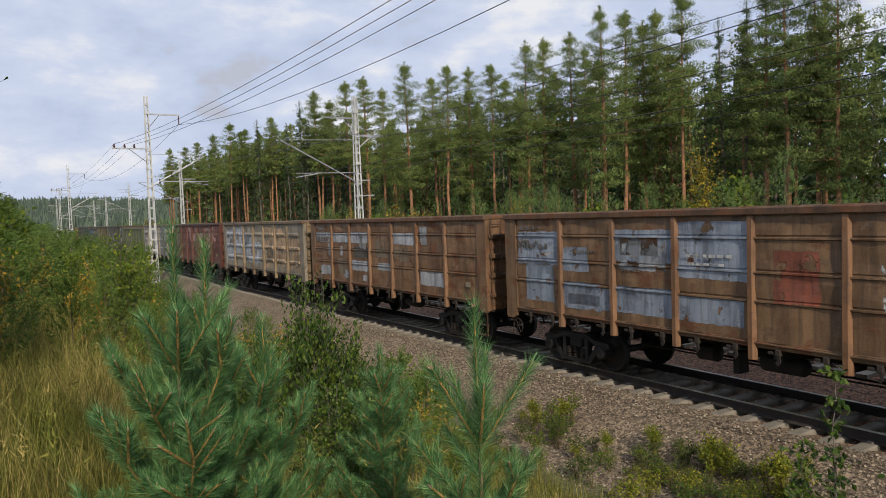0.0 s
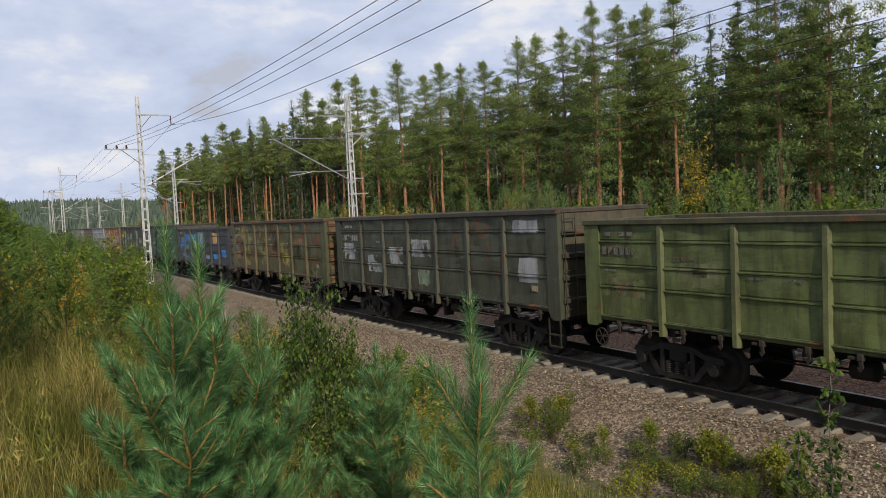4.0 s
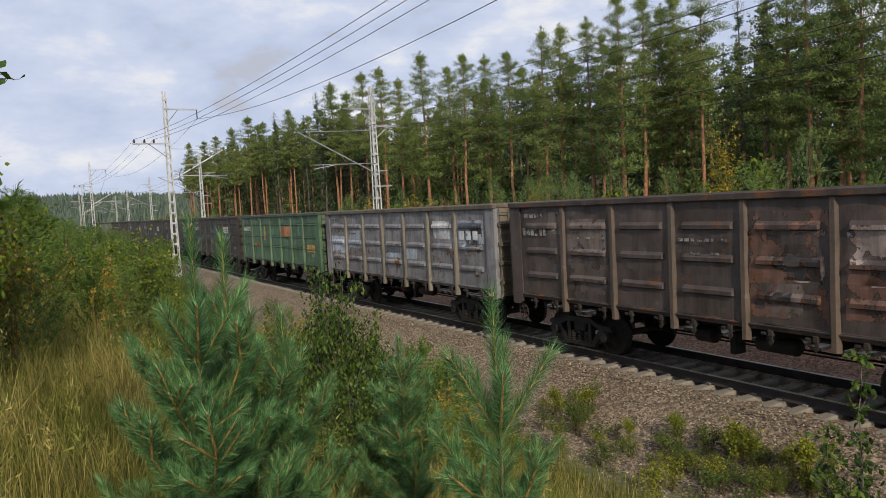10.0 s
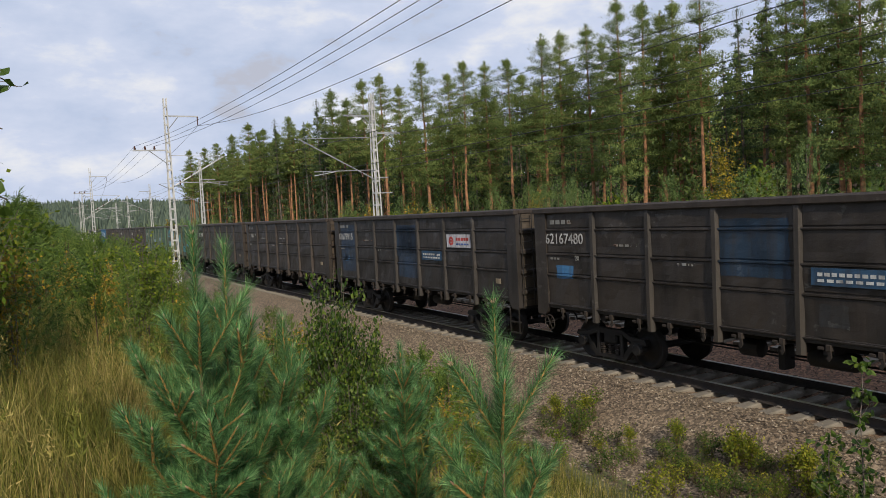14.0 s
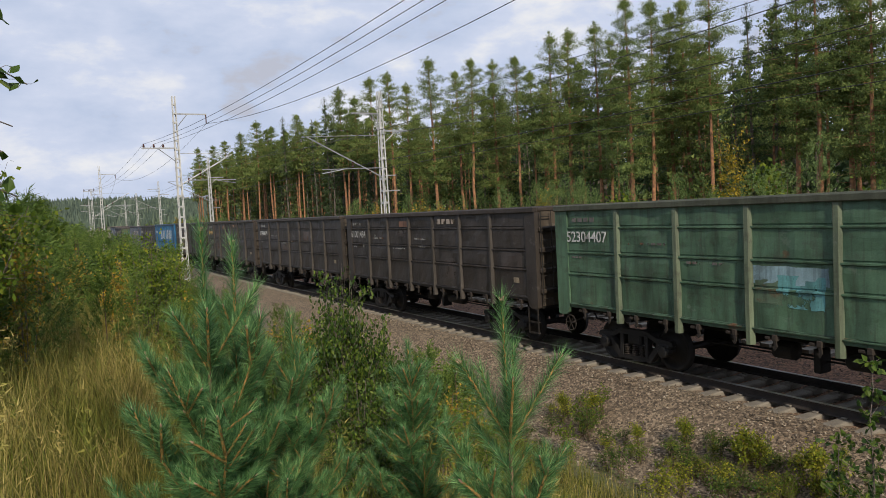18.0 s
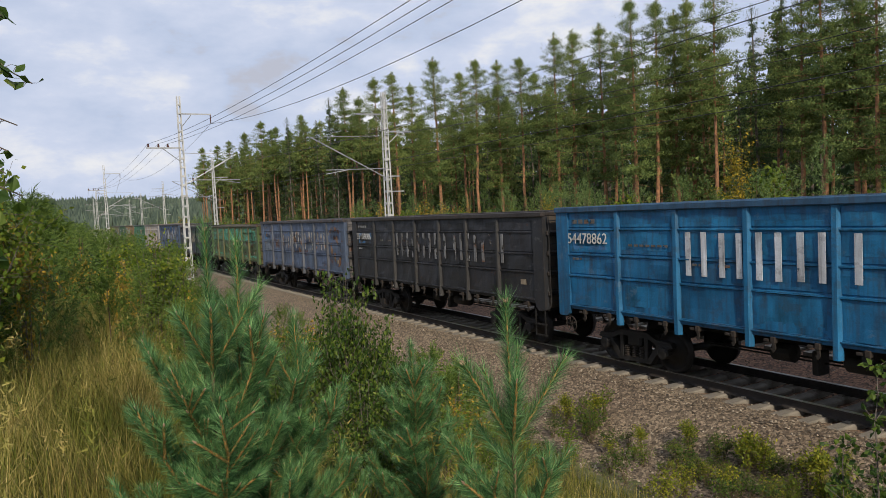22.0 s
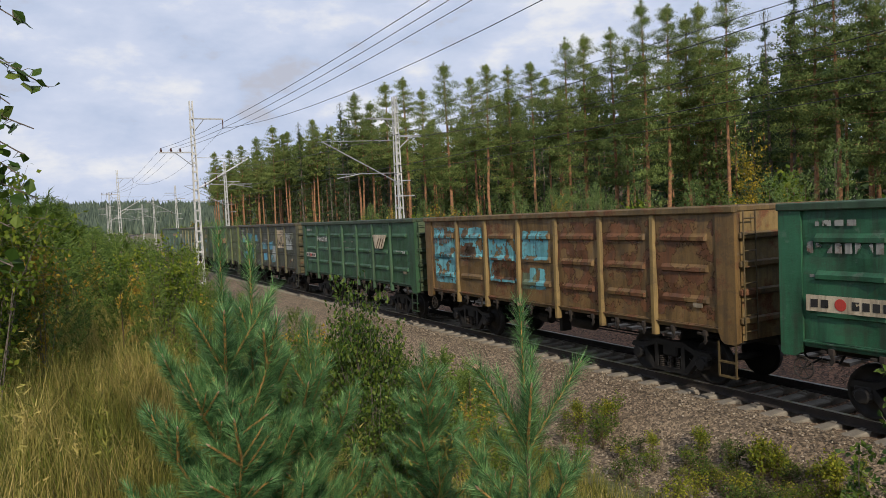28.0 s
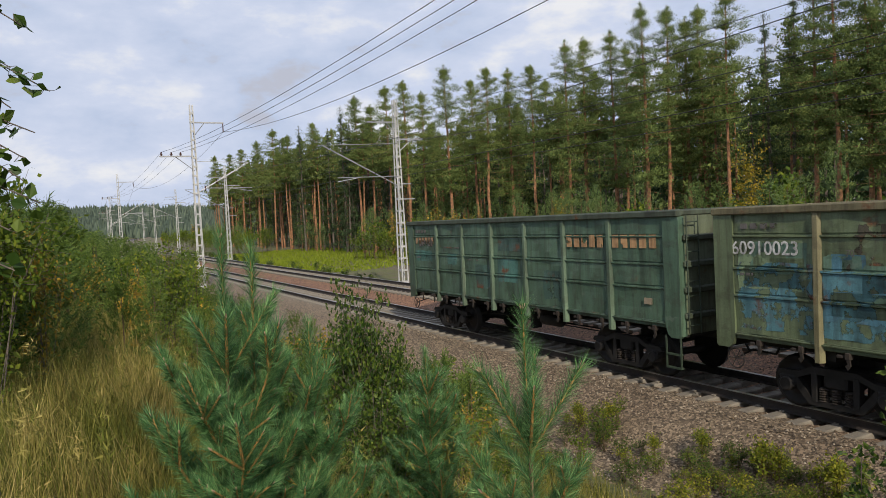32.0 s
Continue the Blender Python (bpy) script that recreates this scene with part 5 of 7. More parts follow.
    if index == 39:
        for p, x0, x1, z0, z1 in ((0, 0.06, 0.4, 0.48, 0.58), (0, 0.08, 0.45, 0.14, 0.26), (2, 0.1, 0.3, 0.12, 0.24), (3, 0.1, 0.35, 0.8, 0.92)):
            coat(wagon, style, p, x0, x1, z0, z1, (0.08, 0.19, 0.27), rng, 0.15)
        for f, z, w in ((2.12, 2.62, 0.4), (3.1, 2.6, 0.5)):
            bars(wagon, f, f + w, z, 0.1, 3, (0.36, 0.2, 0.07), 0.0, 0.35)
        coat(wagon, style, 1, 0.5, 0.9, 0.08, 0.26, (0.04, 0.045, 0.03), rng, 0.2)
    if index == 41:
        bars(wagon, 5.08, 5.92, 2.98, 0.3, 5, (0.42, 0.25, 0.12), 0.0, 0.2)
        bars(wagon, 6.06, 6.92, 2.98, 0.3, 5, (0.42, 0.25, 0.12), 0.0, 0.2)
        bars(wagon, 0.1, 0.9, 3.0, 0.22, 6, (0.35, 0.22, 0.12), 0.0, 0.3)


LOW_TOPS = {5: 3.5, 8: 3.51, 29: 3.7, 30: 3.69, 31: 3.5, 32: 3.5, 33: 3.74}
LOW_PARTS = ("side_panel", "stake", "paint_patch", "corner_sheet", "top_rail", "far_side", "end_wall", "end_ladder", "sign_plate", "sign_stripe", "writing", "painted_number", "letter_stroke", "emblem")


def lower(wagon, top):
    """A wagon of a lower build: its sides end at the given height over the rail."""
    k = (top - SILL_Z) / (TOP - SILL_Z)
    for o in wagon.children:
        if o.name.split(".")[0] in LOW_PARTS:
            m = o.matrix_basis.copy()
            o.matrix_basis = Matrix.Translation((0, 0, SILL_Z)) @ Matrix.Diagonal((1, 1, k, 1)) @ Matrix.Translation((0, 0, -SILL_Z)) @ m


WAGONS = []
for index, entry in enumerate(TRAIN):
    ob = copy_thing(TEMPLATE[entry[0]], Matrix.Identity(4))
    dress(ob, entry, random.Random(100 + index))
    decorate(index, ob, entry[0])
    if index in LOW_TOPS:
        lower(ob, LOW_TOPS[index])
    WAGONS.append(ob)
for ob in TEMPLATE.values():
    for o in (*ob.children_recursive, ob):
        bpy.data.objects.remove(o)


# ---- plants: builders ----
def rnd_dir(rng, up=0.0):
    v = Vector((rng.gauss(0, 1), rng.gauss(0, 1), rng.gauss(0, 1)))
    v.normalize()
    v.z += up
    return v.normalized()


def add_tri(V, F, o, d, s):
    k = len(V)
    V.append((o.x - s.x, o.y - s.y, o.z - s.z))
    V.append((o.x + s.x, o.y + s.y, o.z + s.z))
    V.append((o.x + d.x, o.y + d.y, o.z + d.z))
    F.append((k, k + 1, k + 2))


def add_leaf(V, F, o, d, n, w):
    """A pointed leaf from o along d, with normal n and width w, folded a little on its midrib."""
    s = d.cross(n).normalized() * w * 0.5
    k = len(V)
    m = o + d * 0.4
    drop = n * (-0.12 * w)
    for p in (o, m + s + drop, o + d * 0.72 + s * 0.62 + drop, o + d, o + d * 0.72 - s * 0.62 + drop, m - s + drop):
        V.append((p.x, p.y, p.z))
    F.append((k, k + 1, k + 2, k + 3))
    F.append((k, k + 3, k + 4, k + 5))


def add_kite(V, F, o, d, n, w):
    """A simple pointed leaf for plants some way off."""
    s = d.cross(n).normalized() * w * 0.5
    m = o + d * 0.42
    k = len(V)
    for p in (o, m + s, o + d, m - s):
        V.append((p.x, p.y, p.z))
    F.append((k, k + 1, k + 2, k + 3))


def two_tone_mesh(name, wood, leaf, mats, bud=None):
    """One mesh with wood in the first material, leaves in the second and buds in the third."""
    me = bpy.data.meshes.new(name)
    k = len(wood.v)
    bud = bud or Geo()
    j = k + len(leaf.v)
    me.from_pydata(wood.v + leaf.v + bud.v, [], wood.f + [tuple(i + k for i in f) for f in leaf.f] + [tuple(i + j for i in f) for f in bud.f])
    for m in mats:
        me.materials.append(m)
    me.polygons.foreach_set("material_index", [0] * len(wood.f) + [1] * len(leaf.f) + [2] * len(bud.f))
    me.update()
    return me


def shoot_mesh(rng, length, pairs, needle=0.051, width=0.00125, start=0.02):
    """A pine shoot along +z: a bare brown stem, pairs of needles round it and a cluster of buds."""
    wood = Geo().tube((0, 0, 0), (0, 0, length), 0.0046, 0.003, 6)
    bud = Geo().tube((0, 0, length - 0.002), (0, 0, length + 0.01), 0.0035 + 0.004 * (length > 0.25), 0.0015, 6)
    for k in range(4 if length > 0.25 else 0):
        a = k * 1.57 + 0.5
        bud.tube((0.004 * math.cos(a), 0.004 * math.sin(a), length - 0.004), (0.009 * math.cos(a), 0.009 * math.sin(a), length + 0.01), 0.0035, 0.001, 4, False)
    V, F = [], []
    for i in range(pairs):
        u = start + (1 - start) * (i + rng.random()) / pairs
        a = i * 2.39996 + rng.uniform(-0.3, 0.3)
        out = Vector((math.cos(a), math.sin(a), 0))
        tilt = radians(rng.uniform(28, 56) - 14 * max(0, u - 0.8) / 0.2)
        ln = needle * rng.uniform(0.75, 1.2)
        d = (out * math.sin(tilt) + Vector((0, 0, math.cos(tilt)))) * ln
        side = out.cross(Vector((0, 0, 1)))
        o = out * 0.003 + Vector((0, 0, u * length))
        for e in (-0.1, 0.1):
            dd = d + side * (e * ln)
            add_tri(V, F, o, dd, Vector((side.x, side.y, rng.uniform(-0.5, 0.5))).normalized() * width)
    leaf = Geo()
    leaf.v, leaf.f = V, F
    return two_tone_mesh("branch", wood, leaf, (M_TWIG, M_YOUNGPINE, M_BUD), bud)


def frame_along(p, d, scale, roll):
    q = Vector((0, 0, 1)).rotation_difference(d.normalized())
    return Matrix.LocRotScale(p, q @ Euler((0, 0, roll)).to_quaternion(), Vector((scale,) * 3))


prng = random.Random(11)
SHOOTS = {ln: [shoot_mesh(prng, ln, int(780 * ln), 0.068 if ln > 0.25 else 0.054) for _ in range(3)] for ln in (0.13, 0.2, 0.3, 0.44)}


def young_pine(base, tip, label, years, reach, rise, seed=0, twigs=3, count=6):
    """A sapling pine seen close by. years: the leader's growth, youngest first; reach: length of the branches of each whorl."""
    rng = random.Random(seed)
    base, tip = Vector(base), Vector(tip)
    tree = thing("young_pine", label, "pine sapling", "young pines on the bank", at=base)
    h = (tip - base).length
    up = (tip - base).normalized()
    part("trunk", Geo().tube((0, 0, -0.1), tuple(up * (h - years[0])), 0.012, 0.005, 7), M_SAPLING, tree, "", True)

    def shoot(p, d, ln):
        d = d.normalized()
        key = min(SHOOTS, key=lambda k: abs(k - ln))
        part("branch", rng.choice(SHOOTS[key]), None, tree).matrix_basis = frame_along(p, d, min(1.25, max(0.7, ln / key)), rng.uniform(0, 6.28))
        return p + d * (key * min(1.25, max(0.7, ln / key)))

    z = h
    for k, grow in enumerate(years):
        z -= grow
        if z < 0.05:
            break
        shoot(up * z, up, grow)
        turn = rng.uniform(0, 6.28)
        for b in range(count):
            a = turn + 6.283 * b / count + rng.uniform(-0.2, 0.2)
            d = Vector((math.cos(a), math.sin(a), rise[k] * rng.uniform(0.8, 1.25))).normalized()
            left = reach[k] * rng.uniform(0.75, 1.15)
            p = up * (z - rng.uniform(0, 0.02))
            step = left if k == 0 else left / (2 if k < 3 else 3)
            while left > 0.05:
                q = shoot(p, d, min(step, left))
                left -= step
                side = d.cross(Vector((0, 0, 1))).normalized()
                if k:
                    for e in range(twigs):
                        f = (-1, 1, 0.2, -0.6, 0.7)[e % 5]
                        dd = d * 0.9 + side * (f * rng.uniform(0.5, 0.9)) + Vector((0, 0, rng.uniform(0.1, 0.5)))
                        shoot(p.lerp(q, rng.uniform(0.55, 1.0)), dd, step * rng.uniform(0.5, 0.85))
                p, d = q, (d + Vector((0, 0, 0.32))).normalized()
        for e in range(2 * twigs):
            # older inner shoots that fill the crown
            a = rng.uniform(0, 6.28)
            if k:
                shoot(up * (z + grow * rng.uniform(0.0, 0.7)), Vector((math.cos(a), math.sin(a), rng.uniform(0.4, 1.2))), rng.uniform(0.12, 0.24))
    return tree


def far_pine_geo(rng, h, w, n, ndl):
    """A sapling pine some metres off: tapered stem and brush-like shoots."""
    wood, V, F = Geo().tube((0, 0, -0.1), (0, 0, 0.93 * h), 0.026, 0.005, 6), [], []
    for i in range(n):
        u = rng.random() ** 0.75
        z = 0.12 * h + 0.88 * h * u
        a = rng.uniform(0, 6.283)
        r = w * (1.02 - u) ** 0.75 * rng.uniform(0.3, 1.0)
        o = Vector((r * math.cos(a), r * math.sin(a), z))
        d = Vector((math.cos(a) * 0.8, math.sin(a) * 0.8, 0.6 + u)).normalized()
        ln = rng.uniform(0.2, 0.34)
        for j in range(ndl):
            t = rng.random()
            p = o + d * (ln * t)
            x = (d * 0.75 + rnd_dir(rng)).normalized() * rng.uniform(0.06, 0.1)
            add_tri(V, F, p, x, x.orthogonal().normalized() * 0.0075)
    g = Geo()
    g.v, g.f = V, F
    return wood, g


def shrub_geo(rng, h, w, stems, leaves, size, droop=0.1, thick=0.008, fine=False):
    """Stems that fork outwards, with single leaves along the twigs."""
    wood, V, F = Geo(), [], []
    twigs = []
    for s in range(stems):
        a = rng.uniform(0, 6.283)
        r = w * rng.uniform(0.1, 1.0)
        p = Vector((rng.uniform(-0.1, 0.1) * w, rng.uniform(-0.1, 0.1) * w, -0.05))
        q = Vector((r * 0.5 * math.cos(a), r * 0.5 * math.sin(a), h * rng.uniform(0.35, 0.6)))
        e = Vector((r * math.cos(a), r * math.sin(a), h * rng.uniform(0.7, 1.0) * (1.1 - 0.35 * r / w)))
        wood.tube(p, q, thick, thick * 0.7, 4, False).tube(q, e, thick * 0.7, 0.002, 4, False)
        twigs.append((p.lerp(q, 0.35), q))
        twigs.append((q, e))
        for k in range(4):
            o = q.lerp(e, rng.uniform(0, 0.9))
            d = rnd_dir(rng, 0.4) * (0.22 * h * rng.uniform(0.5, 1.1))
            wood.tube(o, o + d, thick * 0.35, 0.0015, 3, False)
            twigs.append((o, o + d))
    for i in range(leaves):
        a, b = rng.choice(twigs)
        o = a.lerp(b, rng.random() ** 0.8)
        d = rnd_dir(rng, -droop) * size * rng.uniform(0.6, 1.25)
        n = rnd_dir(rng, 0.9)
        (add_leaf if fine else add_kite)(V, F, o + rnd_dir(rng) * size * rng.uniform(0.3, 1.6), d, n, size * rng.uniform(0.5, 0.75))
    g = Geo()
    g.v, g.f = V, F
    return wood, g


def plant(name, meshes, m, label, category, group, parts=("stem", "foliage")):
    """A plant of two parts from finished meshes (wood, leaves)."""
    t = thing(name, label, category, group)
    t.matrix_basis = m
    for nm, me in zip(parts, meshes):
        part(nm, me, None, t)
    return t


def bough_crown(rng, h, low, reach, limbs, pads, tufts, size, shape="pine", wide=0.15):
    """Limbs in loose whorls, each carrying cushions of needle tufts; shading follows the cushions."""
    wood, V, F, N = Geo(), [], [], []

    def tuft(o, x, half, n):
        s = x.cross(n)
        s = s.normalized() * half if s.length > 1e-6 else Vector((half, 0, 0))
        if s.cross(x).dot(n) < 0:
            s = -s
        add_tri(V, F, o, x, s)
        N.extend([n] * 3)

    per = 5
    fine = 1.0 if wide < 0.1 else 1.5
    whorls = max(1, limbs // per)
    for i in range(limbs + 7):
        u = min(0.985, max(0.0, (i // per + 0.5 + rng.uniform(-0.6, 0.6)) / whorls)) if i < limbs else rng.uniform(0.4, 0.97)
        z = low + (h - low) * 0.95 * u
        a = i * 6.283 / per + (i // per) * 0.9 + rng.uniform(-0.5, 0.5)
        if shape == "pine":
            r = reach * 1.3 * min(1.0, 0.5 + 2.0 * u) * max(0.02, 1 - u) ** 0.52 * rng.uniform(0.4, 1.15)
            rise = -0.1 + 0.45 * u + 0.9 * max(0.0, u - 0.65)
        else:
            r = reach * (1.03 - u) ** 0.85 * rng.uniform(0.75, 1.08)
            rise = -0.32 + 0.35 * u
        d = Vector((math.cos(a), math.sin(a), rise)).normalized()
        root = Vector((0, 0, z))
        wood.tube(root, root + d * (r * 0.85), 0.022 * (1.1 - u) + 0.008, 0.005, 3, False)
        for k in range(pads):
            t = 0.1 + 0.95 * (k + rng.random()) / pads
            c = root + d * (r * t) + Vector((rng.gauss(0, 0.17 * r), rng.gauss(0, 0.17 * r), 0.1 * r * t * (0.6 if shape == "pine" else -0.6) + rng.gauss(0, 0.07)))
            rad = size * rng.uniform(0.7, 1.25) * (1.12 - 0.5 * u)
            for j in range(tufts):
                e = rnd_dir(rng) * rng.random() ** 0.45
                e.z *= 0.5
                n = (e * 1.3 + Vector((0, 0, 0.5)) + d * 0.3 + rnd_dir(rng) * 0.3).normalized()
                if shape == "pine":
                    x = (rnd_dir(rng, 0.7) + e * 0.5).normalized() * (rad * rng.uniform(0.24, 0.44) * fine)
                else:
                    x = (d * 0.6 + rnd_dir(rng, -0.3) * 0.9).normalized() * (rad * rng.uniform(0.3, 0.5) * fine)
                tuft(c + e * rad * 1.15, x, rad * wide, n)
    for k in range(tufts * 4):
        q = rng.random()
        w = 0.04 + 0.5 * (1 - q) ** 0.9
        e = Vector((rng.gauss(0, w), rng.gauss(0, w), 0))
        o = e + Vector((0, 0, h - 1.6 + 1.6 * q))
        tuft(o, rnd_dir(rng, 0.9) * rng.uniform(0.14, 0.26), size * wide * 0.8, (e + Vector((0, 0, 0.25)) + rnd_dir(rng) * 0.2).normalized())
    g = Geo()
    g.v, g.f, g.n = V, F, N
    return wood, g


def trunk_geo(rng, h, r):
    g = Geo()
    p, rad = Vector((0, 0, -0.4)), r
    n = 6
    for i in range(1, n + 1):
        q = Vector((rng.gauss(0, 0.05) * (i < n), rng.gauss(0, 0.05) * (i < n), -0.4 + (h + 0.2) * i / n))
        r1 = r * (1 - 0.92 * i / n) + 0.015
        g.tube(p, q, rad, r1, 8, False)
        p, rad = q, r1
    for i in range(rng.randrange(6, 12)):
        a, z = rng.uniform(0, 6.28), rng.uniform(0.2, 0.55) * h
        g.tube((0, 0, z), (math.cos(a) * rng.uniform(0.5, 1.4), math.sin(a) * rng.uniform(0.5, 1.4), z + rng.uniform(-0.4, 0.1)), 0.02, 0.006, 4, False)
    return g


def make_tree(kind, seed, light=False):
    """Meshes of one forest tree of about twenty metres: trunk with limbs, and needles. light: for the rows behind."""
    rng = random.Random(seed)
    pads, tufts, wide = (4, 10, 0.24) if light else (5, 50, 0.066)
    h = 20.0
    if kind == "pine":
        wood, needles = bough_crown(rng, h, rng.uniform(0.48, 0.64) * h, rng.uniform(2.2, 2.9), 62, pads, tufts, 0.5, "pine", wide)
        mats = (M_BARK, M_PINE)
    elif kind == "full_pine":
        wood, needles = bough_crown(rng, h, rng.uniform(0.22, 0.36) * h, rng.uniform(2.8, 3.6), 72, pads, tufts, 0.54, "pine", wide)
        mats = (M_BARK, M_PINE)
    else:
        wood, needles = bough_crown(rng, h, 1.5, rng.uniform(2.2, 2.8), 80, pads , tufts, 0.34, "spruce", wide)
        mats = (M_BARK_LOW, M_SPRUCE)
    g = trunk_geo(rng, h, rng.uniform(0.16, 0.21)).add(wood.v, wood.f)
    crown = needles.mesh("crown", mats[1])
    crown.polygons.foreach_set("use_smooth", [True] * len(crown.polygons))
    crown.normals_split_custom_set_from_vertices(needles.n)
    return g.mesh("trunk", mats[0], True), crown


# ---- the forest across the line ----
frng = random.Random(21)
TREES = {"pine": [make_tree("pine", 40 + i) for i in range(6)], "full_pine": [make_tree("full_pine", 60 + i) for i in range(4)], "spruce": [make_tree("spruce", 80 + i) for i in range(3)]}
BACK = {"pine": [make_tree("pine", 140 + i, True) for i in range(5)], "full_pine": [make_tree("full_pine", 160 + i, True) for i in range(3)], "spruce": [make_tree("spruce", 180 + i, True) for i in range(3)]}
WORDS = {"pine": ("tall Scots pine with bare orange-brown lower trunk", "pine tree", "pines of the forest edge"),
         "full_pine": ("broad green Scots pine branched far down its trunk", "pine tree", "pines of the forest edge"),
         "spruce": ("slender dark green spruce in the forest edge", "spruce tree", "spruces of the forest edge")}


def forest_tree(kind, x, y, h, stock=TREES):
    s = h / 20.0
    m = Matrix.LocRotScale((x, y, ground_z(x, y)), Euler((radians(frng.uniform(-1.2, 1.2)), radians(frng.uniform(-1.2, 1.2)), frng.uniform(0, 6.28))), Vector((s, s, s)))
    label, cat, group = WORDS[kind]
    return plant(kind.replace("full_", "") + "_tree", frng.choice(stock[kind]), m, label, cat, group, ("trunk", "crown"))


# trees of the skyline: x, y, height and habit
SKYLINE = [
    (-180, 36.5, 22, "pine"), (-176, 38.5, 22, "pine"), (-157, 37, 21, "pine"), (-150, 38.5, 22, "pine"), (-128, 35.5, 21.5, "pine"), (-132, 39.5, 21, "pine"),
    (-119, 38, 21, "spruce"), (-118, 39.5, 21.4, "pine"), (-101, 38.5, 21.4, "spruce"), (-97, 39.5, 22.3, "pine"), (-94, 40, 20.5, "pine"), (-87, 39.5, 22, "pine"),
    (-79, 38.5, 21, "pine"), (-83, 42.5, 20.5, "pine"), (-71, 39.8, 21.2, "full_pine"), (-74, 45, 20.2, "pine"), (-67, 42, 20.1, "pine"), (-66, 44.5, 20, "full_pine"),
    (-61, 44, 19.4, "pine"), (-63, 47.5, 18.4, "pine"), (-55, 43.7, 20.5, "full_pine"), (-54, 44.6, 20.6, "pine"), (-49.5, 44.4, 20, "full_pine"), (-51, 47, 19, "pine"),
    (-43.8, 42.7, 20.5, "full_pine"), (-44, 45, 20.6, "pine"), (-44.5, 48, 20.2, "full_pine"), (-43, 48.5, 20.7, "pine"), (-38, 45, 20.2, "pine"), (-38.6, 51, 19.2, "spruce"),
    (-35, 48.2, 19.6, "spruce"), (-32, 46.5, 19.3, "full_pine"), (-29.5, 45.5, 20, "pine"), (-28, 46.5, 19.7, "full_pine"), (-26, 45, 19.6, "full_pine"), (-21, 44, 20, "full_pine"), (-15, 45, 20, "pine"),
]
for x, y, h, kind in SKYLINE:
    forest_tree(kind, x, y, h)
for row, (y, step, far) in enumerate(((48, 4.6, -196), (52.5, 4.2, -205), (57, 4.2, -212), (62, 4.2, -216))):
    x = far
    while x < -15:
        px, py = x + frng.uniform(-1.4, 1.4), y + frng.uniform(-1.8, 1.8) - (5.0 if x < -95 else 0.0)
        kind = frng.choices(("pine", "full_pine", "spruce"), (0.62, 0.16 if x < -60 else 0.3, 0.22))[0]
        forest_tree(kind, px, py, frng.uniform(15.5, 19.3), BACK)
        x += step * frng.uniform(0.8, 1.25) * (1.45 if x > -70 else 1.0)

for y, step in ((42.5, 3.4), (47.0, 3.6)):
    x = -204.0
    while x < -92:
        forest_tree(frng.choices(("pine", "full_pine", "spruce"), (0.66, 0.12, 0.22))[0], x + frng.uniform(-1, 1), y + frng.uniform(-2, 2) - 2.5, frng.uniform(17.0, 20.2), BACK)
        x += step * frng.uniform(0.8, 1.2)


def deep_wood():
    """The dark inside of the forest: trunks and crowns too deep to tell apart."""
    rng = random.Random(33)
    wood, V, F = Geo(), [], []
    for i in range(640):
        x, y = rng.uniform(-225, -6), rng.uniform(63, 105)
        h, z0 = rng.uniform(15, 19), ground_z(x, y)
        wood.tube((x, y, z0 - 0.3), (x, y, z0 + h * 0.8), 0.17, 0.07, 5, False)
        for k in range(95):
            u = rng.random()
            r = 2.8 * (1.08 - u) ** 0.7 * rng.uniform(0.3, 1)
            a = rng.uniform(0, 6.28)
            o = Vector((x + r * math.cos(a), y + r * math.sin(a), z0 + h * (0.02 + 0.98 * u)))
            d = rnd_dir(rng, 0.2) * rng.uniform(0.7, 1.2)
            add_tri(V, F, o, d, d.orthogonal().normalized() * 0.4)
    g = Geo()
    g.v, g.f = V, F
    t = thing("deep_forest", "dark pine and spruce wood behind the forest edge", "forest", kind="stuff")
    tagged(part("trunks", wood, M_BARK_LOW, t), kind="stuff")
    tagged(part("crowns", g, M_SPRUCE, t), kind="stuff")


deep_wood()


def mesh_pair(geos, mats):
    return geos[0].mesh("stem", mats[0]), geos[1].mesh("foliage", mats[1])


vrng = random.Random(8)
BIG_SHRUBS = [mesh_pair(shrub_geo(random.Random(s), 3.6, 1.25, 7, 460, 0.19), (M_BARK_LOW, M_BIRCH)) for s in (1, 2, 3)]
GOLD_SHRUBS = [mesh_pair(shrub_geo(random.Random(s), 4.0, 0.8, 7, 560, 0.17), (M_BARK_LOW, M_AUTUMN)) for s in (4, 5)]
EDGE_PINES = [mesh_pair(far_pine_geo(random.Random(s), 3.2, 1.0, 150, 13), (M_SAPLING, M_EDGEPINE)) for s in (6, 7, 8)]


def edge_plant(x, y, h, kind):
    src, label, cat, name = {"birch": (BIG_SHRUBS, "light green birch bush at the forest edge", "birch bush", "birch_bush"),
                             "gold": (GOLD_SHRUBS, "birch bush turning yellow at the forest edge", "birch bush", "birch_bush"),
                             "pine": (EDGE_PINES, "bushy young pine at the forest edge", "pine sapling", "young_pine")}[kind]
    s = h / (3.2 if kind == "pine" else 3.8)
    m = Matrix.LocRotScale((x, y, ground_z(x, y)), Euler((0, 0, vrng.uniform(0, 6.28))), Vector((s, s, s)))
    return plant(name, vrng.choice(src), m, label, cat, "bushes of the forest edge")


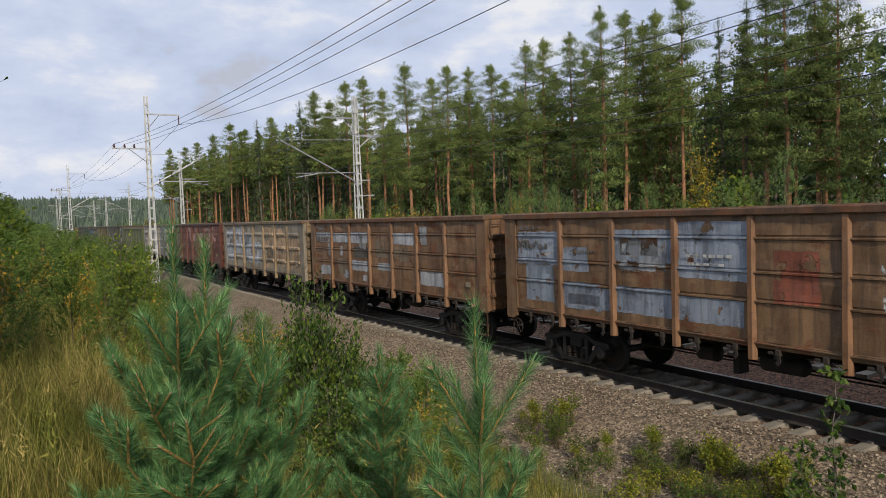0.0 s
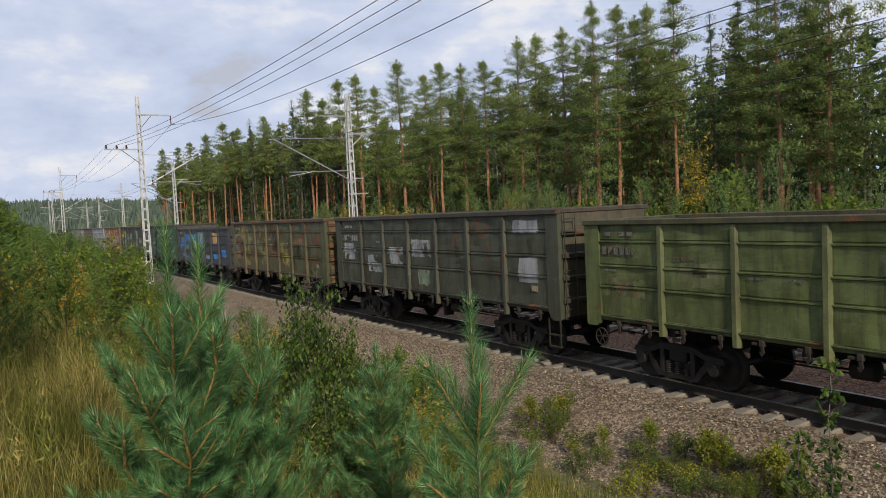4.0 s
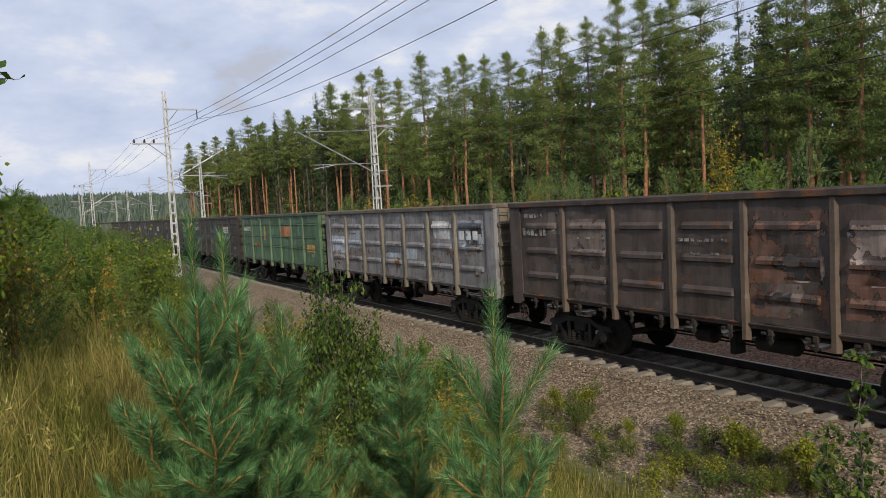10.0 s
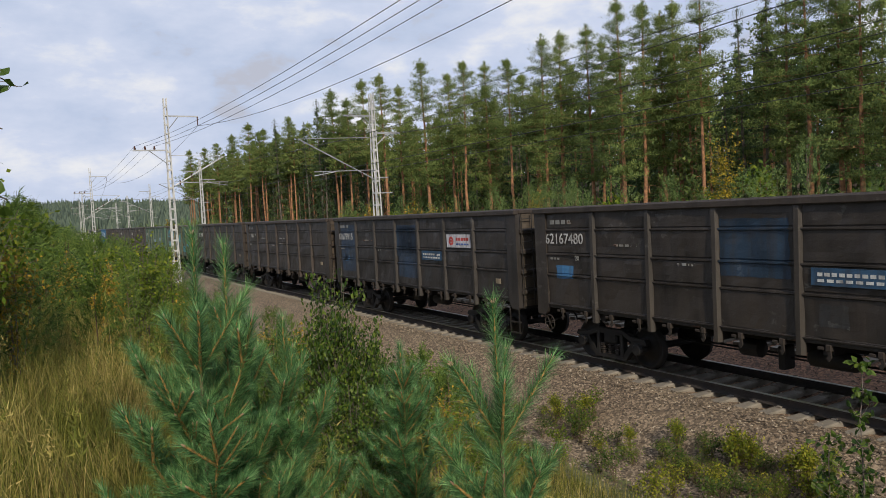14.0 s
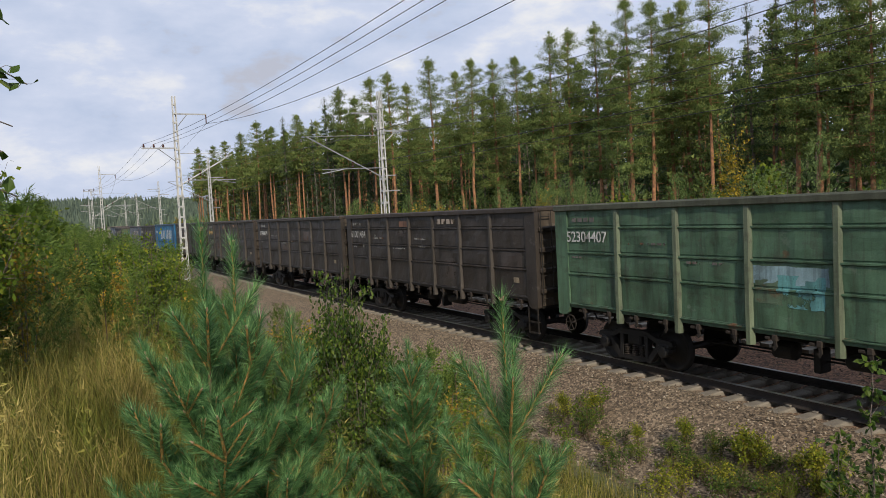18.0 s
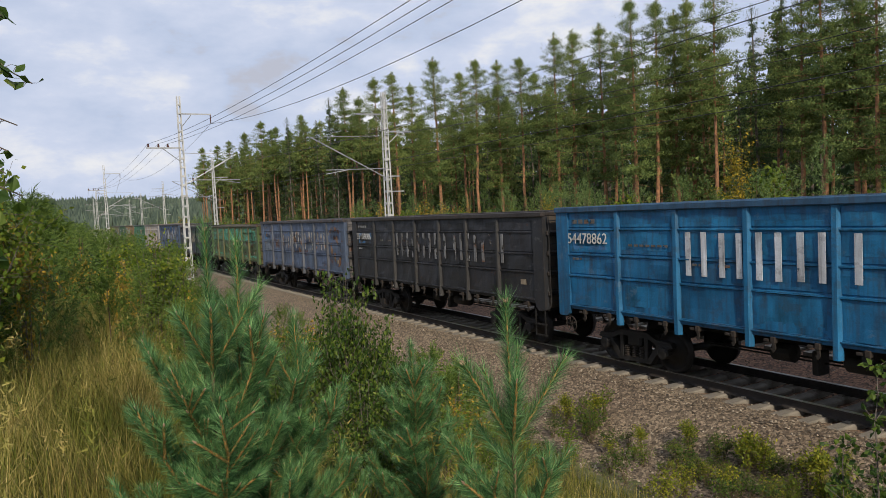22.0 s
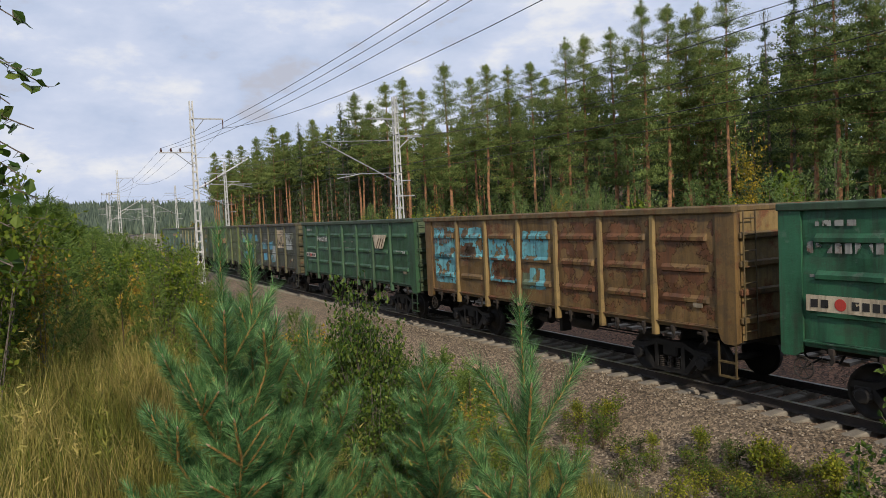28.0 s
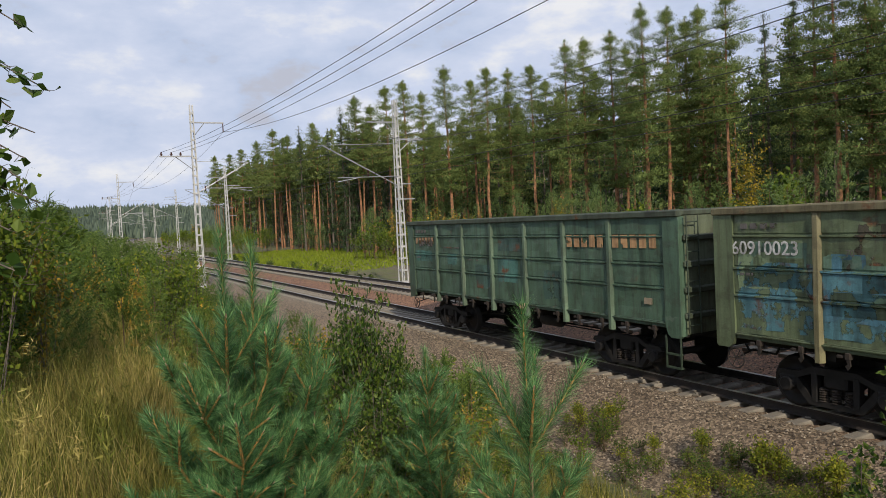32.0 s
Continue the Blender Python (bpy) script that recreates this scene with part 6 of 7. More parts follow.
# a hedge of young pines behind the meadow, bushes along the rest of the edge
for i in range(34):
    x = -126 + 36 * i / 33 + vrng.uniform(-0.7, 0.7)
    edge_plant(x, 43.0 + vrng.uniform(-1.6, 1.6) - (4 if x < -112 else 0), vrng.uniform(3.7, 4.8), "pine")
for i in range(140):
    x = -86 + 70 * i / 139 + vrng.uniform(-1, 1)
    edge_plant(x, vrng.uniform(32, 41), vrng.uniform(3.4, 6.0), vrng.choices(("birch", "pine", "gold"), (0.3, 0.69, 0.01) if x > -58 else (0.5, 0.485, 0.015))[0])
for i in range(90):
    x = -232 + 112 * i / 89 + vrng.uniform(-1.5, 1.5)
    edge_plant(x, vrng.uniform(25.5, 34) + bend(x) * 0.6, vrng.uniform(3.6, 6.0), vrng.choices(("birch", "pine", "gold"), (0.55, 0.42, 0.03))[0])
# the yellow birch that stands by itself before the dark trees
SLIM = mesh_pair(shrub_geo(random.Random(9), 8.4, 0.95, 12, 1700, 0.15), (M_BARK_LOW, M_YELLOWBIRCH))
for x, y, h in ((-29.6, 36.8, 8.9), (-48.0, 36.8, 5.9), (-62.0, 37.0, 5.2)):
    m = Matrix.LocRotScale((x, y, ground_z(x, y)), Euler((0, 0, x)), Vector((1, 1, 1)) * (h / 8.4))
    plant("birch_tree", SLIM, m, "slender birch turning yellow before the dark pines", "birch tree", "bushes of the forest edge")
edge_plant(-28.2, 39.2, 7.6, "birch")
edge_plant(-26.0, 39.6, 7.2, "pine")


def meadow():
    """Short green grass between the far track and the hedge."""
    rng = random.Random(14)
    V, F = [], []
    for i in range(16000):
        x = rng.uniform(-128, -66)
        y = rng.uniform(22.4, 43) + bend(x)
        o = Vector((x, y, ground_z(x, y)))
        d = Vector((rng.gauss(0, 0.1), rng.gauss(0, 0.1), rng.uniform(0.12, 0.3) * (1.8 if y - bend(x) < 24.5 else 1)))
        add_tri(V, F, o, d, Vector((rng.uniform(-0.1, 0.1), rng.uniform(-0.1, 0.1), 0)))
    g = Geo()
    g.v, g.f = V, F
    return tagged(part("meadow_grass", g, M_MEADOW), "short green meadow grass beyond the far track", "grass", kind="stuff")


meadow()
verge = [mesh_pair(shrub_geo(random.Random(s), 1.0, 0.5, 12, 420, 0.09), (M_BARK_LOW, M_WILLOW)) for s in (21, 22)]
for i in range(30):
    x = -150 + 100 * i / 29 + vrng.uniform(-0.8, 0.8)
    y = vrng.uniform(20.4, 22.2) + bend(x)
    m = Matrix.LocRotScale((x, y, ground_z(x, y)), Euler((0, 0, vrng.uniform(0, 6.28))), Vector((1, 1, vrng.uniform(0.6, 1.2))))
    plant("verge_weed", vrng.choice(verge), m, "low green weeds beside the far track", "weed", "weeds of the far verge")


# ---- catenary poles and wires ----
def lattice_geo(h, w0, w1, pitch):
    """Two pairs of channel legs joined by batten plates."""
    shaft, battens = Geo(), []
    for sx in (-1, 1):
        for sy in (-1, 1):
            a, b = Vector((sx * w0 / 2, sy * w0 * 0.36, 0)), Vector((sx * w1 / 2, sy * w1 * 0.36, h))
            shaft.tube(a, b, 0.055, 0.045, 4)
    z = 0.5
    while z < h - 0.2:
        w = w0 + (w1 - w0) * z / h
        g = Geo()
        for sy in (-1, 1):
            g.box(-w / 2, w / 2, sy * w * 0.36 - 0.012, sy * w * 0.36 + 0.012, z - 0.07, z + 0.07)
        for sx in (-1, 1):
            g.box(sx * w / 2 - 0.012, sx * w / 2 + 0.012, -w * 0.36, w * 0.36, z - 0.06, z + 0.06)
        battens.append(g)
        z += pitch * (1.0 if z < h * 0.5 else 0.85)
    return shaft, battens


def catenary_pole(x, y, top, side, arms=True, z0=None):
    """side: +1 where the track lies towards +y, -1 where it lies towards -y."""
    z0 = ground_z(x, y) - 0.1 if z0 is None else z0
    h = top - z0
    pole = thing("catenary_pole", "white lattice steel pole carrying railway power wires", "catenary pole", "catenary poles along the railway", at=(x, y, z0))
    shaft, battens = lattice_geo(h, 0.58, 0.27, 0.78)
    part("shaft", shaft, M_WHITESTEEL, pole)
    for g in battens:
        part("batten", g, M_WHITESTEEL, pole)
    # bracket over the track: inclined tube, stay and steady arm
    reach, foot, head, steady = (3.1, 6.6, 4.3, 6.2) if arms else (4.2, 5.6, 2.95, 4.95)
    g = Geo().tube((0, 0, h - foot), (0, side * (reach + 0.9), h - head), 0.045, n=6)
    part("console", g, M_GREYSTEEL, pole)
    part("stay", Geo().tube((0, 0, h - head + 0.12), (0, side * (reach + 0.9), h - head), 0.022, n=5), M_GREYSTEEL, pole)
    far = reach * (1.35 if arms else 1.0)
    g = Geo().tube((0, side * (0.8 if arms else 0.1), h - steady), (0, side * far, h - steady - 0.05), 0.03, n=5).tube((0, side * far * 0.85, h - steady), (0, side * far * 0.85, h - steady - 0.35), 0.018, n=5)
    g.tube((0, side * far, h - steady - 0.3), (0, side * far * 0.65, h - steady - 0.05), 0.03, n=5)
    part("steady_arm", g, M_GREYSTEEL, pole)
    for k in (0.22, 0.5):
        part("insulator", Geo().lathe([(-0.2, 0.02), (-0.15, 0.07), (-0.1, 0.03), (-0.05, 0.07), (0, 0.03), (0.05, 0.07), (0.1, 0.03), (0.15, 0.07), (0.2, 0.02)], 8, "Z", (0, side * reach * k, h - foot + 1.75 * k)), M_PORCELAIN, pole)
    if arms:
        # short arm with the feeder on the track side
        part("feeder_arm", Geo().box(-0.04, 0.04, min(0, side * 2.3), max(0, side * 2.3), h - 1.34, h - 1.24).tube((0, side * 0.05, h - 2.35), (0, side * 0.9, h - 1.3), 0.03, n=5), M_GREYSTEEL, pole)
        part("insulator", Geo().tube((0, side * 2.25, h - 1.3), (0, side * 2.25, h - 1.95), 0.045, n=6), M_PORCELAIN, pole)
        # long arm with three pin insulators on the field side
        part("line_arm", Geo().box(-0.05, 0.05, min(0, -side * 2.45), max(0, -side * 2.45), h - 3.86, h - 3.76).tube((0, 0, h - 4.9), (0, -side * 1.35, h - 3.82), 0.03, n=5), M_GREYSTEEL, pole)
        for k in (0.95, 1.6, 2.3):
            part("pin_insulator", Geo().lathe([(0.0, 0.02), (0.02, 0.075), (0.12, 0.085), (0.16, 0.05), (0.2, 0.07), (0.26, 0.045), (0.28, 0.0)], 8, "Z", (0, -side * k, h - 3.76)), M_PORCELAIN, pole)
    else:
        part("feeder_arm", Geo().box(-0.04, 0.04, min(0, side * 2.0), max(0, side * 2.0), h - 1.5, h - 1.4).tube((0, 0, h - 2.2), (0, side * 0.7, h - 1.45), 0.03, n=5), M_GREYSTEEL, pole)
        part("line_arm", Geo().box(-0.04, 0.04, min(0, -side * 1.8), max(0, -side * 1.8), h - 2.6, h - 2.5).tube((0, 0, h - 3.5), (0, -side * 1.1, h - 2.55), 0.03, n=5), M_GREYSTEEL, pole)
        part("cable_bracket", Geo().box(-0.03, 0.03, min(0, -side * 0.9), max(0, -side * 0.9), h - 5.5, h - 5.42), M_GREYSTEEL, pole)
        part("cable_bracket", Geo().box(-0.03, 0.03, min(0, -side * 1.15), max(0, -side * 1.15), h - 6.5, h - 6.42), M_GREYSTEEL, pole)
    return pole


NEAR_POLES = [(10, 9.9), (-57, 9.96), (-124, 10.0), (-189, 13.2), (-256, 17.0)]
FAR_POLES = [(9.5, 20.4), (-43.6, 20.4), (-96.7, 20.6), (-150, 22.3), (-203, 24.6), (-256, 27.5)]
for x, y in NEAR_POLES[1:]:
    catenary_pole(x, y, 13.2 if x > -150 else 12.8, 1)
for x, y in FAR_POLES[1:]:
    catenary_pole(x, y, 11.7 if x > -60 else 12.0, -1, False)
for x, y in NEAR_POLES[:1] + FAR_POLES[:1]:
    catenary_pole(x, y, 13.2 if y < 15 else 11.8, 1 if y < 15 else -1, y < 15)


def wire(ends, sag, r, label, name="overhead_wire"):
    """A wire hung from point to point."""
    c = bpy.data.curves.new(name, "CURVE")
    c.dimensions, c.bevel_depth, c.bevel_resolution = "3D", r, 0
    pts = []
    for a, b in zip(ends, ends[1:]):
        for k in range(16):
            t = k / 16
            pts.append((a[0] + (b[0] - a[0]) * t, a[1] + (b[1] - a[1]) * t, a[2] + (b[2] - a[2]) * t - 4 * sag * t * (1 - t)))
    pts.append(ends[-1])
    sp = c.splines.new("POLY")
    sp.points.add(len(pts) - 1)
    for p, q in zip(sp.points, pts):
        p.co = (*q, 1)
    c.materials.append(M_WIRE)
    return tagged(new(name, c), label, "wire", "overhead railway wires")


for k, k0 in ((0.95, 1.05), (1.6, 1.48), (2.3, 1.75)):
    wire([(x, y - (k0 if x > 0 else k), (13.2 if x > -150 else 12.8) - 3.5) for x, y in NEAR_POLES], 1.0, 0.011, "thin dark power line on pin insulators")
wire([(x, y + 2.25, (13.2 if x > -150 else 12.8) - 1.98) for x, y in NEAR_POLES], 1.75, 0.014, "dark feeder cable hung from pole arms")
for y0, z0, poles in ((TRACK_Y, 0.0, NEAR_POLES), (TRACK2_Y, TRACK2_Z, FAR_POLES)):
    wire([(x, y0 + bend(x), z0 + 8.3) for x, y in poles], 1.0, 0.011, "dark carrier wire of the overhead line")
    wire([(x, y0 + bend(x), z0 + 6.05) for x, y in poles], 0.04, 0.01, "dark contact wire over the track")
wire([(x, y - 1.95, 10.2) for x, y in FAR_POLES], 0.9, 0.012, "dark feeder cable hung from pole arms")
wire([(x, y + 1.7, 9.2) for x, y in FAR_POLES], 0.9, 0.01, "thin dark power line along the forest")


# ---- far hills ----
def far_hill():
    rng = random.Random(51)
    V, F = [], []
    for i in range(5200):
        u = rng.random()
        x = -640 - 760 * u
        y = rng.uniform(-240, 330) * (0.6 + 0.7 * u)
        rise = 40 * max(0.0, min(1.0, (-x - 640) / 620)) * (0.55 + 0.45 * math.cos((y - 90) / 330))
        z = ground_z(x, y) - 6 + max(0.0, rise)
        h, w = rng.uniform(12, 19), rng.uniform(3.0, 5.0)
        for k in range(3):
            a = rng.uniform(0, 6.28)
            o = Vector((x, y, z))
            add_tri(V, F, o, Vector((rng.uniform(-1, 1), rng.uniform(-1, 1), h * rng.uniform(0.75, 1))), Vector((math.cos(a), math.sin(a), 0)) * w)
    g = Geo()
    g.v, g.f = V, F
    tagged(part("wooded_hill", g, M_HAZEWOOD), "distant hill covered with conifer forest", "hill", kind="stuff")


far_hill()


# ---- the bank in front: young pines, shrubs, grass and weeds ----
def on_ground(x, y, dz=0.0):
    return (x, y, ground_z(x, y) + dz)


young_pine(on_ground(-2.44, 0.47), (-2.48, 0.49, 3.85), "blue-green young pine with a long leader and bristly upswept shoots", (0.45, 0.29, 0.25, 0.22, 0.2, 0.18), (0.27, 0.34, 0.4, 0.44, 0.46, 0.44), (1.5, 1.3, 1.1, 0.9, 0.75, 0.6), 3, 4, 6)
young_pine(on_ground(-1.64, 1.12), (-1.67, 1.12, 3.62), "young pine with an upright leader and pale buds", (0.39, 0.28, 0.26, 0.24), (0.27, 0.26, 0.28, 0.3), (1.9, 1.4, 1.0, 0.8), 5, 2, 5)
young_pine(on_ground(-2.87, 1.43), (-2.88, 1.42, 3.29), "soft blue-green young pine among the grass", (0.2, 0.19, 0.18, 0.17, 0.16, 0.16), (0.13, 0.19, 0.24, 0.28, 0.3, 0.3), (1.6, 1.2, 0.9, 0.7, 0.6, 0.5), 7, 3, 6)
young_pine(on_ground(-2.66, 0.86), (-2.7, 0.84, 3.5), "young pine crowding its taller neighbour", (0.3, 0.24, 0.22, 0.2), (0.18, 0.26, 0.3, 0.32), (1.7, 1.2, 0.9, 0.7), 21, 3, 5)
young_pine(on_ground(-2.75, 0.62), (-2.78, 0.66, 3.79), "young pine pressed close behind its neighbour", (0.36, 0.28, 0.24, 0.22), (0.17, 0.26, 0.32, 0.34), (2.0, 1.5, 1.1, 0.8), 23, 3, 5)

brng = random.Random(17)
SHRUBS = [mesh_pair(shrub_geo(random.Random(s), 1.6, 0.6, 48, 9500, 0.039, 0.1, 0.005), (M_BARK_LOW, M_WILLOW)) for s in (31, 32)]
SAPLINGS = [mesh_pair(shrub_geo(random.Random(s), 2.2, 0.55, 16, 2000, 0.058, 0.1, 0.006), (M_BARK_LOW, M_BIRCH)) for s in (33, 34)]
MID_SHRUBS = [mesh_pair(shrub_geo(random.Random(331), 1.6, 0.62, 14, 1100, 0.07, 0.1, 0.005), (M_BARK_LOW, M_WILLOW))]
GOLDEN = [mesh_pair(shrub_geo(random.Random(s), 2.0, 0.5, 14, 1800, 0.056, 0.1, 0.006), (M_BARK_LOW, M_AUTUMN)) for s in (35, 36)]
BANK_PINES = [mesh_pair(far_pine_geo(random.Random(s), 2.0, 0.72, 130, 28), (M_SAPLING, M_BANKPINE)) for s in (37, 38, 39)]
FAR_BANK_PINES = [mesh_pair(far_pine_geo(random.Random(s), 2.0, 0.75, 120, 14), (M_SAPLING, M_BANKPINE)) for s in (137, 138)]
FAR_SHRUBS = {"shrub": [mesh_pair(shrub_geo(random.Random(231), 1.6, 0.62, 7, 620, 0.1), (M_BARK_LOW, M_WILLOW))], "birch": [mesh_pair(shrub_geo(random.Random(233), 2.2, 0.6, 6, 620, 0.1), (M_BARK_LOW, M_BIRCH))],
              "gold": [mesh_pair(shrub_geo(random.Random(235), 2.0, 0.55, 6, 560, 0.1), (M_BARK_LOW, M_AUTUMN))], "pine": FAR_BANK_PINES}
KINDS = {"shrub": (SHRUBS, 1.6, "leafy_shrub", "dense green leafy shrub on the bank", "shrub"),
         "birch": (SAPLINGS, 2.2, "birch_sapling", "young birch with small green leaves", "birch sapling"),
         "gold": (GOLDEN, 2.0, "birch_sapling", "young birch with yellowing leaves", "birch sapling"),
         "pine": (BANK_PINES, 2.0, "young_pine", "bushy green young pine on the bank", "pine sapling")}


def bank_plant(kind, x, y, h, wide=1.0):
    src, h0, name, label, cat = KINDS[kind]
    s = h / h0
    if kind == "shrub" and (y > 4.5 or h < 0.6):
        src = MID_SHRUBS
    if x < -13:
        src = FAR_SHRUBS[kind]
    m = Matrix.LocRotScale(on_ground(x, y, -0.03), Euler((0, 0, brng.uniform(0, 6.28))), Vector((s * wide, s * wide, s)))
    return plant(name, brng.choice(src), m, label, cat, "plants of the bank")


# the thick shrub beside the young pines, and its neighbours down the slope
for x, y, h, wide in ((-4.35, 1.68, 1.7, 0.52), (-4.6, 1.95, 1.42, 0.6), (-4.1, 1.95, 1.1, 0.8), (-5.2, 2.5, 1.2, 0.8), (-4.9, 1.45, 1.25, 0.7), (-3.9, 1.6, 1.05, 0.85)):
    bank_plant("shrub", x, y, h, wide)
for x, y, h in ((-5.6, 3.0, 1.1), (-6.2, 3.4, 1.2), (-5.4, 3.5, 1.0), (-6.8, 4.0, 1.2)):
    bank_plant("gold" if brng.random() < 0.25 else "birch", x, y, h, 1.2)
# tall sapling in the middle distance, and the thicket along the bank
bank_plant("birch", -9.1, 1.15, 1.75, 1.0)
bank_plant("gold", -9.6, 0.85, 1.2, 0.9)
for x, y, h in ((-8.4, 0.95, 1.1), (-9.6, 1.3, 1.2), (-7.4, 1.2, 1.0), (-8.6, 1.9, 1.1), (-7.0, 1.7, 1.0), (-8.0, 0.6, 1.05)):
    bank_plant("pine", x, y, h)
for i in range(128):
    x = -9 - 42 * (i / 127) ** 1.3 + brng.uniform(-0.6, 0.6)
    y = brng.uniform(0.5, 7.2) * (0.75 + 0.25 * min(1, (-x - 6) / 20))
    if x > -15 and 0.004 < -y / x < 0.075:
        continue   # the grassy path between the bushes
    room = 3.75 - 4.1 * y / 11.3 - ground_z(x, y) - 0.12
    h = min(room * brng.uniform(0.72, 1.0), 2.3)
    if h > 0.4:
        bank_plant(brng.choices(("pine", "birch", "gold", "shrub"), (0.55, 0.17, 0.15, 0.13))[0], x, y, h, brng.uniform(0.9, 1.3))
for i in range(60):
    x = -54 - 110 * i / 59
    y = brng.uniform(0, 7) + bend(x)
    bank_plant(brng.choices(("pine", "birch", "shrub"), (0.6, 0.3, 0.1))[0], x, y, min(brng.uniform(1.2, 2.4), max(0.8, 3.4 - 0.3 * (y - bend(x)) - ground_z(x, y))), 1.4)
for i in range(64):
    b = brng.uniform(-0.5, 9.5)
    d = brng.uniform(15, 46)
    x, y = -d * math.cos(radians(b)), d * math.sin(radians(b))
    rise = 0.045 - 0.022 * b if b < 2.5 else -0.01 - 0.0038 * (b - 2.5)
    h = 3.88 + rise * d * brng.uniform(0.8, 1.3) - ground_z(x, y) - 0.1
    if h > 0.5:
        bank_plant(brng.choices(("pine", "birch", "gold", "shrub"), (0.5, 0.25, 0.12, 0.13))[0], x, y, min(h, 3.2), brng.uniform(0.75, 1.1))
kept = brng.getstate()
for i in range(22):
    b, d = brng.uniform(1.8, 6.8), brng.uniform(17, 42)
    x, y = -d * math.cos(radians(b)), d * math.sin(radians(b))
    h = 3.88 + (0.006 - 0.005 * (b - 1.8)) * d - ground_z(x, y) - 0.1
    if h > 0.5:
        bank_plant(brng.choices(("pine", "birch", "shrub"), (0.6, 0.3, 0.1))[0], x, y, min(h, 3.2), brng.uniform(0.9, 1.3))
brng.setstate(kept)
bank_plant("gold", -7.3, -0.1, 1.75, 0.7)
bank_plant("gold", -8.81, -0.27, 1.90, 0.7)
bank_plant("gold", -10.34, 0.97, 1.35, 0.8)
# low dark growth at the foot of the path
for i in range(16):
    bank_plant("shrub", brng.uniform(-3.5, -2.5), brng.uniform(-0.35, 0.35), brng.uniform(0.3, 0.5), 1.3)
# taller saplings at the edge of the path
for kind, x, y, h, wide in (("pine", -8.8, -0.1, 1.75, 1.0), ("gold", -7.6, -0.42, 1.95, 0.8), ("birch", -6.4, -0.5, 2.45, 0.9), ("pine", -8.0, -0.15, 1.5, 1.1), ("birch", -6.1, -0.45, 2.2, 0.8), ("pine", -6.9, -0.5, 1.7, 1.0),
                            ("pine", -10.2, 0.05, 1.75, 1.1), ("pine", -11.8, -0.1, 1.75, 1.2), ("shrub", -7.0, -0.7, 1.5, 1.2), ("pine", -9.9, -0.45, 1.9, 1.2), ("pine", -13.5, 0.2, 1.75, 1.3),
                            ("birch", -14.5, -0.5, 1.9, 1.3), ("pine", -16.5, -0.4, 1.9, 1.3), ("pine", -19, -0.6, 2.0, 1.4), ("pine", -22, -0.8, 2.1, 1.5), ("birch", -26, -1.0, 2.2, 1.5)):
    bank_plant(kind, x, y, h, wide)


def grass_field(name, count, spot, mat, tall, width, label, seed):
    """Bent blades of grass, scattered by spot(rng)."""
    rng = random.Random(seed)
    V, F = [], []
    for i in range(count):
        x, y = spot(rng)
        z = ground_z(x, y)
        h = tall * rng.uniform(0.45, 1.15)
        a = rng.uniform(0, 6.28)
        lean = rng.uniform(0.1, 0.85) * h
        bx, by = lean * math.cos(a), lean * math.sin(a)
        sx, sy = -math.sin(a) * width, math.cos(a) * width
        k = len(V)
        V += [(x - sx, y - sy, z), (x + sx, y + sy, z), (x + bx * 0.3 - sx * 0.8, y + by * 0.3 - sy * 0.8, z + h * 0.6),
              (x + bx * 0.3 + sx * 0.8, y + by * 0.3 + sy * 0.8, z + h * 0.6), (x + bx, y + by, z + h)]
        F += [(k, k + 1, k + 3, k + 2), (k + 2, k + 3, k + 4)]
    g = Geo()
    g.v, g.f = V, F
    return tagged(part(name, g, mat), label, "grass", kind="stuff")


def path_spot(rng):
    d = 2.5 + 25 * rng.random() ** 1.5
    a = rng.uniform(-0.085, 0.27) if d > 5 else rng.uniform(-0.1, 0.62)
    return -d * math.cos(a), d * math.sin(a)


def clump_spot(rng):
    x, y = path_spot(rng)
    while x > -3.4 and rng.random() < 0.7:
        x, y = path_spot(rng)
    return x + 0.12 * math.sin(x * 9 + y * 4), y + 0.12 * math.cos(y * 8 - x * 3)


def slope_spot(rng):
    return rng.uniform(-16, 0), 1.5 + 6.0 * rng.random() ** 0.9


grass_field("dry_grass", 36000, clump_spot, M_GRASS, 0.62, 0.0021, "tall straw-coloured dry grass on the bank", 61)
grass_field("green_grass", 29000, path_spot, M_GREENGRASS, 0.46, 0.0027, "green grass between the dry stalks", 62)
grass_field("slope_grass", 19000, slope_spot, M_GRASS, 0.45, 0.004, "dry grass down the slope towards the line", 63)
grass_field("slope_green_grass", 16000, slope_spot, M_GREENGRASS, 0.35, 0.004, "green grass down the slope", 64)


def seed_heads():
    """Feathery grass heads on long stalks."""
    rng = random.Random(66)
    V, F = [], []
    for i in range(420):
        x, y = path_spot(rng)
        z, h, a = ground_z(x, y), rng.uniform(0.7, 1.05), rng.uniform(0, 6.28)
        top = Vector((x + 0.2 * math.cos(a), y + 0.2 * math.sin(a), z + h))
        add_tri(V, F, Vector((x, y, z)), top - Vector((x, y, z)), Vector((0.003, 0.002, 0)))
        for k in range(16):
            o = top + Vector((rng.gauss(0, 0.012), rng.gauss(0, 0.012), -0.14 * rng.random()))
            add_tri(V, F, o, rnd_dir(rng, 0.5) * 0.04, rnd_dir(rng) * 0.004)
    g = Geo()
    g.v, g.f = V, F
    return tagged(part("grass_heads", g, M_GRASS), "pale feathery grass heads on long stalks", "grass", kind="stuff")


seed_heads()

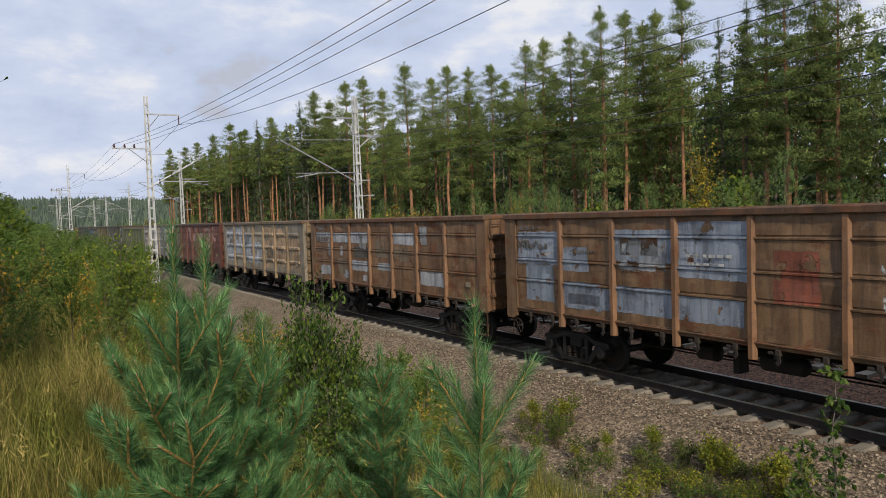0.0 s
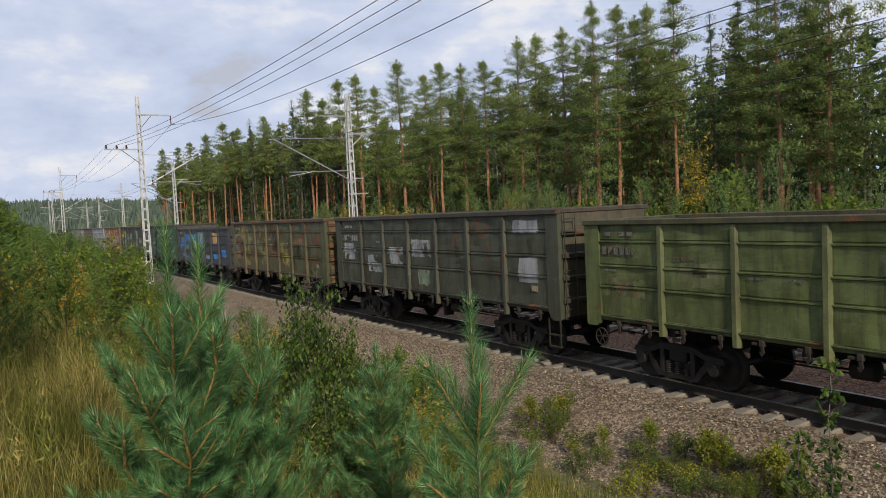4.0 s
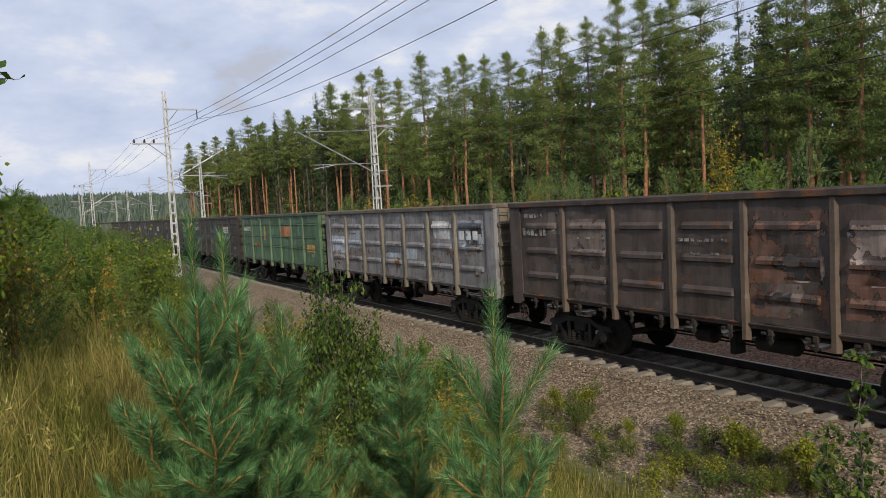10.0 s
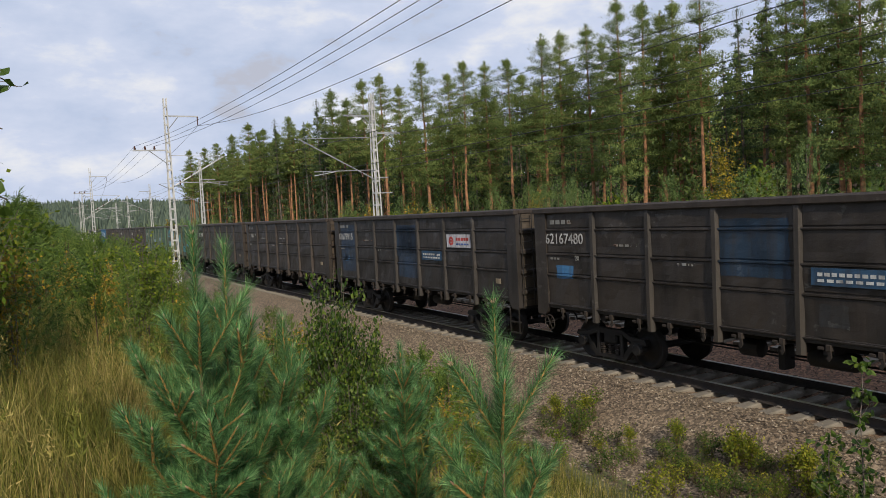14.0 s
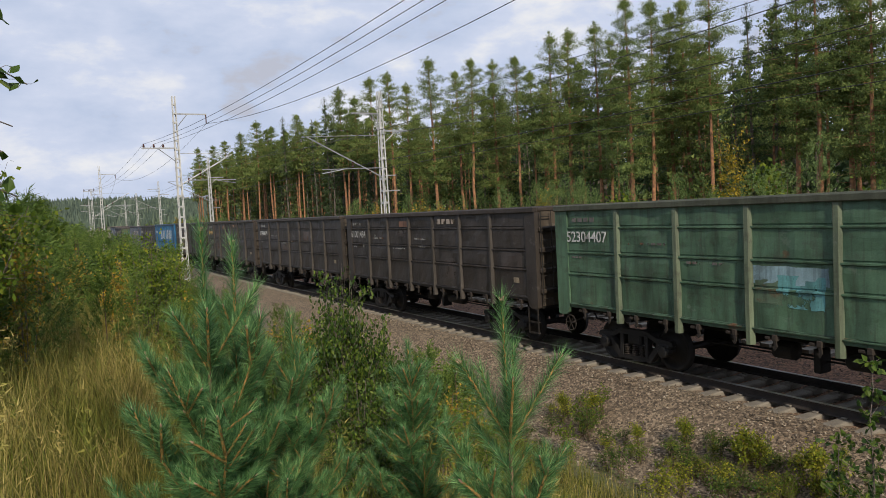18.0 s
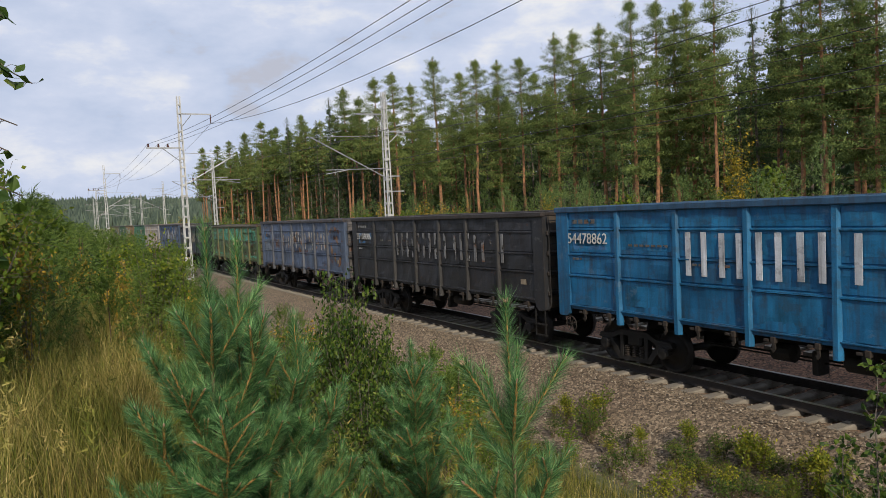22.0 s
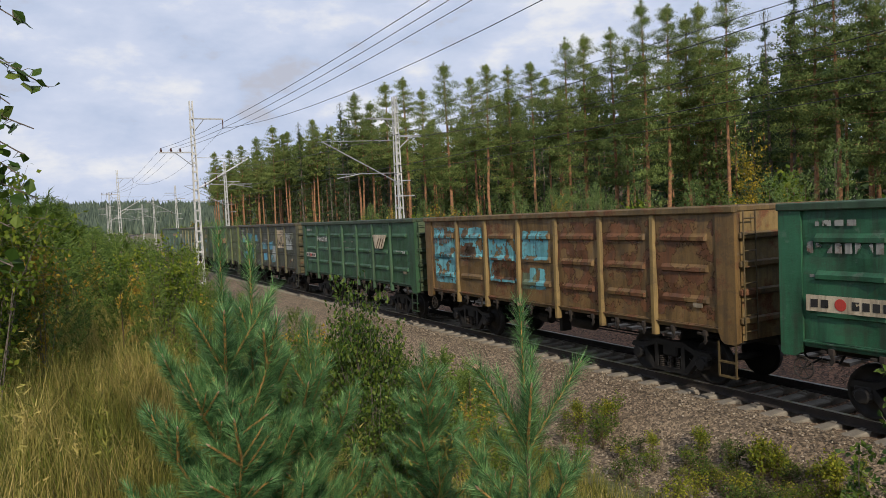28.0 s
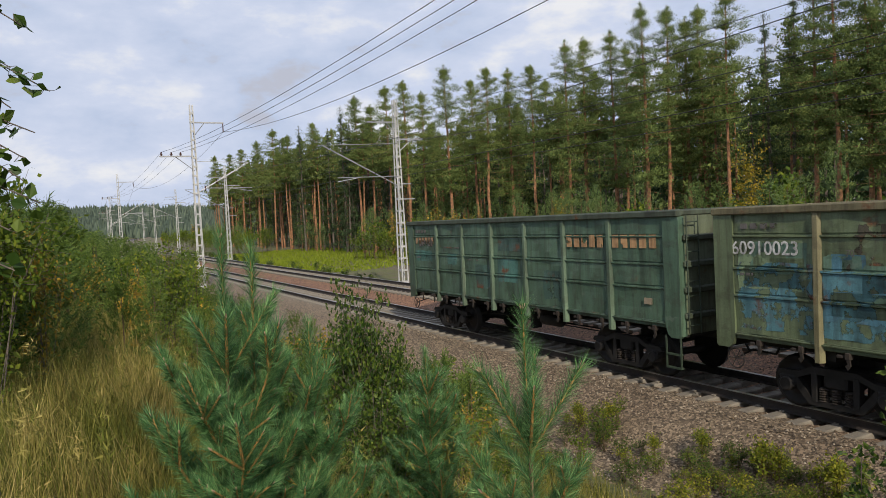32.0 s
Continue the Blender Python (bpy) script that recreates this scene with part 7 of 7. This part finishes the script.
# weeds at the foot of the ballast
WEEDS = [mesh_pair(shrub_geo(random.Random(s), 0.75, 0.34, 14, 330, 0.052, 0.1, 0.004), (M_SAPLING, m)) for s, m in ((71, M_WILLOW), (72, M_BIRCH), (73, M_WEED), (74, M_WILLOW))]
YELLOW_WEEDS = [mesh_pair(shrub_geo(random.Random(75), 0.9, 0.2, 11, 560, 0.055, 0.1, 0.004), (M_SAPLING, M_WEED))]
for i in range(76):
    x = brng.uniform(-13.5, -2.5)
    y = 7.2 + 3.1 * brng.random() ** 1.1
    s = brng.uniform(0.45, 1.05)
    m = Matrix.LocRotScale(on_ground(x, y), Euler((0, 0, brng.uniform(0, 6.28))), Vector((s, s, s * brng.uniform(0.6, 1.1))))
    plant("ballast_weed", brng.choice(WEEDS), m, "low green weed growing at the foot of the gravel", "weed", "weeds at the ballast foot")
for i in range(68):
    x, y = -4.6 - 5.2 * brng.random() ** 1.2, brng.uniform(9.2, 10.8)
    s = brng.uniform(0.25, 0.62) * (1.0 if y < 10.3 else 0.7)
    m = Matrix.LocRotScale(on_ground(x, y), Euler((0, 0, brng.uniform(0, 6.28))), Vector((s * 1.2, s * 1.2, s)))
    plant("ballast_weed", brng.choice(WEEDS), m, "low green weed growing in the gravel", "weed", "weeds at the ballast foot")
for x, y, s in ((-9.2, 10.0, 0.8), (-7.9, 9.9, 1.1), (-7.7, 10.0, 0.9), (-9.9, 9.5, 0.7), (-6.9, 10.3, 0.7), (-6.6, 9.9, 1.15), (-6.2, 9.7, 0.9), (-11.6, 9.9, 0.9), (-12.3, 9.7, 0.8)):
    m = Matrix.LocRotScale(on_ground(x, y), Euler((0, 0, brng.uniform(0, 6.28))), Vector((s, s, s)))
    plant("ballast_weed", YELLOW_WEEDS[0], m, "upright yellow-green weed on the gravel", "weed", "weeds at the ballast foot")


def tall_weed(x, y, top, label, seed):
    """A single tall stalk with stalked leaves."""
    rng = random.Random(seed)
    z0 = ground_z(x, y)
    t = thing("tall_weed", label, "weed", "tall weeds by the line", at=(x, y, z0))
    wood, V, F = Geo(), [], []
    p = Vector((0, 0, -0.03))
    n = 13
    for i in range(n):
        q = p + Vector((rng.gauss(0, 0.012), rng.gauss(0, 0.012), (top - z0) / n))
        wood.tube(p, q, 0.008 * (1 - i / n) + 0.003, 0.008 * (1 - (i + 1) / n) + 0.003, 5, False)
        p = q
        for k in range(5 if i > 2 else 3):
            d = rnd_dir(rng, 0.15)
            d.z *= 0.7
            s = rng.uniform(0.05, 0.17)
            wood.tube(q, q + d * s, 0.003, 0.002, 4, False)
            for j in range(5):
                add_leaf(V, F, q + d * (s * rng.uniform(0.3, 1)) + rnd_dir(rng) * 0.03, rnd_dir(rng, -0.5) * rng.uniform(0.045, 0.07), rnd_dir(rng, 0.2), 0.044)
    g = Geo()
    g.v, g.f = V, F
    tagged(part("stalk", wood, M_BARK_LOW, t), kind="stuff")
    part("leaves", g, M_WILLOW, t)


for i, (x, y, top) in enumerate(((-3.4, 5.3, 2.6), (-3.15, 5.35, 2.3), (-3.65, 5.2, 2.0), (-2.95, 5.2, 1.95), (-3.3, 5.0, 1.7), (-2.6, 5.3, 2.1), (-3.9, 5.6, 1.5), (-2.8, 4.9, 1.6), (-3.0, 5.6, 1.7), (-2.3, 5.0, 1.75), (-2.45, 5.5, 1.5), (-3.55, 5.5, 1.6), (-2.15, 5.3, 1.9), (-2.7, 5.6, 1.8))):
    tall_weed(x + 0.36, y, top, "tall thin weed with small leaves on one stalk", 90 + i)
for i in range(34):
    x, y = brng.uniform(-5.6, -1.8), brng.uniform(5.2, 9.0)
    bank_plant("shrub", x, y, brng.uniform(0.5, 1.0), 1.0)


# the birch whose hanging twigs reach into view
def birch_tree():
    rng = random.Random(29)
    x, y = -2.85, -1.05
    z0 = ground_z(x, y)
    t = thing("birch_tree", "birch beside the path, its hanging leaves toned dark as if backlit", "birch tree", at=(x, y, z0))
    part("trunk", Geo().tube((0, 0, -0.2), (0.05, 0, 3.0), 0.06, 0.045, 9).tube((0.05, 0, 3.0), (0, 0.1, 5.4), 0.045, 0.015, 8), speckled("birch_bark", (0.2, 0.19, 0.17), (0.6, 0.58, 0.54), 4, 25, 0.7), t, "", True)
    ends = [(0.2, 1.13, 4.34), (0.26, 1.08, 4.2), (0.18, 1.06, 4.55), (0.3, 1.04, 4.05), (0.1, 1.04, 4.68), (0.34, 1.08, 3.98), (0.05, 1.02, 4.44), (0.4, 1.0, 3.9), (0.3, 1.0, 3.78), (0.22, 1.02, 4.28), (0.25, 1.05, 4.12)]
    for ex, ey, ez in ends:
        wood, V, F = Geo(), [], []
        a = Vector((0, 0.05, ez - z0 + rng.uniform(0.1, 0.45)))
        b = Vector((ex - 0.02, ey - 0.05, ez - z0))
        mid = a.lerp(b, 0.55) + Vector((0, 0, 0.16))
        pts = [a.lerp(mid, k / 4) for k in range(4)] + [mid.lerp(b, k / 6) for k in range(7)]
        for p, q in zip(pts, pts[1:]):
            wood.tube(p, q, 0.0026, 0.002, 5, False)
        for k in range(32):
            u = rng.uniform(0.4, 1.0)
            i = min(len(pts) - 2, int(u * (len(pts) - 1)))
            o = pts[i].lerp(pts[i + 1], rng.random())
            s = o + rnd_dir(rng, -0.2) * 0.025
            wood.tube(o, s, 0.0012, 0.001, 3, False)
            add_leaf(V, F, s, rnd_dir(rng, -0.6) * rng.uniform(0.036, 0.058), rnd_dir(rng, 0.3), rng.uniform(0.03, 0.046))
        g = Geo()
        g.v, g.f = V, F
        twig = part("twig", wood, M_BARK_LOW, t)
        # the darker shrub leaf colour stands in for backlighting on these birch leaves
        part("leaves", g, M_WILLOW, twig)


birch_tree()


# ---- loose stones on the ballast ----
def stones():
    rng = random.Random(77)
    V, F = [], []
    shape = [(1, 0, 0), (-1, 0, 0), (0, 1, 0), (0, -1, 0), (0, 0, 1), (0, 0, -0.6)]
    faces = [(0, 2, 4), (2, 1, 4), (1, 3, 4), (3, 0, 4), (2, 0, 5), (1, 2, 5), (3, 1, 5), (0, 3, 5)]
    for i in range(25000):
        x = -26 * rng.random() ** 1.7 - 4.0
        y = rng.uniform(8.0, 11.75) if i < 21000 else rng.uniform(11.7, 16.4)
        z = ground_z(x, y)
        r = rng.uniform(0.016, 0.033)
        k = len(V)
        c, s = math.cos(i), math.sin(i)
        for a, b, d in shape:
            a, b, d = a * r * rng.uniform(0.7, 1.3), b * r * rng.uniform(0.7, 1.3), d * r * rng.uniform(0.5, 1.0)
            V.append((x + a * c - b * s, y + a * s + b * c, z + d + 0.006))
        F += [(p + k, q + k, w + k) for p, q, w in faces]
    g = Geo()
    g.v, g.f = V, F
    tagged(part("ballast_stones", g, M_STONE), "loose reddish-grey crushed stones of the railway bed", "gravel", kind="stuff")


stones()


def travel(t):
    """Metres run by the train since the start; it slows a little."""
    return t * (18.078 - 0.0240 * (t - 9) + 0.00015 * (t - 9) * (t - 19))


# how far a wagon stands off the even spacing, by the slack of its couplers
SLACK = {7: -0.2, 8: -0.12, 9: -0.18, 11: -0.12, 12: -0.2, 13: -0.18, 14: -0.05, 16: -0.13, 17: -0.25, 18: -0.33, 19: -0.25, 20: -0.2, 21: -0.2, 22: -0.2, 23: -0.33, 24: -0.28,
         25: -0.03, 26: -0.08, 27: -0.3, 28: -0.33, 32: -0.1, 33: -0.1, 36: -0.04, 38: -0.27}


def motions():
    times = [0, 2, 4, 6, 8, 10, 12, 14, 16, 18, 20, 22, 24, 26, 28, 30, 32]
    spin = None
    for index, wagon in enumerate(WAGONS):
        rows = []
        for t in times:
            x = -16.087 + travel(t) - PITCH * index + PITCH / 2 + SLACK.get(index, 0.0)
            rows.append((t, pose(x, TRACK_Y + bend(x), 0, 0, 0, math.degrees(heading(x)))))
        walk(wagon, rows)
        for o in wagon.children_recursive:
            if o.name.split(".")[0] != "wheelset":
                continue
            if spin is None:
                # a wheel turns once in three metres; all wheels share these keys
                walk(o, [(f / 30, pose(0, 0, 0, 0, (math.degrees(travel(f / 30) / 0.478) + 180) % 360 - 180, 0)) for f in range(961)])
                spin = o.animation_data
            else:
                o.rotation_mode = "QUATERNION"
                o.animation_data_create()
                o.animation_data.action = spin.action
                o.animation_data.action_slot = spin.action_slot


motions()
